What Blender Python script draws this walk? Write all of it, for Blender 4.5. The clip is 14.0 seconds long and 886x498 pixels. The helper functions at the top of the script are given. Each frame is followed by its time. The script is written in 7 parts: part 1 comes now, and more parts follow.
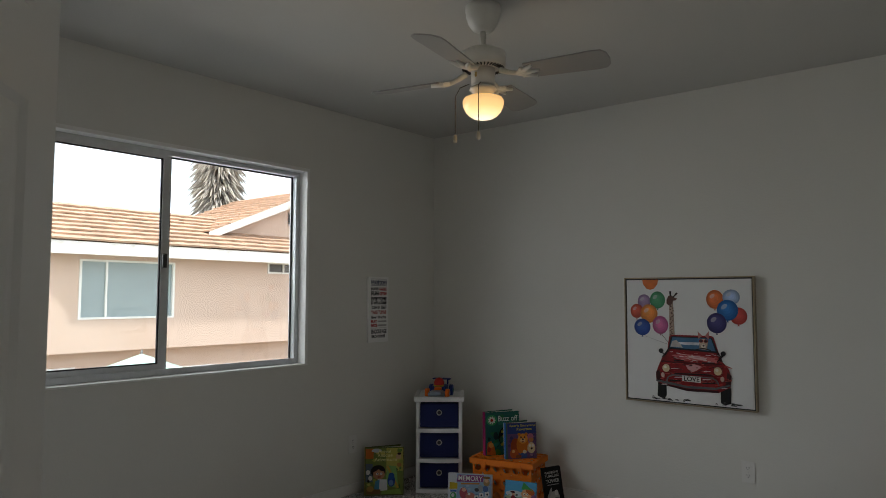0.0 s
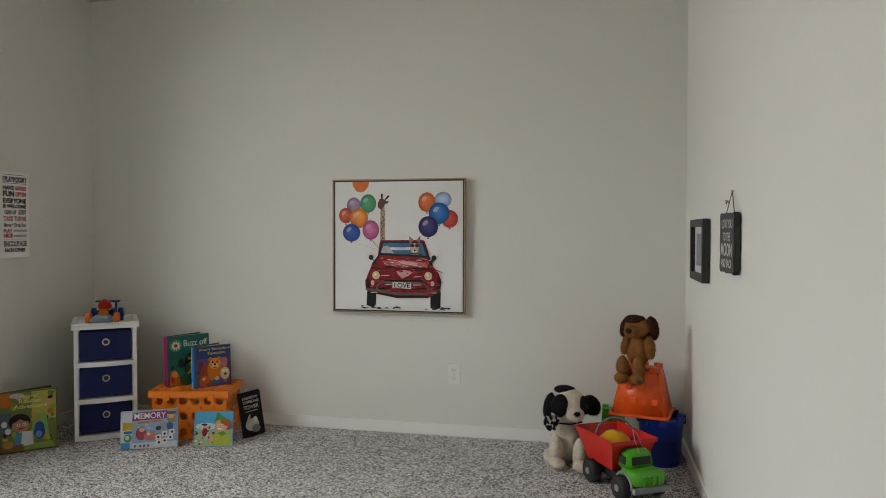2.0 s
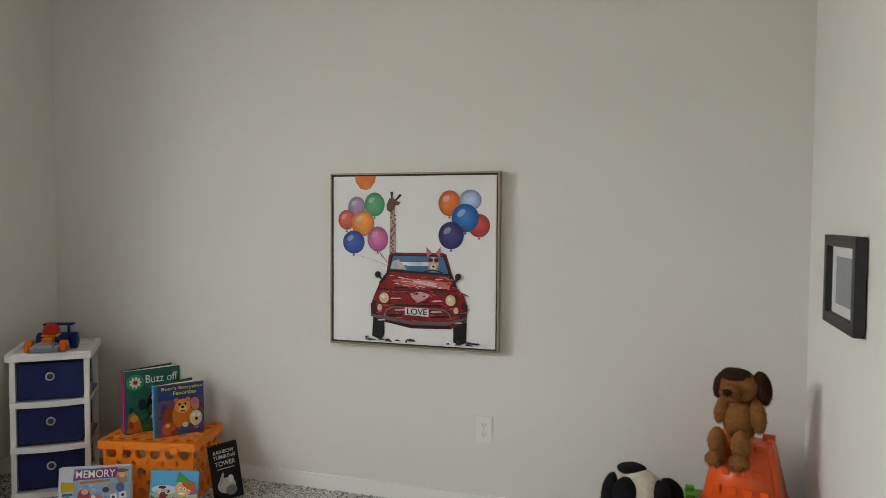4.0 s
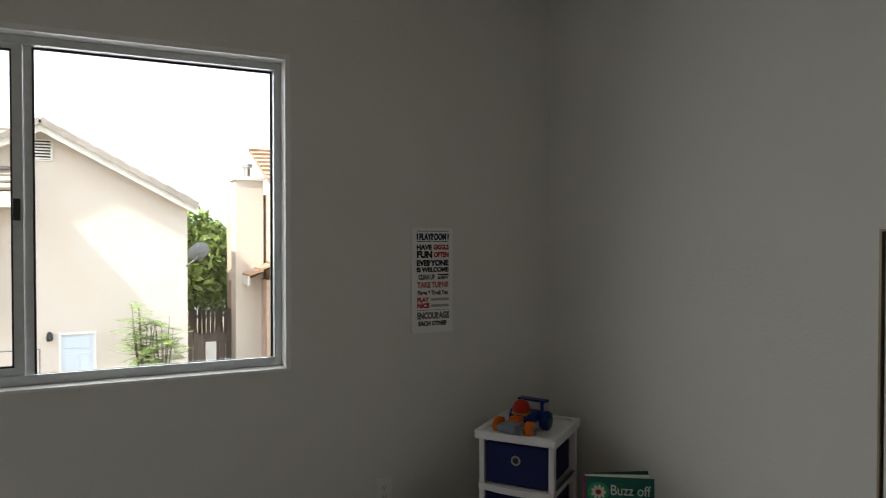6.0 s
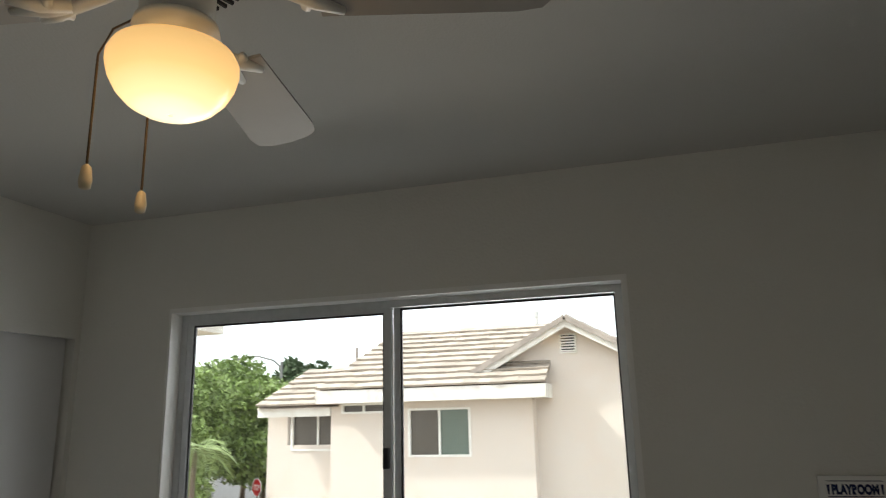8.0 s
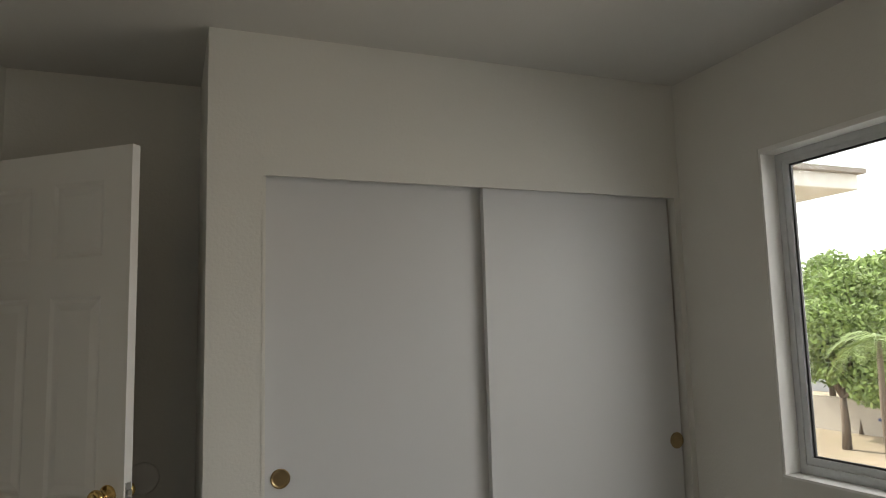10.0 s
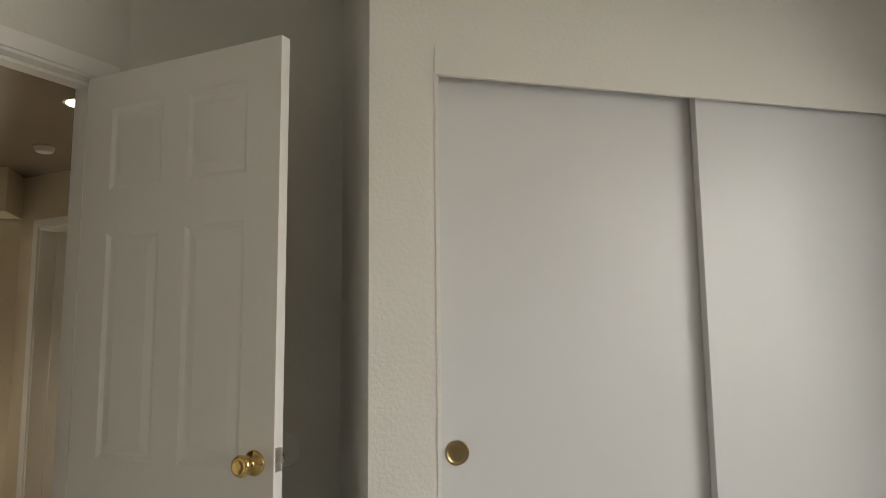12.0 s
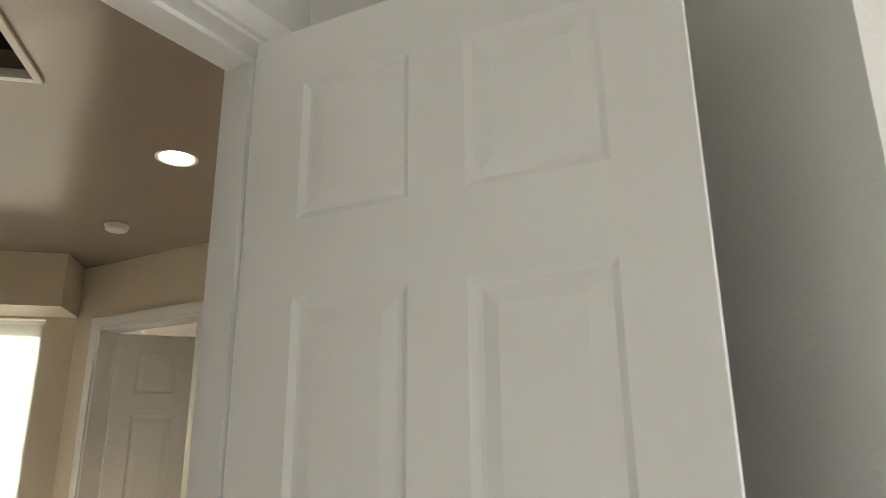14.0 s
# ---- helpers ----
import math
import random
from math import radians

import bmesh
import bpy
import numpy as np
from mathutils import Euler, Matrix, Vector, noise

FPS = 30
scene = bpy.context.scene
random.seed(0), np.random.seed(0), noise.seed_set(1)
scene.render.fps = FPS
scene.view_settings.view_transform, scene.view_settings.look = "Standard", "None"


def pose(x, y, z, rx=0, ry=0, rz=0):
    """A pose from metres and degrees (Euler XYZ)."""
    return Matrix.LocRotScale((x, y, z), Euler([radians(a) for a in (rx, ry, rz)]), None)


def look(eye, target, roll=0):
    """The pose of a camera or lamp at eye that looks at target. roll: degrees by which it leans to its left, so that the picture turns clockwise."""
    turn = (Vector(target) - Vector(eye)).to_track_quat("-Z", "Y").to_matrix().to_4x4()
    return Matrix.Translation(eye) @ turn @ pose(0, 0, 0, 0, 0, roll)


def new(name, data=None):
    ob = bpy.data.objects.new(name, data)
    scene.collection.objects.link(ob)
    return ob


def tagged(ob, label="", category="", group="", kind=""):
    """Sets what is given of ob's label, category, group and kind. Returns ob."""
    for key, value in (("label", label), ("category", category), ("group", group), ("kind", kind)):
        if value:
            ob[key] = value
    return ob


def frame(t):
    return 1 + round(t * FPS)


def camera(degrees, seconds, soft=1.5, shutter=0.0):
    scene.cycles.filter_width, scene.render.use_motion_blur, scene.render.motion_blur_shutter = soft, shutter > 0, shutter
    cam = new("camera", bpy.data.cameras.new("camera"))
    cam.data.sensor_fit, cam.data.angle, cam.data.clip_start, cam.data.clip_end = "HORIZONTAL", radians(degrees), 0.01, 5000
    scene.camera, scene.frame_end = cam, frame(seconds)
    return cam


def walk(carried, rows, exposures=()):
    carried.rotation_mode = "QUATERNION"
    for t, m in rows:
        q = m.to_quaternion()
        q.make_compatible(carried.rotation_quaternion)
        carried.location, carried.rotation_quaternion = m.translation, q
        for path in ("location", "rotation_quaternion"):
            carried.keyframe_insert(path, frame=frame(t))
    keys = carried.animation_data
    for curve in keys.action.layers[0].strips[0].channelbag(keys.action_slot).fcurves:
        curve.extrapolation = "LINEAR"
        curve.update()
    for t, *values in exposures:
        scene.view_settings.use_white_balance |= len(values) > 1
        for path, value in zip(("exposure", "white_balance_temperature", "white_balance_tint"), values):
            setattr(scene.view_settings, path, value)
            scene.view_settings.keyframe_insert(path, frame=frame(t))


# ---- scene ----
cam = camera(65.2, 14.0, soft=0.45, shutter=0.12)
PATH = [
    (0, (3.401, -4.023, 1.257), (2.133, -2.482, 1.393), 0.1),
    (0.5, (3.414, -3.931, 1.225), (2.211, -2.34, 1.364), -0.1),
    (1, (3.255, -3.93, 1.196), (2.263, -2.194, 1.17), -0.1),
    (1.5, (3.07, -3.806, 1.093), (2.483, -1.894, 1.054), 0.1),
    (2, (2.968, -3.69, 1.082), (2.551, -1.734, 1.032), 0.1),
    (2.2, (2.93, -3.651, 1.086), (2.554, -1.688, 1.034), 0.2),
    (4.3, (2.938, -2.554, 1.193), (2.202, -0.697, 1.088), 0.4),
    (4.5, (2.928, -2.423, 1.207), (2.049, -0.631, 1.095), 0.5),
    (5, (2.888, -2.174, 1.252), (1.568, -0.677, 1.117), 0.2),
    (5.5, (2.763, -1.949, 1.253), (1.097, -0.846, 1.188), 0.2),
    (6, (2.69, -1.86, 1.348), (0.879, -0.978, 1.314), -0.0),
    (6.5, (2.675, -1.625, 1.512), (0.718, -1.22, 1.585), -0.4),
    (7, (2.603, -1.509, 1.607), (0.615, -1.308, 1.692), -0.3),
    (7.5, (2.514, -1.354, 1.615), (0.527, -1.462, 1.811), -0.4),
    (8, (2.446, -1.147, 1.592), (0.581, -1.699, 2.06), -1.4),
    (8.5, (2.361, -1.034, 1.584), (0.783, -2.136, 2.126), -1.3),
    (9, (2.243, -1.028, 1.539), (1.001, -2.498, 2.083), -1.4),
    (9.2, (2.181, -1.03, 1.522), (1.065, -2.623, 1.99), -1.3),
    (11.3, (2.085, -1.369, 1.216), (1.526, -3.287, 1.313), -0.6),
    (11.5, (2.151, -1.434, 1.241), (1.596, -3.353, 1.333), -0.4),
    (12, (2.271, -1.715, 1.217), (1.764, -3.633, 1.468), -0.6),
    (12.5, (2.362, -1.969, 1.236), (1.917, -3.885, 1.597), -0.6),
    (13, (2.515, -2.237, 1.247), (2.081, -4.152, 1.628), -0.7),
    (13.5, (2.636, -2.535, 1.245), (2.209, -4.411, 1.79), -0.7),
    (14, (2.724, -2.855, 1.293), (2.308, -4.727, 1.86), -0.5),
]
EXPOSURES = [(0, 0.3, 6350, 10), (0.8, 0.4, 6450, 10), (1.3, 0.8, 6650, 10), (2.0, 1.6, 6700, 10), (4.3, 1.85, 6650, 10), (5.2, 1.9, 6650, 10), (5.6, 1.45, 6600, 10), (6.0, 0.5, 6500, 10), (6.5, -0.08, 6450, 9), (7.5, 0.15, 6500, 9), (8.5, 0.3, 6750, 9), (9.0, 0.1, 6800, 10), (9.2, 0.15, 6850, 10), (11.3, 1.45, 7250, 12), (12.0, 1.5, 7250, 11), (12.5, 1.55, 7150, 10), (13.0, 1.9, 6900, 10), (13.5, 2.15, 6750, 10), (14.0, 2.55, 6450, 10)]
walk(cam, [(t, look(eye, target, roll)) for t, eye, target, roll in PATH], EXPOSURES)

# ---- world, sun and large lights ----
SUN_WAY = Vector((0.32, -1.0, 1.05)).normalized()
world = bpy.data.worlds.new("world")
scene.world = world
world.use_nodes = True
wn = world.node_tree.nodes
wn.clear()
sky = wn.new("ShaderNodeTexSky")
sky.sky_type = "NISHITA"
sky.sun_disc = False
sky.sun_elevation = math.asin(SUN_WAY.z)
sky.sun_rotation = math.atan2(SUN_WAY.x, SUN_WAY.y)
sky.dust_density = 6.0
sky.air_density = 1.0
haze = wn.new("ShaderNodeMix")
haze.data_type = "RGBA"
haze.inputs[0].default_value = 0.75
haze.inputs[7].default_value = (14.0, 14.6, 15.2, 1)
bg = wn.new("ShaderNodeBackground")
bg.inputs[1].default_value = 0.15
wout = wn.new("ShaderNodeOutputWorld")
world.node_tree.links.new(sky.outputs[0], haze.inputs[6])
world.node_tree.links.new(haze.outputs[2], bg.inputs[0])
world.node_tree.links.new(bg.outputs[0], wout.inputs[0])

sun = new("sun", bpy.data.lights.new("sun", "SUN"))
sun.data.energy = 5.0
sun.data.angle = radians(2.0)
sun.data.color = (1.0, 0.95, 0.87)
sun.matrix_world = look(SUN_WAY * 30, (0, 0, 0))


def area_lamp(name, m, w, h, watts, color):
    lamp = new(name, bpy.data.lights.new(name, "AREA"))
    lamp.data.shape, lamp.data.size, lamp.data.size_y = "RECTANGLE", w, h
    lamp.data.energy, lamp.data.color = watts, color
    lamp.matrix_world = m
    return lamp


# daylight that comes in through the window's opening
area_lamp("window_daylight", look((-0.75, -2.13, 1.85), (1.4, -2.13, 0.6)), 2.6, 1.4, 34, (0.95, 0.98, 1.0))


# ---- materials ----
def material(name, color, rough=0.6, metal=0.0, noise_scale=0.0, noise_amount=0.12, bump=0.0, bump_scale=200.0,
             coat=0.0, stain_scale=0.0, stain_amount=0.0, stain_color=(0.2, 0.17, 0.13), spec=0.5, island=0.0, per_object=0.0):
    m = bpy.data.materials.new(name)
    m.use_nodes = True
    nt = m.node_tree
    b = nt.nodes["Principled BSDF"]
    b.inputs["Roughness"].default_value = rough
    b.inputs["Metallic"].default_value = metal
    b.inputs["Specular IOR Level"].default_value = spec
    b.inputs["Coat Weight"].default_value = coat
    b.inputs["Base Color"].default_value = (*color, 1)
    tc = nt.nodes.new("ShaderNodeTexCoord")
    src = None

    def value(strength, fac_socket, base):
        hsv = nt.nodes.new("ShaderNodeHueSaturation")
        mr = nt.nodes.new("ShaderNodeMapRange")
        mr.inputs[3].default_value, mr.inputs[4].default_value = 1 - strength, 1 + strength
        nt.links.new(fac_socket, mr.inputs[0])
        nt.links.new(mr.outputs[0], hsv.inputs["Value"])
        if base is None:
            hsv.inputs["Color"].default_value = (*color, 1)
        else:
            nt.links.new(base, hsv.inputs["Color"])
        return hsv.outputs[0]

    if noise_scale:
        n = nt.nodes.new("ShaderNodeTexNoise")
        n.inputs["Scale"].default_value = noise_scale
        n.inputs["Detail"].default_value = 5
        nt.links.new(tc.outputs["Object"], n.inputs["Vector"])
        src = value(noise_amount, n.outputs[0], src)
    if island:
        g = nt.nodes.new("ShaderNodeNewGeometry")
        src = value(island, g.outputs["Random Per Island"], src)
    if per_object:
        g = nt.nodes.new("ShaderNodeObjectInfo")
        src = value(per_object, g.outputs["Random"], src)
    if stain_scale:
        n = nt.nodes.new("ShaderNodeTexNoise")
        n.inputs["Scale"].default_value = stain_scale
        n.inputs["Detail"].default_value = 6
        n.inputs["Roughness"].default_value = 0.65
        nt.links.new(tc.outputs["Object"], n.inputs["Vector"])
        mr = nt.nodes.new("ShaderNodeMapRange")
        mr.inputs[1].default_value, mr.inputs[2].default_value = 0.48, 0.72
        mr.inputs[4].default_value = stain_amount
        nt.links.new(n.outputs[0], mr.inputs[0])
        mix = nt.nodes.new("ShaderNodeMix")
        mix.data_type = "RGBA"
        nt.links.new(mr.outputs[0], mix.inputs[0])
        if src is None:
            mix.inputs[6].default_value = (*color, 1)
        else:
            nt.links.new(src, mix.inputs[6])
        mix.inputs[7].default_value = (*stain_color, 1)
        src = mix.outputs[2]
    if src is not None:
        nt.links.new(src, b.inputs["Base Color"])
    if bump:
        n = nt.nodes.new("ShaderNodeTexNoise")
        n.inputs["Scale"].default_value = bump_scale
        n.inputs["Detail"].default_value = 4
        nt.links.new(tc.outputs["Object"], n.inputs["Vector"])
        bp = nt.nodes.new("ShaderNodeBump")
        bp.inputs["Strength"].default_value = bump
        bp.inputs["Distance"].default_value = 0.004
        nt.links.new(n.outputs[0], bp.inputs["Height"])
        nt.links.new(bp.outputs[0], b.inputs["Normal"])
    return m


def emitter(name, color, strength):
    m = bpy.data.materials.new(name)
    m.use_nodes = True
    b = m.node_tree.nodes["Principled BSDF"]
    b.inputs["Base Color"].default_value = (*color, 1)
    b.inputs["Emission Color"].default_value = (*color, 1)
    b.inputs["Emission Strength"].default_value = strength
    return m


def glass_material(name, tint=(0.95, 0.97, 0.97)):
    m = bpy.data.materials.new(name)
    m.use_nodes = True
    nt = m.node_tree
    nt.nodes.clear()
    out = nt.nodes.new("ShaderNodeOutputMaterial")
    tr = nt.nodes.new("ShaderNodeBsdfTransparent")
    tr.inputs[0].default_value = (*tint, 1)
    gl = nt.nodes.new("ShaderNodeBsdfGlossy")
    gl.inputs["Roughness"].default_value = 0.03
    fr = nt.nodes.new("ShaderNodeFresnel")
    fr.inputs[0].default_value = 1.45
    mx = nt.nodes.new("ShaderNodeMixShader")
    nt.links.new(fr.outputs[0], mx.inputs[0])
    nt.links.new(tr.outputs[0], mx.inputs[1])
    nt.links.new(gl.outputs[0], mx.inputs[2])
    nt.links.new(mx.outputs[0], out.inputs[0])
    return m


WALL = material("wall_paint", (0.735, 0.725, 0.68), 0.62, bump=0.33, bump_scale=85, noise_scale=1.3, noise_amount=0.03, spec=0.25)
# ceiling colour kept below the walls': includes the shade above the window light
CEIL = material("ceiling_paint_shaded", (0.60, 0.59, 0.56), 0.8, bump=0.25, bump_scale=120, noise_scale=1.1, noise_amount=0.02, spec=0.2)
HALLWALL = material("hall_paint", (0.74, 0.66, 0.52), 0.5, bump=0.25, bump_scale=95, noise_scale=1.3, noise_amount=0.03)
# brown hall ceiling, its colour lowered further to offset the strong hall light
HALLCEIL = material("hall_ceiling_paint_dimmed", (0.34, 0.28, 0.235), 0.24, bump=0.12, bump_scale=14, noise_scale=2.0, noise_amount=0.05)
TRIM = material("trim_paint", (0.85, 0.845, 0.82), 0.35, noise_scale=6, noise_amount=0.02)
DOORPAINT = material("door_paint", (0.80, 0.79, 0.755), 0.33, noise_scale=4, noise_amount=0.02, bump=0.05, bump_scale=60)
CLOSETPAINT = material("closet_door_paint", (0.66, 0.665, 0.67), 0.29, noise_scale=3, noise_amount=0.02, bump=0.05, bump_scale=25, spec=0.5)
ALU = material("mill_aluminium", (0.60, 0.62, 0.63), 0.45, 0.4, noise_scale=30, noise_amount=0.12)
DARKGASKET = material("dark_gasket", (0.025, 0.025, 0.028), 0.6)
BLACKPLASTIC = material("black_plastic", (0.02, 0.02, 0.022), 0.4)
GLASS = glass_material("window_glass")
BRASS = material("polished_brass", (0.72, 0.50, 0.20), 0.2, 1.0, noise_scale=40, noise_amount=0.08)
AGED_BRASS = material("aged_brass", (0.40, 0.30, 0.16), 0.28, 1.0, noise_scale=60, noise_amount=0.15)
STEEL = material("brushed_steel", (0.55, 0.54, 0.52), 0.35, 1.0, noise_scale=40, noise_amount=0.1)
WHITEPLASTIC = material("white_plastic", (0.78, 0.77, 0.74), 0.4)
FANWHITE = material("fan_white_enamel", (0.76, 0.74, 0.68), 0.35, noise_scale=25, noise_amount=0.04)


# ---- mesh helpers ----
def link_mesh(name, bm, mat, smooth=False):
    me = bpy.data.meshes.new(name)
    bm.normal_update()
    bm.to_mesh(me)
    bm.free()
    for m in mat if isinstance(mat, (list, tuple)) else [mat]:
        me.materials.append(m)
    if smooth:
        me.polygons.foreach_set("use_smooth", [True] * len(me.polygons))
    return new(name, me)


def part(name, bm, mat, parent, label="", smooth=False, m=None):
    ob = link_mesh(name, bm, mat, smooth)
    ob.parent = parent
    if m is not None:
        ob.matrix_basis = m
    return tagged(ob, label)


def thing(name, m, label, category, group="", kind=""):
    e = new(name)
    e.empty_display_size = 0.05
    e.matrix_basis = m
    return tagged(e, label, category, group, kind)


def add_box(bm, x0, x1, y0, y1, z0, z1, m=None, bevel=0.0, mi=0):
    geo = bmesh.ops.create_cube(bm, size=1.0)
    vs = geo["verts"]
    for v in vs:
        v.co = Vector((x0 + (v.co.x + 0.5) * (x1 - x0), y0 + (v.co.y + 0.5) * (y1 - y0), z0 + (v.co.z + 0.5) * (z1 - z0)))
    fs = list({f for v in vs for f in v.link_faces})
    for f in fs:
        f.material_index = mi
    if bevel:
        es = list({e for v in vs for e in v.link_edges})
        r = bmesh.ops.bevel(bm, geom=es, offset=bevel, segments=2, affect="EDGES", profile=0.6)
        vs = list({v for f in r["faces"] for v in f.verts} | {v for v in vs if v.is_valid})
        for f in r["faces"]:
            f.material_index = mi
    if m is not None:
        bmesh.ops.transform(bm, matrix=m, verts=vs)
    return vs


def box(x0, x1, y0, y1, z0, z1, bevel=0.0, m=None):
    bm = bmesh.new()
    add_box(bm, x0, x1, y0, y1, z0, z1, m, bevel)
    return bm


def add_lathe(bm, profile, seg=24, m=None, cap=True, mi=0):
    """Turns (radius, z) pairs round the z axis."""
    rings = []
    for r, z in profile:
        rings.append([bm.verts.new((r * math.cos(2 * math.pi * k / seg), r * math.sin(2 * math.pi * k / seg), z)) for k in range(seg)])
    faces = []
    for a, b in zip(rings, rings[1:]):
        for k in range(seg):
            faces.append(bm.faces.new((a[k], a[(k + 1) % seg], b[(k + 1) % seg], b[k])))
    if cap:
        faces.append(bm.faces.new(rings[0][::-1]))
        faces.append(bm.faces.new(rings[-1]))
    for f in faces:
        f.material_index = mi
    vs = [v for r in rings for v in r]
    if m is not None:
        bmesh.ops.transform(bm, matrix=m, verts=vs)
    return vs


def lathe(profile, seg=24, m=None, cap=True):
    bm = bmesh.new()
    add_lathe(bm, profile, seg, m, cap)
    return bm


def add_tube(bm, pts, r, seg=8, mi=0):
    pts = [Vector(p) for p in pts]
    rings = []
    for i, p in enumerate(pts):
        d = (pts[min(i + 1, len(pts) - 1)] - pts[max(i - 1, 0)]).normalized()
        side = d.cross(Vector((0, 0, 1)) if abs(d.z) < 0.9 else Vector((1, 0, 0))).normalized()
        up = side.cross(d)
        rr = r[i] if isinstance(r, (list, tuple)) else r
        rings.append([bm.verts.new(p + rr * (math.cos(2 * math.pi * k / seg) * side + math.sin(2 * math.pi * k / seg) * up)) for k in range(seg)])
    for a, b in zip(rings, rings[1:]):
        for k in range(seg):
            bm.faces.new((a[k], a[(k + 1) % seg], b[(k + 1) % seg], b[k])).material_index = mi
    bm.faces.new(rings[0][::-1]).material_index = mi
    bm.faces.new(rings[-1]).material_index = mi


def tube(pts, r, seg=8):
    bm = bmesh.new()
    add_tube(bm, pts, r, seg)
    return bm


def add_poly(bm, pts, y0, y1, mi=0):
    """A flat shape in the xz plane, between two depths."""
    a = [bm.verts.new((x, y0, z)) for x, z in pts]
    b = [bm.verts.new((x, y1, z)) for x, z in pts]
    n = len(pts)
    fs = [bm.faces.new(a), bm.faces.new(b[::-1])]
    fs += [bm.faces.new((a[i], b[i], b[(i + 1) % n], a[(i + 1) % n])) for i in range(n)]
    for f in fs:
        f.material_index = mi
    return a + b


def poly(pts, y0, y1):
    bm = bmesh.new()
    add_poly(bm, pts, y0, y1)
    bmesh.ops.recalc_face_normals(bm, faces=bm.faces)
    return bm


def ellipse(cx, cz, rx, rz, n=20, turn=0.0):
    c, s = math.cos(turn), math.sin(turn)
    out = []
    for k in range(n):
        a = 2 * math.pi * k / n
        u, v = rx * math.cos(a), rz * math.sin(a)
        out.append((cx + c * u - s * v, cz + s * u + c * v))
    return out


def panel_with_openings(u0, u1, v0, v1, holes, w0, w1, bm=None, axis="y", mi=0):
    """A wall between u0..u1 and v0..v1 (height), w0..w1 thick, with rectangular holes (u0, u1, v0, v1).
    axis: the wall's run, "x" or "y"."""
    bm = bm or bmesh.new()
    us = sorted({u0, u1, *[h[0] for h in holes], *[h[1] for h in holes]})
    us = [u for u in us if u0 <= u <= u1]
    for a, b in zip(us, us[1:]):
        mid = (a + b) / 2
        gaps = sorted((h[2], h[3]) for h in holes if h[0] < mid < h[1])
        z = v0
        for g0, g1 in gaps + [(v1, v1)]:
            if g0 > z + 1e-6:
                if axis == "y":
                    add_box(bm, w0, w1, a, b, z, g0, mi=mi)
                else:
                    add_box(bm, a, b, w0, w1, z, g0, mi=mi)
            z = max(z, g1)
    bmesh.ops.remove_doubles(bm, verts=bm.verts, dist=1e-5)
    return bm


def structure(name, bm, mat, label, category, smooth=False):
    return tagged(link_mesh(name, bm, mat, smooth), label, category, kind="structure")


# ---- the room: plan ----
EAST, SOUTH, BACK, RET, TOP = 3.44, -3.53, -4.16, 1.995, 2.467
WIN_Y0, WIN_Y1, WIN_Z0, WIN_Z1 = -3.068, -1.23, 0.833, 2.037
DIAG_ANGLE = 45
DOOR_W, DOOR_H = 0.755, 2.03
FLOOR = -0.03

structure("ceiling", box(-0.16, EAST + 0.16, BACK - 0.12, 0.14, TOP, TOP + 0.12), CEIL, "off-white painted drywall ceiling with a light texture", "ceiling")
structure("wall_west", panel_with_openings(BACK - 0.12, 0.0, -0.1, TOP, [(WIN_Y0 - 0.01, WIN_Y1 + 0.02, WIN_Z0, WIN_Z1 + 0.02)], -0.16, 0.0), WALL, "off-white orange-peel wall with a wide window opening", "wall")
structure("wall_north", box(-0.16, EAST + 0.12, 0.0, 0.14, -0.1, TOP), WALL, "off-white orange-peel drywall", "wall")
structure("wall_east", box(EAST, EAST + 0.12, -3.40, 0.0, -0.1, TOP), WALL, "off-white orange-peel drywall", "wall")
structure("wall_closet", panel_with_openings(0.0, RET, -0.1, TOP, [(0.03, 1.81, -0.1, 2.03)], SOUTH - 0.1, SOUTH, axis="x"), WALL, "off-white wall round the sliding closet doors", "wall")
structure("wall_return", box(RET - 0.1, RET, BACK, SOUTH - 0.1, -0.1, TOP), WALL, "short off-white return wall beside the closet", "wall")
structure("wall_back", box(-0.16, 2.80, BACK - 0.12, BACK, -0.1, TOP), WALL, "off-white wall behind the open door", "wall")

# the slanted wall that holds the door
dm = Matrix.Translation((2.72, BACK, 0)) @ Matrix.Rotation(radians(DIAG_ANGLE), 4, "Z")
DIAG_L = 1.08
J0, J1 = 0.10, 0.10 + DOOR_W + 0.06
bm = panel_with_openings(-0.05, DIAG_L, -0.1, TOP, [(J0 - 0.02, J1 + 0.02, -0.1, DOOR_H + 0.045)], -0.125, 0.0, axis="x")
bmesh.ops.transform(bm, matrix=dm, verts=bm.verts)
structure("wall_door", bm, WALL, "slanted off-white wall that holds the bedroom door", "wall")
bm = bmesh.new()
add_box(bm, J0 - 0.02, J0, -0.128, 0.003, FLOOR, DOOR_H + 0.045, dm)
add_box(bm, J1, J1 + 0.02, -0.128, 0.003, FLOOR, DOOR_H + 0.045, dm)
add_box(bm, J0, J1, -0.128, 0.003, DOOR_H + 0.02, DOOR_H + 0.045, dm)
add_box(bm, J0, J0 + 0.012, -0.09, -0.042, FLOOR, DOOR_H + 0.02, dm)
add_box(bm, J1 - 0.012, J1, -0.09, -0.042, FLOOR, DOOR_H + 0.02, dm)
add_box(bm, J0 + 0.012, J1 - 0.012, -0.09, -0.042, DOOR_H + 0.008, DOOR_H + 0.02, dm)
structure("door_frame", bm, TRIM, "white painted door jamb with a stop", "door frame")
bm = bmesh.new()
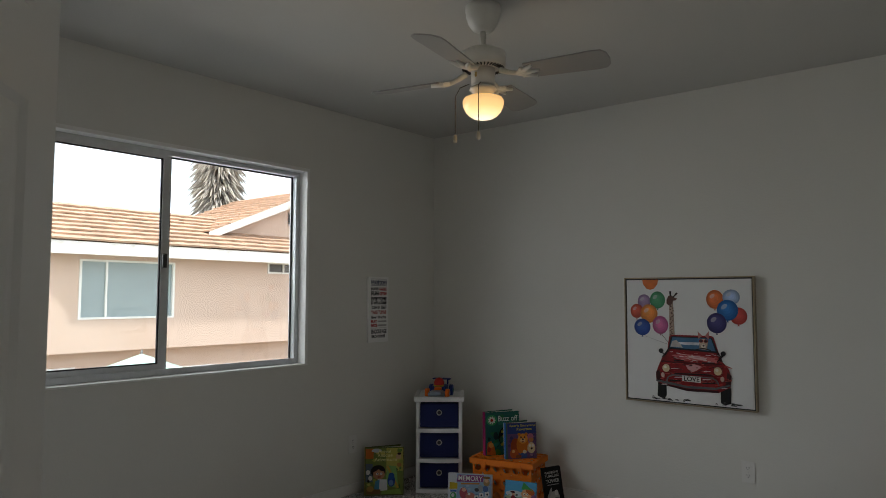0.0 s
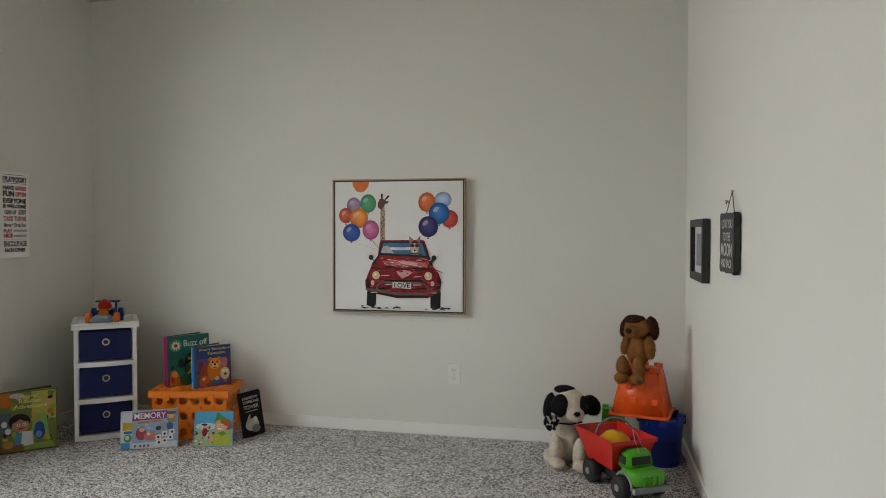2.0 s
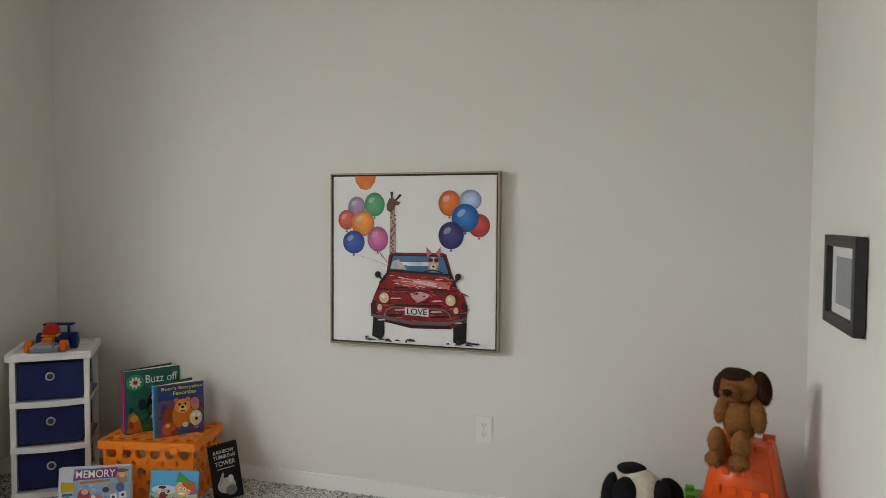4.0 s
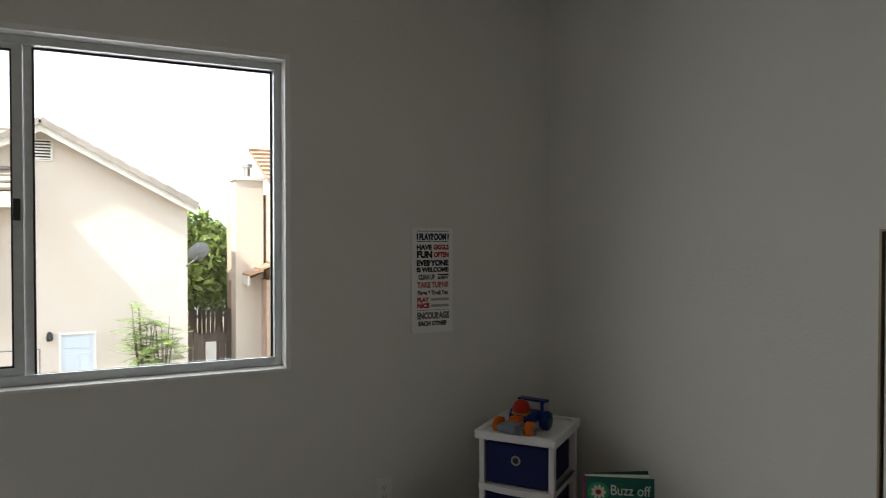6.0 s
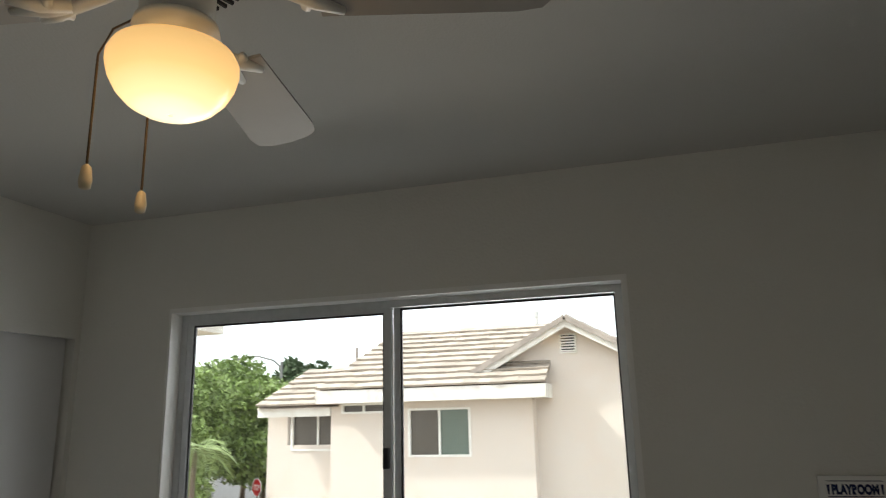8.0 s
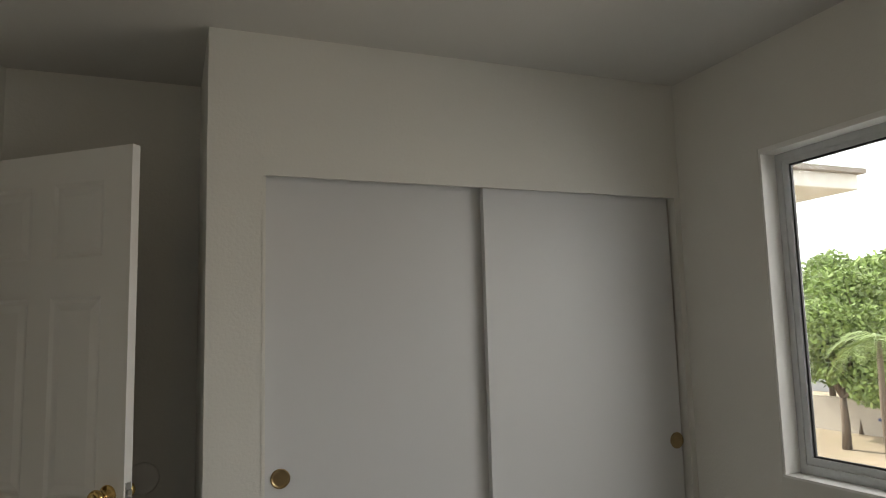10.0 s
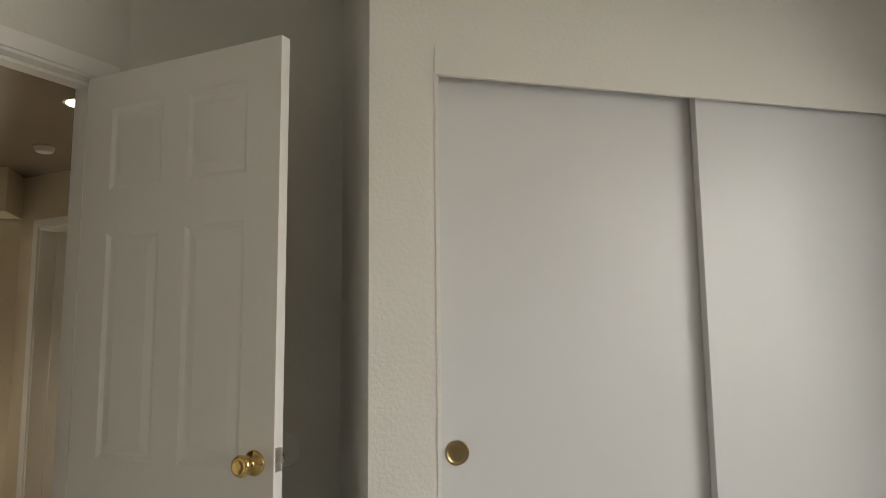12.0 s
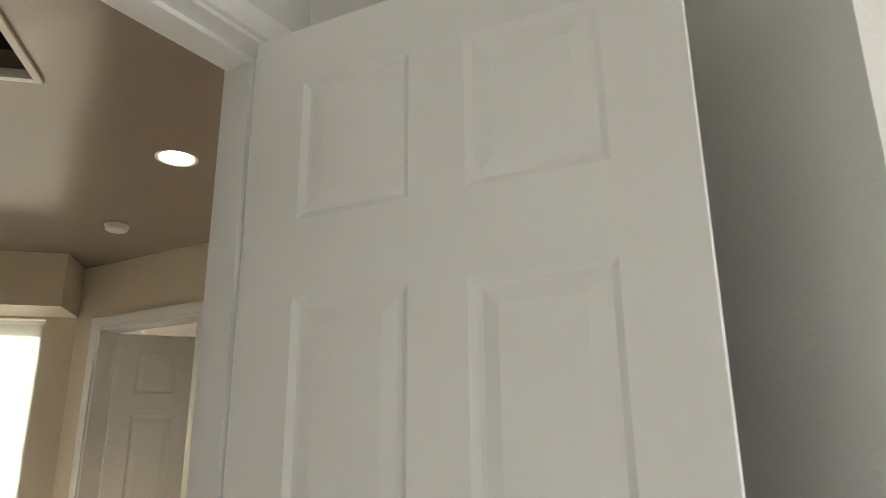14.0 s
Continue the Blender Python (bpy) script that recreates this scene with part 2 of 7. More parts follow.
for side, prof in ((1, ((0.003, 0.014), (0.003, 0.009))), (-1, ((-0.142, -0.128), (-0.137, -0.128)))):
    for n, (a, b) in enumerate(((0.0, 0.034), (0.034, 0.057))):
        y0, y1 = prof[n]
        add_box(bm, J0 - 0.006 - b, J0 - 0.006 - a, y0, y1, FLOOR, DOOR_H + 0.03 + b, dm)
        if side < 0:
            add_box(bm, J1 + 0.006 + a, J1 + 0.006 + b, y0, y1, FLOOR, DOOR_H + 0.03 + b, dm)
        add_box(bm, J0 - 0.006 - a, J1 + 0.006 + a, y0, y1, DOOR_H + 0.03 + a, DOOR_H + 0.03 + b, dm)
structure("door_trim", bm, TRIM, "narrow white painted door casing", "trim")

# baseboards
bm = bmesh.new()
for args in ((0.0, EAST, -0.012, 0.0), (0.0, 0.012, SOUTH, -0.012), (EAST - 0.012, EAST, -3.36, -0.012)):
    add_box(bm, *args, FLOOR - 0.02, FLOOR + 0.062)
structure("baseboard", bm, TRIM, "low white painted baseboard", "baseboard")

# ---- carpet ----
def carpet(x0, x1, y0, y1, step, name, label):
    nx, ny = int((x1 - x0) / step), int((y1 - y0) / step)
    rng = np.random.default_rng(4)
    gx, gy = np.meshgrid(np.linspace(x0, x1, nx), np.linspace(y0, y1, ny))
    gz = rng.random((ny, nx)) * 0.007 - 0.006 + FLOOR
    gx = gx + rng.normal(0, step * 0.25, gx.shape)
    gy = gy + rng.normal(0, step * 0.25, gx.shape)
    co = np.stack([gx, gy, gz], -1).reshape(-1, 3)
    idx = np.arange(nx * ny).reshape(ny, nx)
    quads = np.stack([idx[:-1, :-1], idx[:-1, 1:], idx[1:, 1:], idx[1:, :-1]], -1).reshape(-1, 4)
    me = bpy.data.meshes.new(name)
    me.vertices.add(len(co))
    me.vertices.foreach_set("co", co.astype(np.float32).ravel())
    me.loops.add(quads.size)
    me.loops.foreach_set("vertex_index", quads.astype(np.int32).ravel())
    me.polygons.add(len(quads))
    me.polygons.foreach_set("loop_start", np.arange(0, quads.size, 4, dtype=np.int32))
    me.polygons.foreach_set("loop_total", np.full(len(quads), 4, dtype=np.int32))
    me.update(calc_edges=True)
    me.materials.append(CARPET)
    return tagged(new(name, me), label, "floor", kind="structure")


def carpet_material():
    m = material("carpet_pile", (0.36, 0.345, 0.33), 0.95, spec=0.1)
    nt = m.node_tree
    b = nt.nodes["Principled BSDF"]
    tc = nt.nodes.new("ShaderNodeTexCoord")
    v = nt.nodes.new("ShaderNodeTexVoronoi")
    v.inputs["Scale"].default_value = 170
    nt.links.new(tc.outputs["Object"], v.inputs["Vector"])
    n = nt.nodes.new("ShaderNodeTexNoise")
    n.inputs["Scale"].default_value = 9
    n.inputs["Detail"].default_value = 6
    nt.links.new(tc.outputs["Object"], n.inputs["Vector"])
    sep = nt.nodes.new("ShaderNodeSeparateColor")
    nt.links.new(v.outputs["Color"], sep.inputs[0])
    mixv = nt.nodes.new("ShaderNodeMath")
    mixv.operation = "MULTIPLY_ADD"
    mixv.inputs[1].default_value = 0.8
    nt.links.new(sep.outputs[0], mixv.inputs[0])
    sc = nt.nodes.new("ShaderNodeMath")
    sc.operation = "MULTIPLY_ADD"
    sc.inputs[1].default_value, sc.inputs[2].default_value = 0.3, -0.05
    nt.links.new(n.outputs[0], sc.inputs[0])
    nt.links.new(sc.outputs[0], mixv.inputs[2])
    ramp = nt.nodes.new("ShaderNodeValToRGB")
    els = ramp.color_ramp.elements
    els[0].position, els[0].color = 0.05, (0.035, 0.036, 0.038, 1)
    els[1].position, els[1].color = 0.85, (0.76, 0.755, 0.745, 1)
    e = els.new(0.4)
    e.color = (0.37, 0.365, 0.357, 1)
    nt.links.new(mixv.outputs[0], ramp.inputs[0])
    nt.links.new(ramp.outputs[0], b.inputs["Base Color"])
    return m


CARPET = carpet_material()
carpet(0.0, EAST, BACK, 0.0, 0.0075, "floor", "grey-beige speckled cut-pile carpet")
bm = box(1.8, 4.2, -12.2, -3.3, -0.16, FLOOR - 0.012)
add_box(bm, 4.2, 7.2, -7.7, -3.3, -0.16, FLOOR - 0.012)
structure("hall_floor", bm, CARPET, "grey-beige carpet of the hallway", "floor")


# ---- window ----
def window_room():
    w = thing("window_1", pose(0, 0, 0), "wide aluminium sliding window in a drywall reveal with a white liner", "window", kind="structure")
    y0, y1, z0, z1 = WIN_Y0, WIN_Y1, WIN_Z0, WIN_Z1
    x0, x1 = -0.135, -0.075
    f = 0.028
    bm = bmesh.new()
    add_box(bm, x0, x1, y0, y0 + f, z0, z1)
    add_box(bm, x0, x1, y1 - f, y1, z0, z1)
    add_box(bm, x0, x1, y0 + f, y1 - f, z0, z0 + f)
    add_box(bm, x0, x1, y0 + f, y1 - f, z1 - f, z1)
    add_box(bm, x1 - 0.006, x1 + 0.006, y0 + f, y1 - f, z0 + f, z0 + f + 0.012)
    part("window_frame", bm, ALU, w, "mill-finish aluminium frame")
    # added liner: its whiter colour stands in for sky light on the reveal
    bm = bmesh.new()
    for a in ((y0 - 0.01, y0, z0 + 0.006, z1 + 0.02), (y1, y1 + 0.02, z0 + 0.006, z1 + 0.02), (y0, y1, z1, z1 + 0.02)):
        add_box(bm, -0.158, -0.0015, *a)
    part("reveal_liner", bm, TRIM, w, "white liner that makes the reveal look lit")
    part("window_sill", box(-0.074, 0.004, y0 - 0.009, y1 + 0.018, z0 - 0.004, z0 + 0.005), TRIM, w, "white painted sill edge")
    mid = -2.114
    bm = bmesh.new()
    add_box(bm, -0.128, -0.105, mid, mid + 0.027, z0 + f, z1 - f)
    part("fixed_stile", bm, ALU, w)
    sx0, sx1, s = -0.102, -0.078, 0.026
    bm = bmesh.new()
    add_box(bm, sx0, sx1, mid - 0.030, mid, z0 + f + 0.012, z1 - f)
    add_box(bm, sx0, sx1, y0 + f, y0 + f + s, z0 + f + 0.012, z1 - f)
    add_box(bm, sx0, sx1, y0 + f + s, mid - 0.030, z0 + f + 0.012, z0 + f + 0.012 + s)
    add_box(bm, sx0, sx1, y0 + f + s, mid - 0.030, z1 - f - s * 0.7, z1 - f)
    sash = part("sliding_sash", bm, ALU, w, "aluminium sliding sash")
    part("latch", box(-0.078, -0.058, mid - 0.028, mid - 0.006, 1.405, 1.48, 0.003), BLACKPLASTIC, sash, "black plastic sash latch")
    bm = bmesh.new()
    g = 0.007
    for (a, b, x) in ((y0 + f + s, mid - 0.030, -0.092), (mid + 0.027, y1 - f, -0.118)):
        lo, hi = (z0 + f + 0.012 + s, z1 - f - s * 0.7) if x > -0.1 else (z0 + f, z1 - f)
        add_box(bm, x - 0.004, x + 0.006, a, a + g, lo, hi)
        add_box(bm, x - 0.004, x + 0.006, b - g, b, lo, hi)
        add_box(bm, x - 0.004, x + 0.006, a + g, b - g, lo, lo + g)
        add_box(bm, x - 0.004, x + 0.006, a + g, b - g, hi - g, hi)
    part("gasket", bm, DARKGASKET, w, "dark rubber glazing gasket")
    for a, b, x in ((y0 + f + s, mid - 0.030, -0.093), (mid + 0.027, y1 - f, -0.119)):
        p = part("pane", box(x, x + 0.003, a, b, z0 + f + 0.012, z1 - f), GLASS, w)
        p.visible_shadow = False


window_room()


# ---- closet doors ----
def closet_doors():
    fas = structure("closet_trim", box(0.03, 1.81, SOUTH - 0.012, SOUTH + 0.002, 1.95, 2.035), WALL, "painted fascia board over the closet track", "trim")
    bm = box(1.80, 1.8125, SOUTH - 0.06, SOUTH + 0.0015, -0.01, 1.949)
    structure("closet_jamb", bm, WALL, "thin painted closet jamb strip", "trim")
    for n, (x0, x1, y, px) in enumerate(((0.92, 1.797, SOUTH - 0.072, 1.738), (0.042, 0.948, SOUTH - 0.036, 0.07))):
        d = thing("closet_door", pose(0, 0, 0), "flat white painted sliding closet door with a round brass pull", "closet door", "closet doors")
        part("panel", box(x0, x1, y - 0.03, y, FLOOR + 0.012, 1.99, 0.0015), CLOSETPAINT, d)
        m = pose(px, y, 0.90, -90, 0, 0)
        part("pull", lathe([(0.034, 0.0), (0.034, 0.003), (0.030, 0.0045), (0.028, 0.0015), (0.022, 0.0008), (0.002, 0.0006)], 28, m), AGED_BRASS, d, "round recessed brass finger pull", True)
    structure("closet_floor", box(0.0, RET - 0.1, BACK, SOUTH, -0.1, FLOOR + 0.006), CARPET, "carpet inside the closet", "floor")


closet_doors()


# ---- six-panel door ----
def six_panel_leaf(parent, w, h, t, mat, hinge_gap=0.0):
    """Leaf with its hinge edge at x=0, running to x=w, its front at y=0 and its back at y=-t, with raised panels on both faces."""
    cols = ((0.15 * w, 0.435 * w), (0.565 * w, 0.85 * w))
    rows_ = ((0.115 * h, 0.365 * h), (0.435 * h, 0.755 * h), (0.82 * h, 0.945 * h))
    holes = [(a, b, c, d) for a, b in cols for c, d in rows_]
    bm = panel_with_openings(0, w, 0, h, holes, -t, 0, axis="x")
    leaf = part("leaf", bm, mat, parent)
    bm = bmesh.new()
    for a, b, c, d in holes:
        for face, out in ((0.0, -1), (-t, 1)):
            y = face + out * 0.008
            add_box(bm, a, b, min(y, y + out * 0.006), max(y, y + out * 0.006), c, d)
            steps = ((0.0, face), (0.012, face + out * 0.0075), (0.02, face + out * 0.0075), (0.045, face + out * 0.002))
            rings = []
            for inset, yy in steps:
                rings.append([bm.verts.new(p) for p in ((a + inset, yy, c + inset), (b - inset, yy, c + inset), (b - inset, yy, d - inset), (a + inset, yy, d - inset))])
            for r0, r1 in zip(rings, rings[1:]):
                for k in range(4):
                    q = (r0[k], r0[(k + 1) % 4], r1[(k + 1) % 4], r1[k])
                    bm.faces.new(q if out < 0 else q[::-1])
            bm.faces.new(rings[-1] if out < 0 else rings[-1][::-1])
    part("raised_panel", bm, mat, leaf, "moulded raised door panels")
    return leaf


def add_knob(bm, x, z, y, out):
    m = pose(x, y, z, 90 if out < 0 else -90, 0, 0)
    add_lathe(bm, [(0.033, 0.0), (0.033, 0.003), (0.029, 0.007), (0.014, 0.011), (0.012, 0.028), (0.017, 0.034), (0.026, 0.041), (0.028, 0.052), (0.024, 0.060), (0.017, 0.0625), (0.015, 0.060), (0.006, 0.0605)], 28, m)


def room_door():
    free = Vector((2.232, -3.576, 0))
    hinge = Vector((2.813, -4.052, 0))
    ang = math.degrees(math.atan2((free - hinge).y, (free - hinge).x))
    d = thing("door_1", pose(hinge.x, hinge.y, -0.018, 0, 0, ang), "white six-panel bedroom door standing open", "door", kind="structure")
    leaf = six_panel_leaf(d, DOOR_W, DOOR_H + 0.03, 0.035, DOORPAINT)
    leaf.matrix_basis = pose(0, 0.035, 0)
    for side, y in ((-1, 0.035), (1, 0.0)):
        bm = bmesh.new()
        add_knob(bm, DOOR_W - 0.062, 0.918, 0.0, 1 if side < 0 else -1)
        part("door_knob", bm, BRASS, d, "polished brass door knob with a rosette", True, pose(0, y, 0))
    bm = bmesh.new()
    add_box(bm, DOOR_W - 0.001, DOOR_W + 0.002, 0.006, 0.029, 0.898, 0.958)
    add_box(bm, DOOR_W + 0.002, DOOR_W + 0.012, 0.011, 0.024, 0.92, 0.936)
    part("latch", bm, STEEL, d, "steel latch plate")
    for z in (0.2, 1.02, 1.82):
        part("hinge", lathe([(0.007, z), (0.007, z + 0.09)], 10, pose(-0.004, 0.04, 0)), BRASS, d)


room_door()
bm = lathe([(0.062, 0.0), (0.062, 0.003), (0.055, 0.005), (0.04, 0.003)], 36, pose(2.19, BACK + 0.001, 0.845, -90, 0, 0))
tagged(link_mesh("wall_bumper", bm, WHITEPLASTIC, True), "round white plastic doorstop plate stuck to the wall", "wall bumper")

# ---- outlets ----
def outlet(m):
    o = thing("wall_outlet", m, "white duplex wall outlet with a cover plate", "outlet", "wall outlets")
    part("cover_plate", box(-0.035, 0.035, -0.005, 0.0, -0.057, 0.057, 0.002), WHITEPLASTIC, o)
    for z in (-0.02, 0.02):
        bm = bmesh.new()
        add_poly(bm, ellipse(0, z, 0.016, 0.0145, 16), -0.0075, -0.004)
        bmesh.ops.recalc_face_normals(bm, faces=bm.faces)
        s = part("socket", bm, WHITEPLASTIC, o)
        bm = bmesh.new()
        for x in (-0.006, 0.006):
            add_box(bm, x - 0.0012, x + 0.0012, -0.0082, -0.007, z - 0.001, z + 0.008)
        add_box(bm, -0.002, 0.002, -0.0082, -0.007, z - 0.009, z - 0.005)
        part("slots", bm, BLACKPLASTIC, s, "dark outlet slots")
    part("screw", lathe([(0.003, 0), (0.0028, 0.001)], 10, pose(0, -0.005, 0, 90, 0, 0)), STEEL, o)


outlet(pose(2.245, 0, 0.306))
outlet(pose(0, -0.825, 0.287, 0, 0, 90))

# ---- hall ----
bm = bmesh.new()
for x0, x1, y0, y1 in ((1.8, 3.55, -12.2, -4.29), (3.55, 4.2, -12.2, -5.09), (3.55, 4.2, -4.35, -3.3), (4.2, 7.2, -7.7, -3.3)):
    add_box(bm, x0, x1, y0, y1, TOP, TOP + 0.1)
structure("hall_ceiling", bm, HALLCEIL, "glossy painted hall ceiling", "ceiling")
v = thing("return_air_opening", pose(0, 0, 0), "dark open return-air box in the hall ceiling with a white frame", "ceiling vent")
bm = bmesh.new()
for x0, x1, y0, y1 in ((3.55, 3.575, -5.09, -4.35), (4.175, 4.2, -5.09, -4.35), (3.575, 4.175, -5.09, -5.065), (3.575, 4.175, -4.375, -4.35)):
    add_box(bm, x0, x1, y0, y1, TOP - 0.012, TOP + 0.02)
part("frame", bm, TRIM, v)
DARKBOX = material("dark_sheet_metal", (0.06, 0.06, 0.065), 0.5, 0.4)
bm = bmesh.new()
for a in ((3.53, 3.55, -5.108, -4.33), (4.2, 4.22, -5.108, -4.33), (3.55, 4.2, -5.108, -5.09), (3.55, 4.2, -4.35, -4.33)):
    add_box(bm, *a, TOP + 0.1, TOP + 0.5)
add_box(bm, 3.53, 4.22, -5.108, -4.33, TOP + 0.5, TOP + 0.52)
part("duct_box", bm, DARKBOX, v)

HP0, HP1 = Vector((2.33, -6.03, 0)), Vector((4.06, -7.62, 0))
hd = (HP1 - HP0).normalized()
hang = math.degrees(math.atan2(hd.y, hd.x))
hm = Matrix.Translation(HP0) @ Matrix.Rotation(radians(hang), 4, "Z")
HL = (HP1 - HP0).length
FD1 = HL - 0.24
FD0 = FD1 - 0.9
bm = panel_with_openings(-0.6, HL, -0.1, TOP, [(FD0, FD1, -0.1, 2.06)], -0.12, 0.0, axis="x")
bmesh.ops.transform(bm, matrix=hm, verts=bm.verts)
structure("wall_hall_slanted", bm, HALLWALL, "slanted cream hall wall with a doorway", "wall")
bm = bmesh.new()
add_box(bm, FD0 - 0.06, FD0, 0.0, 0.014, FLOOR, 2.12, hm)
add_box(bm, FD1, FD1 + 0.06, 0.0, 0.014, FLOOR, 2.12, hm)
add_box(bm, FD0, FD1, 0.0, 0.014, 2.06, 2.12, hm)
add_box(bm, FD0, FD0 + 0.02, -0.122, 0.003, FLOOR, 2.06, hm)
add_box(bm, FD1 - 0.02, FD1, -0.122, 0.003, FLOOR, 2.06, hm)
add_box(bm, FD0 + 0.02, FD1 - 0.02, -0.122, 0.003, 2.04, 2.06, hm)
structure("hall_door_frame", bm, TRIM, "white painted casing and jamb of the hall doorway", "door frame")
d2 = thing("door_2", hm @ pose(FD1 - 0.025, -0.125, 0.012, 0, 0, 180 + 52), "white six-panel door standing ajar beyond the hall", "door", kind="structure")
lf = six_panel_leaf(d2, 0.82, 2.02, 0.035, DOORPAINT)
bm = bmesh.new()
add_knob(bm, 0.76, 0.9, 0.0, 1)
part("door_knob", bm, BRASS, d2, "brass door knob", True)
structure("wall_hall_south", panel_with_openings(4.06, 7.2, -0.1, TOP, [(4.24, 5.6, 0.5, 2.13)], -7.74, -7.62, axis="x"), HALLWALL, "cream hall wall with a bright window", "wall")
structure("hall_soffit", box(4.055, 7.2, -7.62, -7.25, 2.145, TOP), HALLWALL, "cream painted soffit along the hall", "soffit")
structure("wall_hall_west", box(1.7, 1.8, -12.2, BACK - 0.12, -0.1, TOP), HALLWALL, "cream hall wall", "wall")
structure("wall_hall_east", box(7.2, 7.3, -7.7, -3.2, -0.1, TOP), HALLWALL, "cream hall wall", "wall")
structure("wall_hall_north", box(3.56, 7.2, -3.45, -3.3, -0.1, TOP), HALLWALL, "cream hall wall", "wall")
structure("wall_far_room_east", box(4.16, 4.26, -12.2, -7.7, -0.1, TOP), WALL, "off-white wall of the far bedroom", "wall")
structure("wall_far_room", panel_with_openings(1.7, 4.26, -0.1, TOP, [(2.2, 3.9, 0.9, 2.05)], -12.3, -12.2, axis="x"), WALL, "off-white end wall of the far bedroom", "wall")
# unseen window, added so that daylight reaches the far bedroom
w3 = thing("unseen_far_window", pose(0, 0, 0), "unseen white framed window added to light the far bedroom", "window", kind="structure")
bm = bmesh.new()
for a in ((2.2, 2.24, 0.9, 2.05), (3.86, 3.9, 0.9, 2.05), (2.24, 3.86, 0.9, 0.94), (2.24, 3.86, 2.01, 2.05), (3.03, 3.07, 0.94, 2.01)):
    add_box(bm, a[0], a[1], -12.28, -12.24, a[2], a[3])
part("window_frame", bm, WHITEPLASTIC, w3)
w2 = thing("window_2", pose(0, 0, 0), "white framed hall window behind a pulled-down shade", "window", kind="structure")
bm = bmesh.new()
for a in ((4.24, 4.28, 0.5, 2.13), (5.56, 5.6, 0.5, 2.13), (4.28, 5.56, 0.5, 0.54), (4.28, 5.56, 2.09, 2.13), (4.99, 5.03, 0.54, 2.09)):
    add_box(bm, a[0], a[1], -7.73, -7.70, a[2], a[3])
part("window_frame", bm, WHITEPLASTIC, w2)
p = part("pane", box(4.28, 5.56, -7.717, -7.713, 0.54, 2.09), GLASS, w2)
p.visible_shadow = False
SHADE = material("white_roller_shade", (0.8, 0.79, 0.76), 0.9)
snt = SHADE.node_tree
tl = snt.nodes.new("ShaderNodeBsdfTranslucent")
tl.inputs[0].default_value = (0.56, 0.55, 0.51, 1)
ms = snt.nodes.new("ShaderNodeMixShader")
ms.inputs[0].default_value = 0.6
so = snt.nodes["Material Output"]
snt.links.new(snt.nodes["Principled BSDF"].outputs[0], ms.inputs[1])
snt.links.new(tl.outputs[0], ms.inputs[2])
snt.links.new(ms.outputs[0], so.inputs[0])
rs = thing("roller_shade", pose(0, 0, 0), "white roller shade glowing with daylight", "window shade")
part("fabric", box(4.25, 5.59, -7.666, -7.664, 0.99, 2.1), SHADE, rs)
part("bottom_rail", box(4.25, 5.59, -7.675, -7.655, 0.96, 0.99, 0.004), HALLWALL, rs)

dl = thing("downlight", pose(3.22, -5.65, TOP), "recessed round ceiling downlight, switched on", "downlight")
part("trim_ring", lathe([(0.068, -0.001), (0.085, -0.003), (0.085, 0.0), (0.068, 0.001)], 32, None, False), WHITEPLASTIC, dl)
part("lens", lathe([(0.001, -0.0015), (0.069, -0.0015)], 32, None, False), emitter("downlight_glow", (1.0, 0.9, 0.74), 14.0), dl, "glowing frosted lens")
spot = new("downlight_light", bpy.data.lights.new("downlight_light", "SPOT"))
spot.data.energy, spot.data.color, spot.data.spot_size, spot.data.spot_blend, spot.data.shadow_soft_size = 12, (1.0, 0.78, 0.5), radians(130), 0.6, 0.06
spot.matrix_world = look((3.22, -5.65, TOP - 0.02), (3.22, -5.65, 0))
sd = thing("smoke_detector", pose(3.65, -6.61, TOP), "round white smoke detector on the ceiling", "smoke detector")
part("base", lathe([(0.062, 0), (0.062, -0.012), (0.058, -0.014)], 32), WHITEPLASTIC, sd, "", True)
part("cover", lathe([(0.058, -0.014), (0.055, -0.03), (0.045, -0.037), (0.0, -0.038)], 32, None, False), WHITEPLASTIC, sd, "", True)

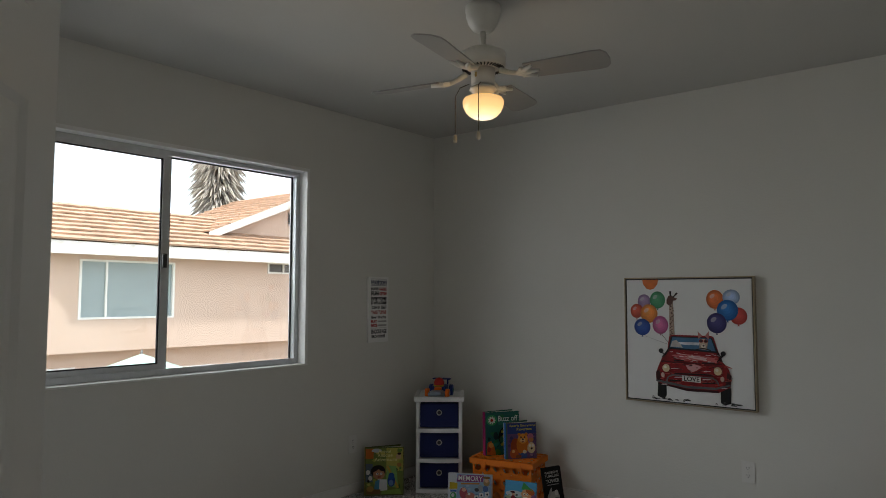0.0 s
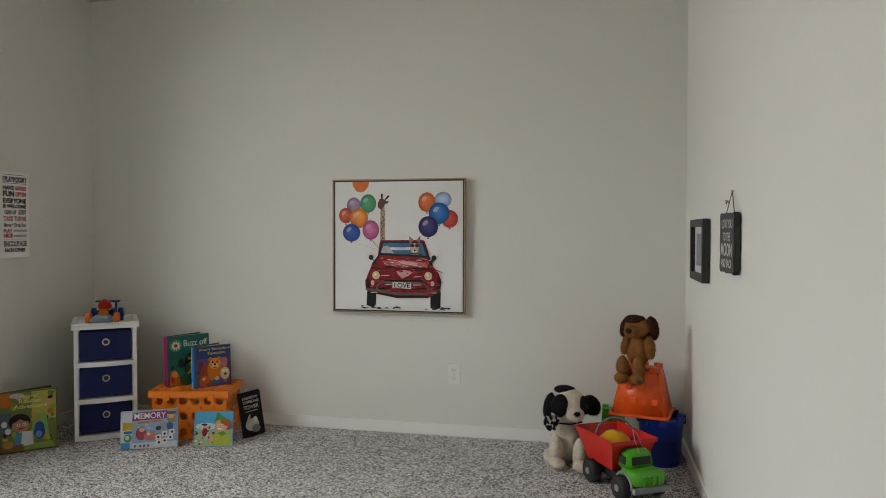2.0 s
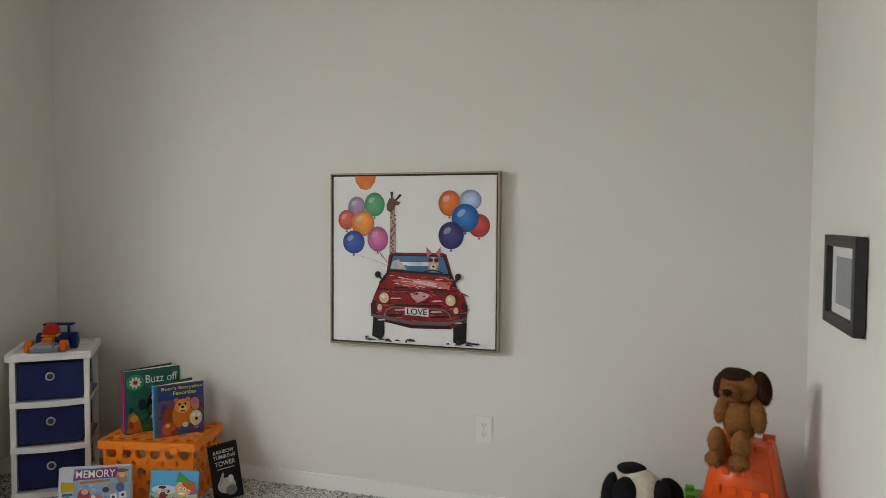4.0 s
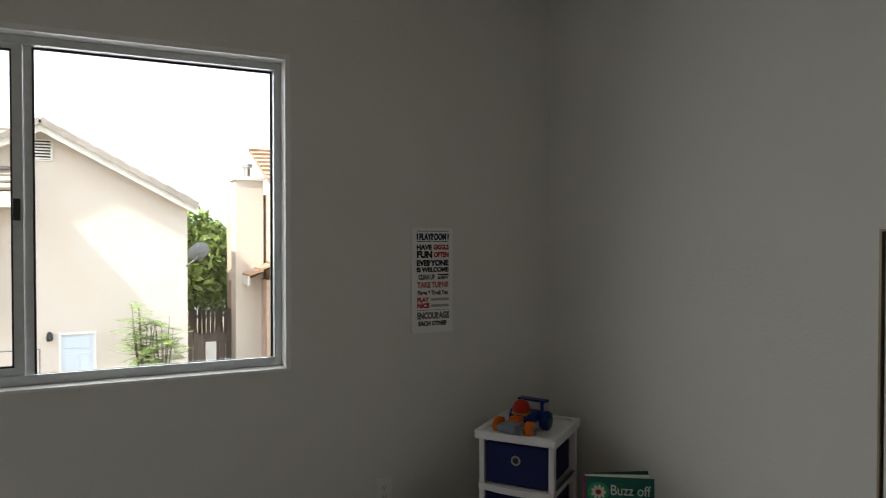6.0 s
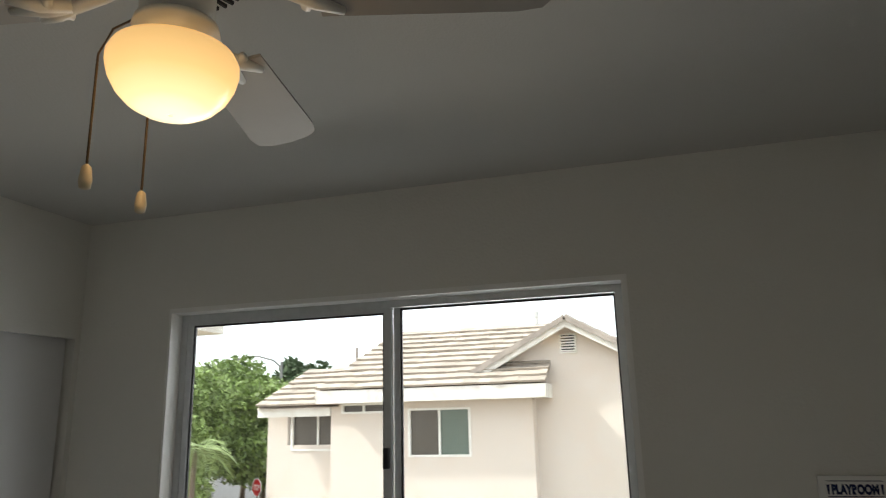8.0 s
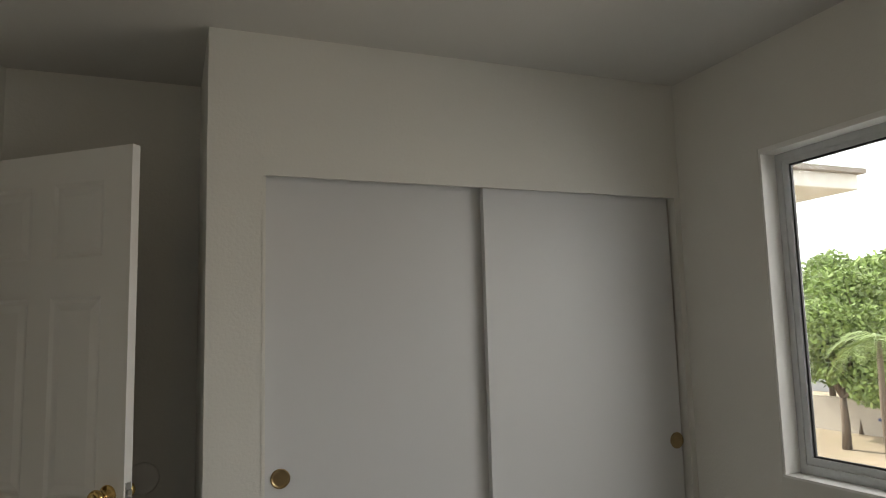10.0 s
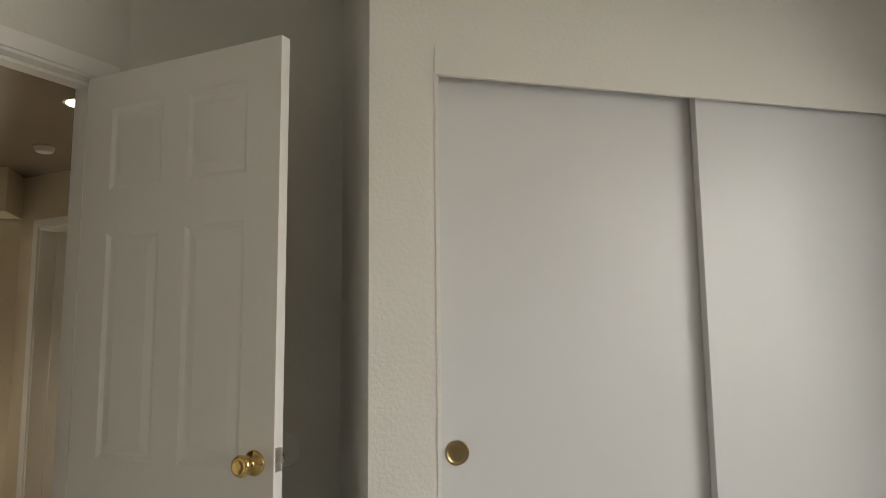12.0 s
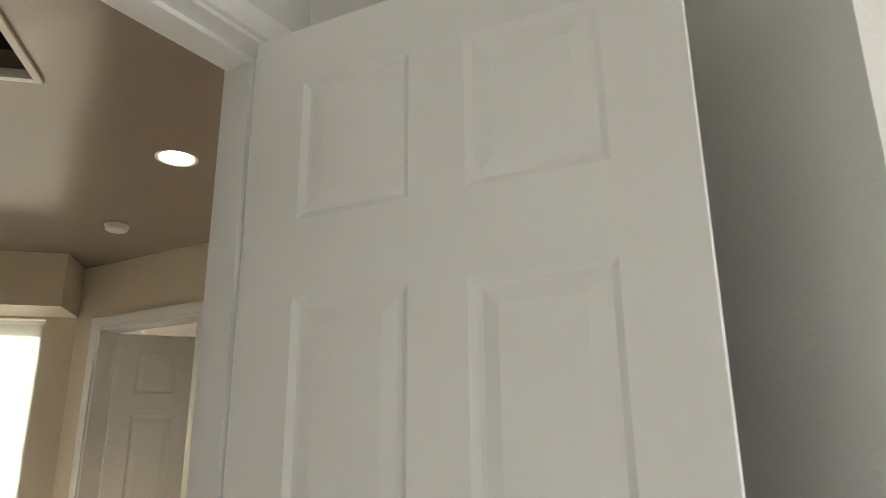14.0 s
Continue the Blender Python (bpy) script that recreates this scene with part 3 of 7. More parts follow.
# ---- ceiling fan ----
def ceiling_fan():
    f = thing("ceiling_fan", pose(1.731, -1.732, 0.003), "white four-blade ceiling fan with a lit frosted bowl lamp", "ceiling fan")
    part("canopy", lathe([(0.074, 2.464), (0.074, 2.445), (0.071, 2.42), (0.062, 2.39), (0.045, 2.366), (0.03, 2.358), (0.018, 2.356)], 32), FANWHITE, f, "", True)
    part("downrod", lathe([(0.0125, 2.365), (0.0125, 2.275)], 14), FANWHITE, f, "", True)
    motor = part("motor", lathe([(0.02, 2.285), (0.065, 2.28), (0.092, 2.264), (0.097, 2.25), (0.097, 2.226), (0.094, 2.223), (0.094, 2.21), (0.085, 2.2), (0.05, 2.198)], 40), FANWHITE, f, "", True)
    bm = bmesh.new()
    for k in range(36):
        a = 2 * math.pi * k / 36
        add_box(bm, 0.066, 0.088, -0.0022, 0.0022, 2.195, 2.2005, Matrix.Rotation(a, 4, "Z"))
    part("vent_slots", bm, DARKGASKET, motor, "dark cooling slots")
    part("switch_housing", lathe([(0.05, 2.2), (0.05, 2.135), (0.046, 2.13), (0.02, 2.128)], 32), FANWHITE, f, "", True)
    part("switch", box(-0.004, 0.004, -0.053, -0.049, 2.155, 2.175), BRASS, f, "small brass slide switch")
    part("lamp_fitter", lathe([(0.03, 2.13), (0.056, 2.118), (0.058, 2.108), (0.045, 2.104), (0.045, 2.07)], 32), FANWHITE, f, "", True)
    bowl = emitter("lit_bowl_glass", (1.0, 0.62, 0.24), 1.0)
    nt = bowl.node_tree
    b = nt.nodes["Principled BSDF"]
    tc = nt.nodes.new("ShaderNodeTexCoord")
    sep = nt.nodes.new("ShaderNodeSeparateXYZ")
    nt.links.new(tc.outputs["Object"], sep.inputs[0])
    mr = nt.nodes.new("ShaderNodeMapRange")
    mr.inputs[1].default_value, mr.inputs[2].default_value = 1.976, 2.078
    nt.links.new(sep.outputs[2], mr.inputs[0])
    ramp = nt.nodes.new("ShaderNodeValToRGB")
    els = ramp.color_ramp.elements
    els[0].position, els[0].color = 0.0, (1.0, 0.96, 0.82, 1)
    els[1].position, els[1].color = 1.0, (0.56, 0.32, 0.11, 1)
    e = els.new(0.2)
    e.color = (1.0, 0.76, 0.38, 1)
    e = els.new(0.5)
    e.color = (0.84, 0.52, 0.19, 1)
    nt.links.new(mr.outputs[0], ramp.inputs[0])
    nt.links.new(ramp.outputs[0], b.inputs["Emission Color"])
    b.inputs["Emission Strength"].default_value = 1.1
    b.inputs["Base Color"].default_value = (0.5, 0.4, 0.28, 1)
    b.inputs["Roughness"].default_value = 0.25
    globe = part("lamp_bowl", lathe([(0.044, 2.079), (0.068, 2.078), (0.080, 2.073), (0.0855, 2.062), (0.0855, 2.05), (0.081, 2.033), (0.072, 2.016), (0.058, 2.001), (0.041, 1.991), (0.02, 1.986), (0.003, 1.985)], 40, None, False), bowl, f, "frosted glass bowl glowing warm", True)
    globe.visible_shadow = False
    # white blades coloured grey: the undersides' shade is put into the base colour
    blade_mat = material("fan_blade_shaded_white", (0.35, 0.34, 0.325), 0.45, noise_scale=12, noise_amount=0.04)
    for k in range(4):
        m = Matrix.Rotation(radians(12.5 + 90 * k), 4, "Z") @ pose(0, 0, 2.165, -13, 0, 0)
        w0, w1 = 0.052, 0.066
        outline = [(0.19, -w0), (0.47, -w1), (0.505, -w1 * 0.93), (0.523, -w1 * 0.6), (0.528, 0), (0.523, w1 * 0.6), (0.505, w1 * 0.93), (0.47, w1), (0.19, w0)]
        bm = bmesh.new()
        lo = [bm.verts.new((x, y, -0.003)) for x, y in outline]
        hi = [bm.verts.new((x, y, 0.003)) for x, y in outline]
        bm.faces.new(lo[::-1])
        bm.faces.new(hi)
        for i in range(len(outline)):
            j = (i + 1) % len(outline)
            bm.faces.new((lo[i], lo[j], hi[j], hi[i]))
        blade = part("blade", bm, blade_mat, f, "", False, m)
        bm = bmesh.new()
        add_tube(bm, [(0.075, 0, 0.022), (0.11, 0, 0.006), (0.15, 0, -0.006), (0.18, 0, -0.007)], [0.013, 0.011, 0.01, 0.009], 8)
        for s in (-1, 0, 1):
            add_tube(bm, [(0.15, 0, -0.006), (0.19, s * 0.02, -0.007), (0.225 + 0.02 * (s == 0), s * 0.042, -0.006)], [0.009, 0.012, 0.006], 8)
        add_tube(bm, [(0.172, -0.03, -0.006), (0.19, 0, -0.008), (0.172, 0.03, -0.006)], 0.008, 8)
        part("blade_iron", bm, FANWHITE, f, "ornate white blade bracket", True, m)
    for (x, y), top, low in (((0.041, -0.089), 2.13, 1.880), ((-0.071, -0.098), 2.13, 1.880)):
        c = part("pull_chain", tube([(x * 0.5, y * 0.5, top), (x * 0.8, y * 0.85, top - 0.02), (x, y, top - 0.06), (x, y, low + 0.03)], 0.0016, 6), material("chain_bronze", (0.10, 0.07, 0.04), 0.5, 0.8), f, "thin dark beaded pull chain")
        bm = bmesh.new()
        for k in range(25):
            bmesh.ops.create_icosphere(bm, subdivisions=1, radius=0.0024, matrix=Matrix.Translation((x, y, low + 0.032 + k * 0.0062)))
        part("chain_beads", bm, c.data.materials[0], c)
        part("pull", lathe([(0.002, low + 0.034), (0.006, low + 0.03), (0.0085, low + 0.012), (0.007, low + 0.002), (0.003, low)], 14, Matrix.Translation((x, y, 0))), material("pull_wood", (0.62, 0.52, 0.36), 0.5), c, "cream wooden pull", True)


ceiling_fan()
lamp = new("fan_lamp", bpy.data.lights.new("fan_lamp", "POINT"))
lamp.data.energy, lamp.data.color, lamp.data.shadow_soft_size = 0.5, (1.0, 0.62, 0.28), 0.05
lamp.location = (1.731, -1.732, 2.04)


# ---- writing and flat pictures ----
def text_bm(words, w, h, bold):
    cu = bpy.data.curves.new("writing", "FONT")
    cu.body, cu.align_x, cu.align_y, cu.extrude = words, "LEFT", "BOTTOM", 0.0
    cu.offset = bold
    ob = bpy.data.objects.new("writing", cu)
    scene.collection.objects.link(ob)
    dg = bpy.context.evaluated_depsgraph_get()
    me = bpy.data.meshes.new_from_object(ob.evaluated_get(dg))
    bpy.data.objects.remove(ob)
    bpy.data.curves.remove(cu)
    bm = bmesh.new()
    bm.from_mesh(me)
    bpy.data.meshes.remove(me)
    xs, ys = [v.co.x for v in bm.verts], [v.co.y for v in bm.verts]
    x0, x1, y0, y1 = min(xs), max(xs), min(ys), max(ys)
    for v in bm.verts:
        v.co = Vector(((v.co.x - x0) / (x1 - x0) * w, 0, (v.co.y - y0) / (y1 - y0) * h))
    return bm


def lettering(words, x, z, w, h, y, mat, parent, label="", bold=0.012):
    bm = text_bm(words, w, h, bold)
    bmesh.ops.translate(bm, verts=bm.verts, vec=(x, y, z))
    return part("lettering", bm, mat, parent, label)


def flat(name, pts, y, mat, parent, label="", thick=0.0006):
    return part(name, poly(pts, y - thick, y), mat, parent, label)


INK = {}


def ink(r, g, b, rough=0.55):
    key = (r, g, b, rough)
    if key not in INK:
        INK[key] = material("print", (r ** 1.25, g ** 1.25, b ** 1.25), rough, noise_scale=40, noise_amount=0.12, spec=0.25)
    return INK[key]


OIL = {}


def oil(r, g, b):
    if (r, g, b) not in OIL:
        OIL[(r, g, b)] = material("oil_paint", (r ** 1.25, g ** 1.25, b ** 1.25), 0.38, noise_scale=16, noise_amount=0.4, bump=0.6, bump_scale=120,
                                  stain_scale=11, stain_amount=0.45, stain_color=(r * 0.35, g * 0.3, b * 0.35), spec=0.35)
    return OIL[(r, g, b)]


def painting():
    W, H, Z0 = 0.75, 0.735, 0.635
    p = thing("framed_painting", pose(1.56, -0.036, Z0), "red car and balloons on canvas in a thin champagne frame", "painting")
    gold = material("champagne_frame", (0.42, 0.35, 0.24), 0.35, 0.7, noise_scale=30, noise_amount=0.1)
    bm = bmesh.new()
    for a in ((0, 0.0065, 0, H), (W - 0.0065, W, 0, H), (0.0065, W - 0.0065, 0, 0.0065), (0.0065, W - 0.0065, H - 0.0065, H)):
        add_box(bm, a[0], a[1], -0.004, 0.034, a[2], a[3])
    part("frame", bm, gold, p)
    part("shadow_gap", box(0.0065, W - 0.0065, 0.012, 0.03, 0.0065, H - 0.0065), DARKGASKET, p, "dark recess inside the frame")
    canvas = part("canvas", box(0.014, W - 0.014, 0.002, 0.012, 0.014, H - 0.014), material("canvas_white", (0.78, 0.78, 0.77), 0.6, noise_scale=6, noise_amount=0.03, bump=0.25, bump_scale=500), p, "white painted canvas")
    U = lambda u: 0.0125 + u * (W - 0.025)
    V = lambda v: 0.0125 + v * (H - 0.025)
    P = lambda pts: [(U(u), V(v)) for u, v in pts]
    lay = [0.002]

    def put(pts, col, name="brushwork"):
        lay[0] -= 0.00003
        part(name, poly(P(pts), lay[0], 0.003), oil(*col), canvas)

    balloons = ((0.153, 0.816, 0.056, 0.062, (0.42, 0.30, 0.47)), (0.267, 0.83, 0.064, 0.072, (0.12, 0.42, 0.22)), (0.088, 0.737, 0.055, 0.06, (0.62, 0.13, 0.07)),
                (0.193, 0.716, 0.073, 0.078, (0.80, 0.32, 0.06)), (0.134, 0.603, 0.07, 0.07, (0.04, 0.12, 0.42)), (0.288, 0.624, 0.066, 0.075, (0.60, 0.18, 0.38)),
                (0.727, 0.837, 0.066, 0.075, (0.72, 0.22, 0.06)), (0.85, 0.855, 0.064, 0.06, (0.42, 0.52, 0.70)), (0.90, 0.709, 0.064, 0.067, (0.60, 0.10, 0.08)),
                (0.82, 0.752, 0.08, 0.082, (0.03, 0.20, 0.50)), (0.737, 0.65, 0.075, 0.08, (0.07, 0.06, 0.22)))
    put([(0.14, 1.0), (0.145, 0.965), (0.175, 0.925), (0.207, 0.915), (0.24, 0.925), (0.27, 0.965), (0.275, 1.0)], (0.75, 0.25, 0.07))
    for n, (u, v, a, b, c) in enumerate(balloons):
        put(ellipse(u, v, a, b, 24), tuple(x * 0.78 for x in c), "balloon")
        for k in range(5):
            f = 1 - 0.17 * (k + 1)
            put(ellipse(u - 0.05 * k * a, v + 0.07 * k * b, a * f, b * f, 20), tuple(min(0.9, x * (0.94 + 0.1 * k) + 0.012 * k) for x in c), "balloon_shade")
        put(ellipse(u - 0.3 * a, v + 0.35 * b, a * 0.34, b * 0.2, 14, 0.7), tuple(min(0.85, x * 0.6 + 0.36) for x in c), "highlight")
        put([(u - 0.008, v - b - 0.012), (u + 0.008, v - b - 0.012), (u, v - b + 0.004)], tuple(x * 0.7 for x in c))
    for u, v in ((0.30, 0.54), (0.15, 0.53), (0.22, 0.64)):
        put([(u, v), (u + 0.002, v), (0.372, 0.46), (0.369, 0.46)], (0.35, 0.3, 0.3))
    # long neck and head
    put([(0.362, 0.5), (0.366, 0.80), (0.395, 0.82), (0.405, 0.5)], (0.50, 0.40, 0.33))
    rng = random.Random(7)
    for k in range(26):
        u, v = 0.372 + rng.random() * 0.026, 0.51 + 0.3 * k / 26
        put([(u - 0.006, v - 0.004), (u + 0.006, v - 0.003), (u + 0.005, v + 0.006), (u - 0.005, v + 0.004)], (0.17, 0.09, 0.07))
    put([(0.345, 0.80), (0.345, 0.83), (0.36, 0.865), (0.385, 0.868), (0.405, 0.85), (0.43, 0.845), (0.42, 0.828), (0.40, 0.825), (0.39, 0.80), (0.365, 0.785)], (0.20, 0.10, 0.08))
    put([(0.372, 0.86), (0.38, 0.86), (0.384, 0.905), (0.368, 0.905)], (0.06, 0.04, 0.04))
    put([(0.395, 0.855), (0.402, 0.85), (0.437, 0.885), (0.425, 0.893)], (0.06, 0.04, 0.04))
    # car
    put([(0.262, 0.165), (0.255, 0.04), (0.31, 0.02), (0.33, 0.05), (0.33, 0.15)], (0.015, 0.015, 0.015), "tyre")
    put([(0.755, 0.15), (0.755, 0.03), (0.79, 0.015), (0.83, 0.03), (0.833, 0.15)], (0.015, 0.015, 0.015), "tyre")
    put([(0.245, 0.22), (0.248, 0.16), (0.31, 0.135), (0.5, 0.10), (0.74, 0.105), (0.83, 0.155), (0.838, 0.235), (0.815, 0.3), (0.775, 0.345), (0.745, 0.425), (0.71, 0.54), (0.69, 0.548), (0.38, 0.545), (0.36, 0.53), (0.345, 0.425), (0.30, 0.36), (0.265, 0.28)], (0.34, 0.018, 0.022), "car_body")
    put([(0.375, 0.535), (0.352, 0.44), (0.36, 0.43), (0.735, 0.415), (0.742, 0.425), (0.70, 0.535)], (0.02, 0.025, 0.035), "windscreen_rubber")
    put([(0.387, 0.526), (0.366, 0.445), (0.725, 0.428), (0.692, 0.526)], (0.09, 0.22, 0.36), "windscreen")
    put([(0.41, 0.475), (0.50, 0.468), (0.60, 0.47), (0.60, 0.492), (0.44, 0.49)], (0.70, 0.74, 0.78))
    put([(0.37, 0.45), (0.385, 0.495), (0.42, 0.505), (0.455, 0.47), (0.47, 0.445)], (0.55, 0.52, 0.5))
    put([(0.60, 0.44), (0.605, 0.50), (0.625, 0.52), (0.655, 0.52), (0.668, 0.495), (0.66, 0.435)], (0.42, 0.36, 0.29))
    put([(0.595, 0.52), (0.59, 0.58), (0.625, 0.545)], (0.50, 0.24, 0.22))
    put([(0.645, 0.545), (0.675, 0.582), (0.675, 0.52)], (0.50, 0.24, 0.22))
    put(ellipse(0.632, 0.488, 0.032, 0.036, 14), (0.60, 0.50, 0.38))
    put(ellipse(0.634, 0.463, 0.018, 0.02, 12), (0.72, 0.66, 0.56))
    put(ellipse(0.634, 0.468, 0.008, 0.007, 8), (0.02, 0.02, 0.02))
    for u in (0.616, 0.652):
        put(ellipse(u, 0.505, 0.017, 0.014, 12), (0.30, 0.05, 0.05))
        put(ellipse(u, 0.505, 0.011, 0.009, 10), (0.05, 0.03, 0.03))
    put([(0.57, 0.437), (0.63, 0.452), (0.69, 0.437), (0.69, 0.430), (0.63, 0.444), (0.57, 0.430)], (0.03, 0.02, 0.02))
    put([(0.375, 0.38), (0.46, 0.395), (0.60, 0.39), (0.745, 0.37), (0.73, 0.335), (0.56, 0.35), (0.47, 0.34)], (0.62, 0.20, 0.20), "bonnet_shine")
    put([(0.48, 0.375), (0.58, 0.385), (0.66, 0.37), (0.64, 0.35), (0.55, 0.362)], (0.78, 0.55, 0.55))
    put([(0.49, 0.305), (0.56, 0.318), (0.62, 0.30), (0.58, 0.27), (0.535, 0.25), (0.505, 0.28)], (0.70, 0.42, 0.42))
    put([(0.30, 0.335), (0.42, 0.325), (0.54, 0.33), (0.66, 0.322), (0.775, 0.335), (0.77, 0.326), (0.66, 0.312), (0.54, 0.32), (0.42, 0.315), (0.30, 0.325)], (0.12, 0.01, 0.012))
    # loose strokes over the paintwork
    # dark edges of the wings, the sill under the bonnet and the roof's rim
    for pts in (((0.245, 0.235), (0.252, 0.165), (0.30, 0.15), (0.285, 0.20), (0.275, 0.26)), ((0.838, 0.245), (0.83, 0.16), (0.785, 0.145), (0.80, 0.20), (0.81, 0.27)),
                ((0.30, 0.365), (0.345, 0.425), (0.352, 0.44), (0.362, 0.425), (0.318, 0.36)), ((0.775, 0.35), (0.745, 0.425), (0.735, 0.43), (0.73, 0.41), (0.758, 0.345)),
                ((0.31, 0.145), (0.5, 0.118), (0.74, 0.122), (0.74, 0.105), (0.5, 0.098), (0.31, 0.133))):
        put(pts, (0.07, 0.008, 0.012), "car_shade")
    for k in range(60):
        u, v = rng.uniform(0.36, 0.74), rng.uniform(0.335, 0.405)
        l, s, th = rng.uniform(0.012, 0.05), rng.uniform(-0.25, 0.1), rng.uniform(0.002, 0.005)
        c = rng.choice(((0.78, 0.62, 0.60), (0.60, 0.20, 0.18), (0.30, 0.02, 0.03), (0.84, 0.76, 0.74), (0.50, 0.05, 0.05)))
        put([(u, v), (u + l, v + l * s), (u + l * 0.9, v + l * s + th), (u + 0.1 * l, v + th)], c)
    for k in range(90):
        u, v = rng.uniform(0.27, 0.80), rng.uniform(0.135, 0.32)
        l, s, th = rng.uniform(0.015, 0.06), rng.uniform(-0.35, 0.35), rng.uniform(0.0025, 0.007)
        c = rng.choice(((0.06, 0.006, 0.01), (0.10, 0.01, 0.015), (0.55, 0.06, 0.05), (0.62, 0.14, 0.12), (0.16, 0.012, 0.02)))
        put([(u, v), (u + l, v + l * s), (u + l * 0.9, v + l * s + th), (u + 0.1 * l, v + th)], c)
    for u0, u1, v0, v1 in ((0.30, 0.36, 0.355, 0.42), (0.735, 0.79, 0.34, 0.40), (0.40, 0.48, 0.33, 0.337), (0.62, 0.72, 0.325, 0.332), (0.40, 0.69, 0.228, 0.236), (0.36, 0.45, 0.165, 0.175), (0.62, 0.72, 0.165, 0.175)):
        put([(u0, v0), (u1, v1), (u1 - 0.004, v1 + 0.009), (u0, v0 + 0.011)], (0.03, 0.008, 0.01))
    for u0, u1, v0 in ((0.37, 0.44, 0.268), (0.63, 0.69, 0.262), (0.40, 0.47, 0.20), (0.62, 0.69, 0.198), (0.29, 0.34, 0.135), (0.75, 0.81, 0.14)):
        put([(u0, v0), (u1, v0 + 0.004), (u1 - 0.01, v0 + 0.009), (u0 + 0.006, v0 + 0.007)], (0.74, 0.66, 0.64))
    for u in (0.333, 0.74):
        put(ellipse(u, 0.274, 0.036, 0.038, 18), (0.25, 0.02, 0.02), "lamp_ring")
        put(ellipse(u, 0.274, 0.03, 0.032, 18), (0.72, 0.60, 0.40), "headlight")
        put(ellipse(u - 0.006, 0.282, 0.012, 0.012, 10), (0.85, 0.82, 0.7))
    for u in (0.305, 0.772):
        put(ellipse(u, 0.215, 0.014, 0.02, 12), (0.66, 0.50, 0.42))
    put([(0.25, 0.172), (0.33, 0.165), (0.5, 0.14), (0.72, 0.145), (0.832, 0.178), (0.832, 0.165), (0.72, 0.128), (0.5, 0.122), (0.32, 0.148), (0.25, 0.16)], (0.16, 0.16, 0.17), "bumper")
    put([(0.33, 0.165), (0.345, 0.205), (0.38, 0.225), (0.70, 0.222), (0.735, 0.20), (0.75, 0.163), (0.742, 0.163), (0.725, 0.195), (0.695, 0.213), (0.385, 0.216), (0.35, 0.198), (0.34, 0.165)], (0.22, 0.2, 0.2))
    put([(0.463, 0.178), (0.463, 0.223), (0.608, 0.22), (0.606, 0.173)], (0.74, 0.73, 0.70), "number_plate")
    lettering("LOVE", U(0.478), V(0.181), 0.088, 0.026, lay[0] - 0.0004, ink(0.02, 0.02, 0.02), canvas, "black capital letters on the number plate")
    for u in (0.292, 0.782):
        put(ellipse(u, 0.412, 0.017, 0.019, 14), (0.03, 0.03, 0.03), "mirror")
        put([(u, 0.405), (u + (0.02 if u < 0.5 else -0.02), 0.385), (u + (0.024 if u < 0.5 else -0.024), 0.39), (u, 0.412)], (0.03, 0.03, 0.03))
    for k in range(26):
        u = rng.choice((rng.uniform(0.2, 0.5), rng.uniform(0.68, 0.92)))
        v, l = 0.012 + rng.random() * 0.02, 0.01 + rng.random() * 0.04
        put([(u, v), (u + l, v + rng.uniform(-0.004, 0.006)), (u + l * 0.6, v + 0.006), (u + l * 0.2, v + 0.007)], (0.06, 0.06, 0.06), "ground_stroke")


painting()


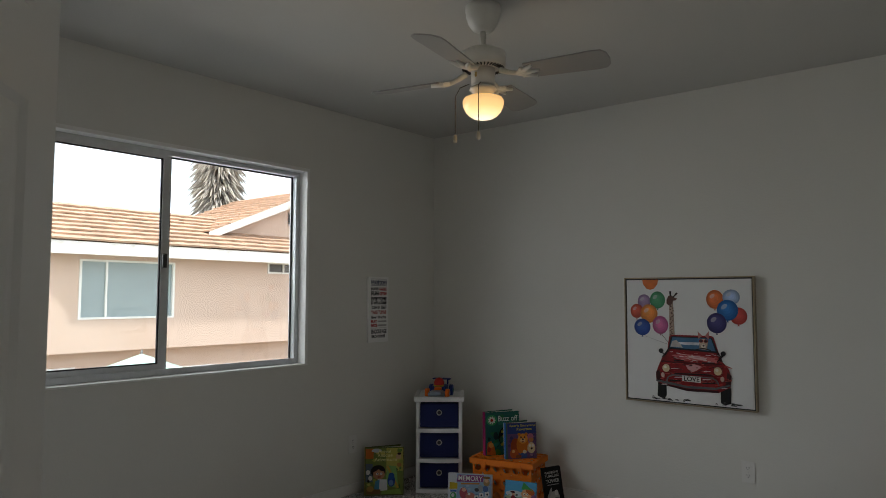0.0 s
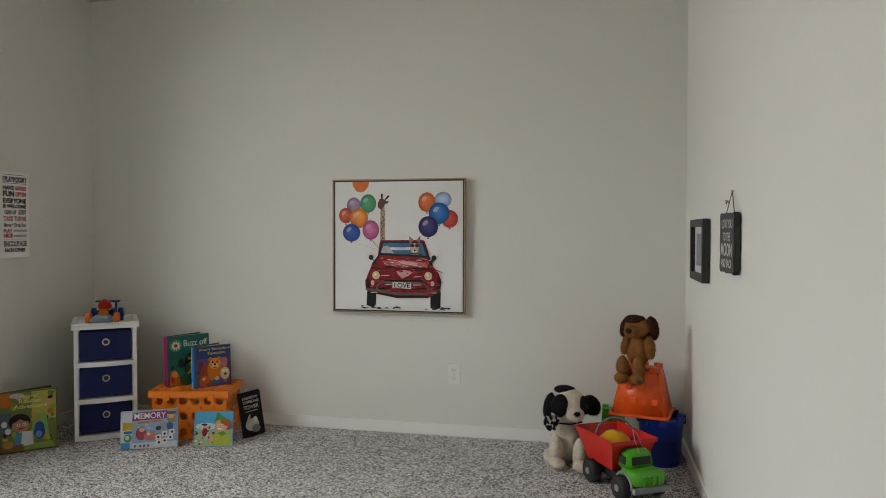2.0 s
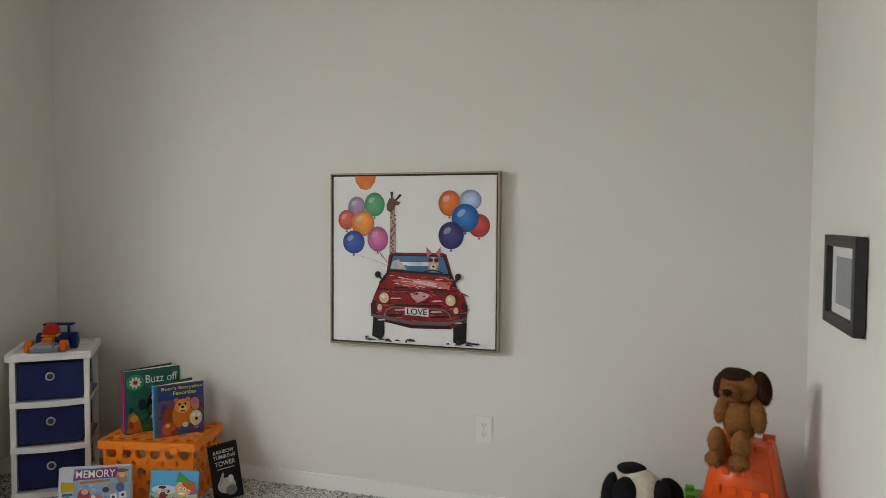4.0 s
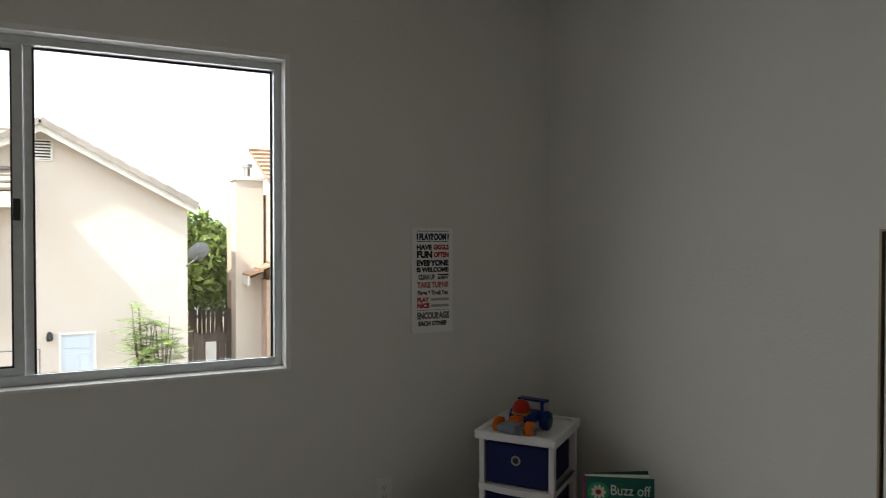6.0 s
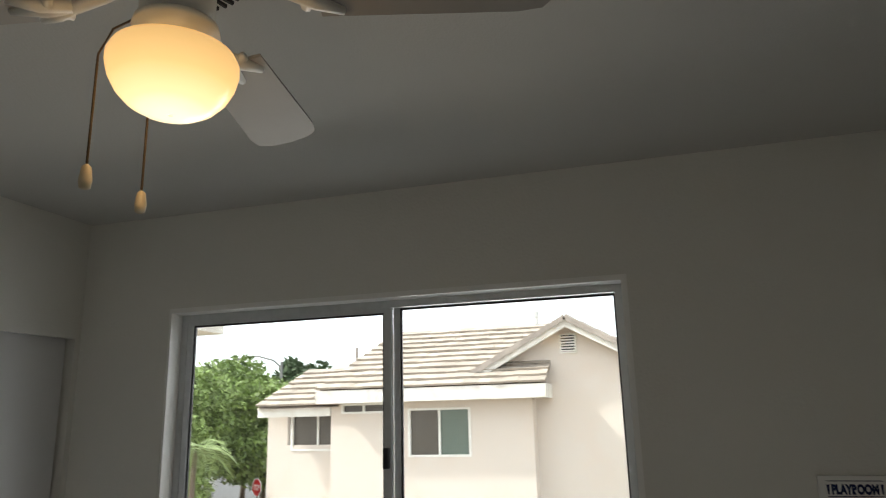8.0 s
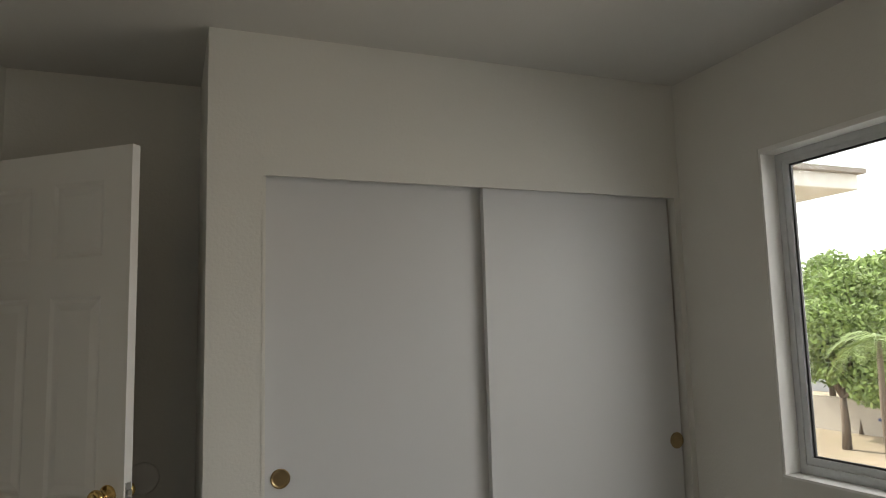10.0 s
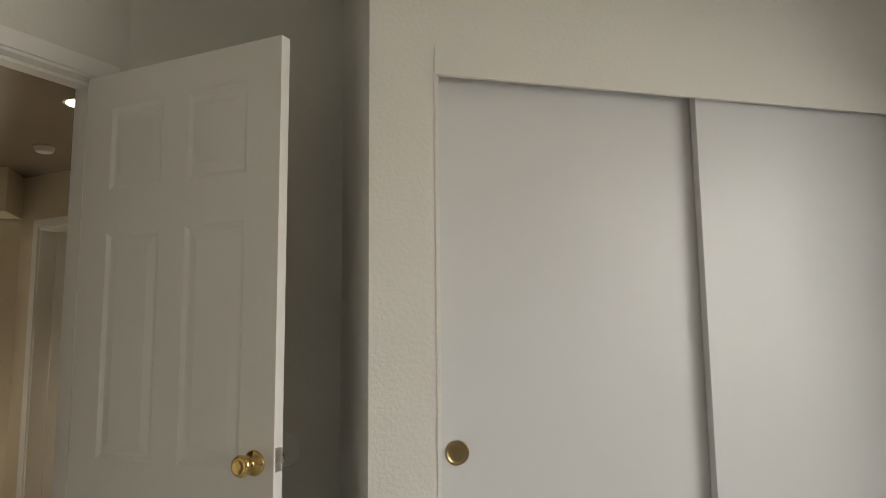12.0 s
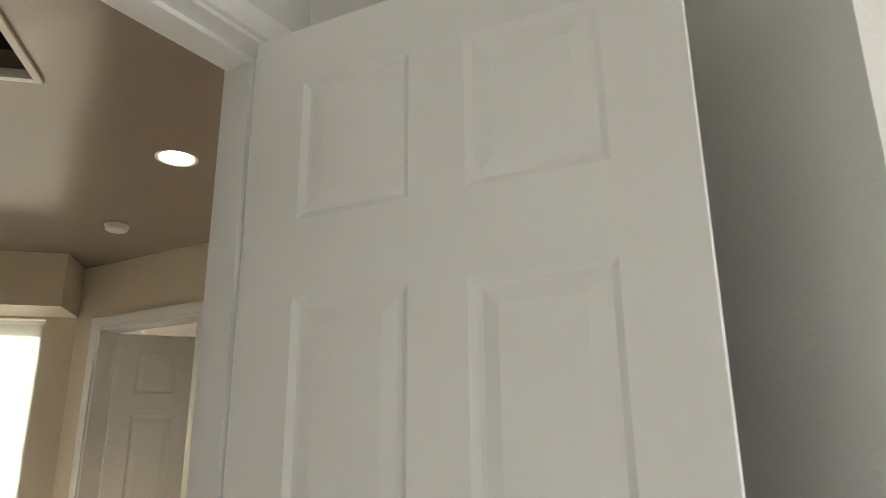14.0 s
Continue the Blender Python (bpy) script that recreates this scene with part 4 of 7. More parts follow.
def playroom_sign():
    W, H = 0.192, 0.447
    s = thing("playroom_sign", pose(0.0, -0.704, 0.942, 0, 0, 90), "narrow white canvas sign with playroom rules in black and red", "wall sign")
    part("canvas", box(0, W, -0.018, -0.001, 0, H, 0.0015), material("sign_canvas", (0.84, 0.835, 0.82), 0.7, noise_scale=10, noise_amount=0.02), s)
    K, R, N, Y, F = ink(0.03, 0.03, 0.035), ink(0.50, 0.06, 0.06), ink(0.03, 0.05, 0.14), ink(0.16, 0.15, 0.15), ink(0.55, 0.25, 0.24)
    y = -0.0188
    x0, w = 0.022, 0.15
    rows_ = [("PLAYROOM", N, 0.393, 0.030, x0 + 0.012, w - 0.024), ("HAVE", K, 0.353, 0.022, x0, 0.070), ("GIGGLE", R, 0.353, 0.022, x0 + 0.078, 0.072),
             ("FUN", K, 0.318, 0.030, x0, 0.072), ("OFTEN", R, 0.320, 0.024, x0 + 0.080, 0.070), ("EVERYONE", K, 0.284, 0.026, x0, w), ("IS WELCOME", K, 0.258, 0.021, x0, w),
             ("CLEAN UP", Y, 0.226, 0.022, x0 + 0.008, 0.076), ("SORRY", K, 0.226, 0.013, x0 + 0.098, 0.052), ("TAKE TURNS", F, 0.191, 0.026, x0 + 0.002, w - 0.004),
             ("Please & Thank You", Y, 0.160, 0.020, x0 + 0.004, w - 0.008), ("PLAY", R, 0.131, 0.020, x0 + 0.002, 0.056), ("NICE", R, 0.105, 0.022, x0 + 0.002, 0.058),
             ("ENCOURAGE", ink(0.22, 0.22, 0.23), 0.058, 0.030, x0 + 0.002, w), ("EACH OTHER", K, 0.030, 0.020, x0 + 0.008, w - 0.014)]
    for words, mt, z, h, x, ww in rows_:
        lettering(words, x, z, ww, h, y, mt, s, "", 0.06)
    for z in (0.431, 0.387):
        flat("rule", [(x0, z), (x0 + w, z), (x0 + w, z + 0.0022), (x0, z + 0.0022)], y, N, s)
    flat("rule", [(x0, 0.096), (x0 + w, 0.096), (x0 + w, 0.0975), (x0, 0.0975)], y, Y, s)
    for a in (x0 + 0.003, x0 + w - 0.003):
        flat("ornament", [(a - 0.002, 0.394), (a + 0.002, 0.394), (a + 0.004, 0.422), (a - 0.004, 0.422)], y, N, s)
    flat("small_print", [(x0 + 0.098, 0.243), (x0 + w, 0.243), (x0 + w, 0.249), (x0 + 0.098, 0.249)], y, K, s, "small print")
    for z in (0.136, 0.109):
        flat("small_print", [(x0 + 0.066, z), (x0 + w, z), (x0 + w, z + 0.011), (x0 + 0.066, z + 0.011)], y, ink(0.5, 0.49, 0.48), s, "pale grey small print")


playroom_sign()


def moon_plaque():
    m = pose(EAST - 0.002, -1.08, 0.943, 0, 0, -90)
    p = thing("moon_plaque", m, "black wooden plaque with white words, hung on a cord", "wall plaque")
    W, H = 0.25, 0.205
    pts = [(0.012, 0.0), (0.05, 0.006), (W / 2, 0.0), (W - 0.05, 0.006), (W - 0.012, 0.0), (W, 0.016), (W - 0.008, 0.05), (W, H / 2), (W - 0.008, H - 0.05), (W, H - 0.016),
           (W - 0.012, H), (W - 0.05, H - 0.006), (W / 2, H), (0.05, H - 0.006), (0.012, H), (0.0, H - 0.016), (0.008, H - 0.05), (0.0, H / 2), (0.008, 0.05), (0.0, 0.016)]
    part("board", poly(pts, -0.022, -0.004), material("black_wood", (0.018, 0.018, 0.02), 0.5, noise_scale=30, noise_amount=0.3), p)
    white = ink(0.72, 0.72, 0.70)
    for words, x, z, w, h in (("I LOVE YOU", 0.025, 0.152, 0.2, 0.030), ("TO THE", 0.06, 0.110, 0.13, 0.028), ("MOON", 0.03, 0.058, 0.19, 0.044), ("AND BACK", 0.035, 0.020, 0.18, 0.028)):
        lettering(words, x, z, w, h, -0.0228, white, p)
    part("cord", tube([(0.06, -0.012, H - 0.004), (0.13, -0.006, H + 0.072), (0.20, -0.012, H - 0.004)], 0.0016, 6), material("jute_cord", (0.17, 0.13, 0.08), 0.9), p)
    part("bow", tube([(0.105, -0.012, H + 0.035), (0.09, -0.02, H + 0.043), (0.10, -0.02, H + 0.03), (0.12, -0.02, H + 0.04), (0.108, -0.014, H + 0.036)], 0.002, 6), bpy.data.materials["jute_cord"], p)
    part("nail", lathe([(0.004, 0), (0.004, 0.008)], 8, pose(0.13, -0.002, H + 0.072, 90, 0, 0)), STEEL, p)


moon_plaque()


def photo_frame():
    p = thing("framed_print", pose(EAST - 0.002, -0.385, 0.875, 0, 0, -90), "black picture frame with a white mat", "picture frame")
    W, H, b = 0.36, 0.262, 0.032
    bm = bmesh.new()
    for a in ((0, b, 0, H), (W - b, W, 0, H), (b, W - b, 0, b), (b, W - b, H - b, H)):
        add_box(bm, a[0], a[1], -0.03, -0.003, a[2], a[3], bevel=0.002)
    part("frame", bm, bpy.data.materials["black_wood"], p)
    part("mat_board", box(b, W - b, -0.012, -0.005, b, H - b), ink(0.74, 0.73, 0.71), p)
    part("print", box(b + 0.05, W - b - 0.05, -0.0128, -0.012, b + 0.03, H - b - 0.03), ink(0.35, 0.36, 0.38), p, "grey print")


photo_frame()


# ---- toys: drawers corner ----
def drawer_cart():
    ang = 38.0
    c = thing("drawer_cart", pose(0.310, -0.543, FLOOR, 0, 0, ang), "white plastic cart with three blue fabric drawers", "drawer cart")
    W, D, H = 0.305, 0.33, 0.62
    white = material("cart_white_plastic", (0.80, 0.80, 0.79), 0.35)
    blue = material("blue_fabric", (0.005, 0.012, 0.085), 0.85, noise_scale=60, noise_amount=0.15, bump=0.4, bump_scale=400)
    for x in (0.0, W - 0.022):
        for y in (0.0, D - 0.03):
            part("post", box(x, x + 0.022, y, y + 0.03, 0, H - 0.03, 0.003), white, c)
    for z in (0.0, 0.195, 0.39):
        bm = bmesh.new()
        add_box(bm, 0.0, W, 0.012, D, z + 0.004, z + 0.022)
        for k in range(8):
            t0, t1 = k / 8, (k + 1) / 8
            b0, b1 = 0.02 * math.sin(math.pi * t0), 0.02 * math.sin(math.pi * t1)
            vs = [(W * t0, 0.012, z), (W * t1, 0.012, z), (W * t1, -0.004 - b1, z), (W * t0, -0.004 - b0, z)]
            lo = [bm.verts.new(v) for v in vs]
            hi = [bm.verts.new((v[0], v[1], z + 0.024)) for v in vs]
            bm.faces.new(lo[::-1])
            bm.faces.new(hi)
            for i in range(4):
                bm.faces.new((lo[i], lo[(i + 1) % 4], hi[(i + 1) % 4], hi[i]))
        bmesh.ops.recalc_face_normals(bm, faces=bm.faces)
        part("shelf", bm, white, c)
    for z in (0.195, 0.39, 0.575):
        for x in (0.001, W - 0.013):
            part("side_rail", box(x, x + 0.012, 0.03, D - 0.03, z, z + 0.022), white, c)
    bm = bmesh.new()
    add_box(bm, -0.012, W + 0.012, -0.02, D + 0.006, H - 0.03, H - 0.006, bevel=0.005)
    for a in ((-0.012, 0.014, -0.02, D + 0.006), (W - 0.014, W + 0.012, -0.02, D + 0.006), (0.014, W - 0.014, -0.02, 0.006), (0.014, W - 0.014, D - 0.02, D + 0.006)):
        add_box(bm, *a, H - 0.007, H + 0.004, bevel=0.003)
    part("top", bm, white, c)
    for z in (0.03, 0.225, 0.42):
        d = part("drawer", box(0.026, W - 0.026, 0.004, D - 0.03, z, z + 0.158, 0.006), blue, c, "navy blue fabric drawer")
        ring = lathe([(0.012, 0.0), (0.019, 0.0), (0.019, 0.005), (0.0155, 0.007), (0.012, 0.005)], 24, pose(W / 2, 0.004, z + 0.098, 90, 0, 0), False)
        part("pull_ring", ring, STEEL, d, "round steel grommet pull", True)
        part("hole", lathe([(0.0, 0.0012), (0.0125, 0.0012)], 20, pose(W / 2, 0.004, z + 0.098, 90, 0, 0), False), DARKGASKET, d)
    return c


drawer_cart()


def toy_buggy():
    t = thing("toy_race_buggy", pose(0.375, -0.380, FLOOR + 0.612, 0, 0, -62) @ Matrix.Scale(1.14, 4), "chunky blue, grey and orange plastic toy buggy on the cart", "toy car")
    gr, bl, orr, rd = ink(0.28, 0.32, 0.36, 0.35), ink(0.015, 0.05, 0.25, 0.3), ink(0.75, 0.2, 0.02, 0.35), ink(0.45, 0.03, 0.02, 0.35)
    part("chassis", box(-0.075, 0.10, -0.05, 0.05, 0.012, 0.034, 0.008), gr, t)
    part("nose", box(0.04, 0.115, -0.035, 0.035, 0.02, 0.045, 0.01), gr, t)
    part("body", box(-0.07, 0.03, -0.042, 0.042, 0.03, 0.066, 0.012), bl, t, "blue body shell")
    part("driver_cap", lathe([(0.03, 0.07), (0.031, 0.085), (0.024, 0.102), (0.008, 0.112), (0.0, 0.113)], 16, Matrix.Translation((0.012, 0, 0)), False), rd, t, "red dome cap", True)
    part("engine", box(0.028, 0.062, -0.02, 0.02, 0.04, 0.06, 0.006), orr, t)
    part("trim", box(0.0, 0.03, -0.03, 0.03, 0.06, 0.072, 0.004), ink(0.55, 0.45, 0.06, 0.4), t)
    part("spoiler", box(-0.09, -0.055, -0.055, 0.055, 0.092, 0.1, 0.003), bl, t)
    for y in (-0.035, 0.035):
        part("spoiler_post", box(-0.078, -0.068, y - 0.004, y + 0.004, 0.05, 0.094), bl, t)
    for x, r, mt in ((0.06, 0.027, orr), (-0.055, 0.033, bl)):
        for y in (-0.06, 0.06):
            w = part("wheel", lathe([(r * 0.5, -0.012), (r, -0.010), (r, 0.010), (r * 0.5, 0.012)], 20, pose(x, y, r, 90, 0, 0)), mt, t, "", True)
            part("hub", lathe([(r * 0.4, -0.014), (r * 0.4, 0.014)], 12, pose(x, y, r, 90, 0, 0)), ink(0.05, 0.22, 0.12, 0.4) if x < 0 else gr, w)


toy_buggy()


def perforated(w, h, nx, ny, rad, t):
    """A sheet in the xz plane with a grid of round holes through it."""
    bm = bmesh.new()
    n = 16
    cw, ch = w / nx, h / ny
    for i in range(nx):
        for j in range(ny):
            cx, cz = (i + 0.5) * cw, (j + 0.5) * ch
            rings = []
            for y in (0.0, t):
                sq, ci = [], []
                for k in range(n):
                    a = 2 * math.pi * (k + 0.5) / n
                    c, s = math.cos(a), math.sin(a)
                    f = 1 / max(abs(c), abs(s))
                    sq.append(bm.verts.new((cx + c * f * cw / 2, y, cz + s * f * ch / 2)))
                    ci.append(bm.verts.new((cx + c * rad, y, cz + s * rad)))
                rings.append((sq, ci))
            (s0, c0), (s1, c1) = rings
            for k in range(n):
                l = (k + 1) % n
                bm.faces.new((s0[k], s0[l], c0[l], c0[k]))
                bm.faces.new((s1[l], s1[k], c1[k], c1[l]))
                bm.faces.new((c0[k], c0[l], c1[l], c1[k]))
    bmesh.ops.remove_doubles(bm, verts=bm.verts, dist=1e-4)
    return bm


def orange_crate():
    mt = material("orange_plastic", (0.90, 0.23, 0.014), 0.38, noise_scale=8, noise_amount=0.04)
    W, D, H = 0.415, 0.29, 0.25
    c = thing("orange_crate", pose(0.682, -0.442, FLOOR, 0, 0, 13), "orange perforated plastic crate with a lid", "storage crate")
    part("front", perforated(W - 0.03, H, 6, 3, 0.022, 0.004), mt, c, "", False, pose(0.015, 0.012, 0))
    part("back", perforated(W - 0.03, H, 6, 3, 0.022, 0.004), mt, c, "", False, pose(0.015, D - 0.016, 0))
    for x in (0.015, W - 0.015):
        part("side", perforated(D - 0.028, H, 4, 3, 0.022, 0.004), mt, c, "", False, pose(x, 0.014, 0, 0, 0, 90))
    for x in (0.012, W - 0.022):
        for y in (0.010, D - 0.022):
            part("corner_post", box(x, x + 0.012, y, y + 0.012, 0, H), mt, c)
    part("base", box(0.016, W - 0.016, 0.016, D - 0.016, 0.002, 0.008), mt, c)
    lid = part("lid", perforated(W, D, 7, 5, 0.018, 0.005), mt, c, "perforated lid with a turned-down rim", False, pose(0, D, H + 0.012, 90, 0, 0))
    bm = bmesh.new()
    for a in ((-0.004, W + 0.004, -0.004, 0.004), (-0.004, W + 0.004, D - 0.004, D + 0.004), (-0.004, 0.004, 0.004, D - 0.004), (W - 0.004, W + 0.004, 0.004, D - 0.004)):
        add_box(bm, *a, H - 0.022, H + 0.013)
    part("rim", bm, mt, c)
    for x in (0.08, W - 0.1):
        part("clip", box(x, x + 0.03, -0.010, -0.003, H - 0.038, H - 0.004, 0.002), mt, c)


orange_crate()


def book(name, m, label, w, h, t, cover, spine_col, art, words=(), opened=0.0, spine_words=""):
    """A standing book: spine edge at x=0, front cover along +x in the plane y=0, looking to -y."""
    b = thing(name, m, label, "book", "children's books")
    cm = ink(*cover)
    front = part("front_cover", box(0, w, 0, 0.003, 0, h, 0.001), cm, b)
    back_m = Matrix.Translation((0, t, 0)) @ Matrix.Rotation(radians(opened), 4, "Z")
    part("back_cover", box(0, w, -0.003, 0.0, 0, h, 0.001), cm, b, "", False, back_m)
    part("spine", box(-0.003, 0.001, 0, t, 0, h), ink(*spine_col), b)
    part("page_block", box(0.002, w - 0.006, 0.0035, max(0.006, t - 0.0035), 0.004, h - 0.004), ink(0.72, 0.69, 0.62), b, "cream page block", False, Matrix.Rotation(radians(opened * 0.45), 4, "Z"))
    y = -0.0004
    for pts, col in art:
        flat("cover_art", [(u * w, v * h) for u, v in pts], y, ink(*col), front, "", 0.0004)
        y -= 0.00006
    for s, u, v, ww, hh, col in words:
        lettering(s, u * w, v * h, ww * w, hh * h, y - 0.0005, ink(*col), front)
    if spine_words:
        bm = text_bm(spine_words, h * 0.62, t * 0.45, 0.03)
        bmesh.ops.transform(bm, matrix=pose(-0.0036, t * 0.28, h * 0.9, 0, 90, -90), verts=bm.verts)
        part("lettering", bm, ink(0.75, 0.70, 0.72), b)
    return b


E_ = ellipse


def scatter(seed, palette, n, u0, u1, v0, v1, size):
    """Small uneven patches of print colour, spread over part of a cover."""
    r = random.Random(seed)
    out = []
    for k in range(n):
        u, v, a = r.uniform(u0, u1), r.uniform(v0, v1), size * r.uniform(0.5, 1.2)
        pts = []
        for j in range(7):
            q = 2 * math.pi * j / 7 + r.uniform(-0.3, 0.3)
            pts.append((min(0.99, max(0.01, u + a * r.uniform(0.55, 1.1) * math.cos(q))), min(0.99, max(0.01, v + a * r.uniform(0.4, 0.9) * math.sin(q)))))
        out.append((pts, r.choice(palette)))
    return out


R4 = lambda u0, u1, v0, v1: [(u0, v0), (u1, v0), (u1, v1), (u0, v1)]
LEAFY = ((0.20, 0.30, 0.08), (0.42, 0.45, 0.12), (0.60, 0.55, 0.16), (0.10, 0.18, 0.06), (0.33, 0.20, 0.08))
rescue_art = [(R4(0.02, 0.98, 0.02, 0.98), (0.24, 0.29, 0.09)), (R4(0.55, 0.98, 0.5, 0.98), (0.55, 0.50, 0.14))] + scatter(1, LEAFY, 34, 0.05, 0.95, 0.05, 0.95, 0.07) + [
    (R4(0.02, 0.22, 0.76, 0.97), (0.62, 0.22, 0.05)), (E_(0.30, 0.93, 0.13, 0.04), (0.55, 0.60, 0.62)),
    (R4(0.02, 0.2, 0.28, 0.66), (0.16, 0.20, 0.24)), (E_(0.08, 0.48, 0.05, 0.05), (0.75, 0.75, 0.72)), (E_(0.14, 0.36, 0.05, 0.05), (0.75, 0.75, 0.72)), (E_(0.09, 0.30, 0.03, 0.03), (0.03, 0.03, 0.03)),
    ([(0.52, 0.20), (0.86, 0.16), (0.80, 0.60), (0.58, 0.62)], (0.30, 0.50, 0.18)), ([(0.55, 0.60), (0.60, 0.62), (0.88, 0.16), (0.82, 0.14)], (0.62, 0.42, 0.10)),
    (E_(0.34, 0.50, 0.19, 0.13), (0.03, 0.02, 0.02)), (E_(0.36, 0.44, 0.15, 0.11), (0.55, 0.30, 0.18)), (E_(0.27, 0.555, 0.12, 0.05, 14, 0.5), (0.03, 0.02, 0.02)), (E_(0.42, 0.56, 0.1, 0.05, 14, -0.4), (0.03, 0.02, 0.02)),
    (E_(0.32, 0.45, 0.03, 0.025), (0.80, 0.78, 0.74)), (E_(0.42, 0.45, 0.03, 0.025), (0.80, 0.78, 0.74)), (E_(0.325, 0.45, 0.013, 0.015), (0.03, 0.02, 0.02)), (E_(0.415, 0.45, 0.013, 0.015), (0.03, 0.02, 0.02)), (E_(0.37, 0.385, 0.05, 0.012), (0.35, 0.06, 0.05)),
    ([(0.30, 0.10), (0.58, 0.10), (0.56, 0.33), (0.34, 0.34)], (0.70, 0.72, 0.72)), ([(0.24, 0.14), (0.36, 0.10), (0.38, 0.33), (0.27, 0.30)], (0.12, 0.34, 0.50)),
    (E_(0.68, 0.30, 0.10, 0.12), (0.03, 0.10, 0.34)), (E_(0.68, 0.40, 0.08, 0.07), (0.04, 0.14, 0.42)), (E_(0.67, 0.26, 0.06, 0.06), (0.20, 0.32, 0.55)),
    (E_(0.86, 0.80, 0.07, 0.05), (0.62, 0.45, 0.28)), (E_(0.88, 0.63, 0.06, 0.045), (0.50, 0.28, 0.10)), (E_(0.88, 0.86, 0.05, 0.025), (0.05, 0.03, 0.02)),
    (R4(0.03, 0.4, 0.03, 0.13), (0.28, 0.17, 0.07)), (E_(0.14, 0.14, 0.09, 0.06), (0.52, 0.34, 0.12)), ([(0.4, 0.03), (0.95, 0.03), (0.9, 0.14), (0.45, 0.10)], (0.30, 0.44, 0.12))]
book("activity_book", pose(0.110, -0.815, FLOOR, -3, 0, 45), "tall olive picture book standing open beside the cart", 0.252, 0.305, 0.014, (0.15, 0.18, 0.06), (0.42, 0.35, 0.10), rescue_art,
     [("Animal", 0.34, 0.885, 0.32, 0.06, (0.80, 0.76, 0.38)), ("Rescue", 0.33, 0.80, 0.38, 0.07, (0.80, 0.76, 0.38)), ("Adventure", 0.24, 0.71, 0.58, 0.07, (0.80, 0.76, 0.38))], 22)

buzz_art = [(R4(0.01, 0.99, 0.01, 0.99), (0.04, 0.20, 0.17))] + scatter(2, ((0.03, 0.15, 0.12), (0.06, 0.28, 0.22), (0.02, 0.09, 0.08), (0.05, 0.24, 0.12)), 26, 0.05, 0.95, 0.05, 0.95, 0.1) + [
    (E_(0.19, 0.81, 0.16, 0.125), (0.08, 0.40, 0.18))] + [(E_(0.19 + 0.075 * math.cos(q), 0.81 + 0.06 * math.sin(q), 0.035, 0.022, 10, q), (0.80, 0.78, 0.72)) for q in [0.7 * k for k in range(9)]] + [(E_(0.19, 0.81, 0.04, 0.032), (0.55, 0.06, 0.03)),
    (E_(0.66, 0.42, 0.28, 0.26), (0.02, 0.025, 0.02)), (E_(0.62, 0.58, 0.17, 0.06, 16, 0.3), (0.50, 0.45, 0.07)), (E_(0.60, 0.60, 0.11, 0.03, 16, 0.3), (0.03, 0.03, 0.02)), (E_(0.58, 0.44, 0.16, 0.05, 16, 0.5), (0.50, 0.45, 0.07)), (E_(0.56, 0.30, 0.14, 0.045, 16, 0.6), (0.48, 0.42, 0.07)), (E_(0.47, 0.36, 0.06, 0.08), (0.06, 0.18, 0.10)),
    ([(0.03, 0.02), (0.30, 0.02), (0.26, 0.20), (0.16, 0.34), (0.06, 0.30)], (0.66, 0.22, 0.04)), (E_(0.16, 0.24, 0.07, 0.06), (0.75, 0.42, 0.12)), (E_(0.10, 0.14, 0.05, 0.06), (0.50, 0.08, 0.04)), ([(0.3, 0.02), (0.46, 0.02), (0.42, 0.12), (0.32, 0.16)], (0.10, 0.26, 0.08)), (E_(0.30, 0.45, 0.07, 0.09), (0.03, 0.08, 0.09))]
CRATE_TOP = FLOOR + 0.264
book("rhyme_book", pose(0.740, -0.355, CRATE_TOP, -2, 0, 56), "green children's book with a magenta spine on the crate", 0.235, 0.275, 0.040, (0.03, 0.18, 0.13), (0.46, 0.04, 0.20), buzz_art,
     [("Buzz off", 0.37, 0.78, 0.58, 0.13, (0.74, 0.80, 0.78))], 14)
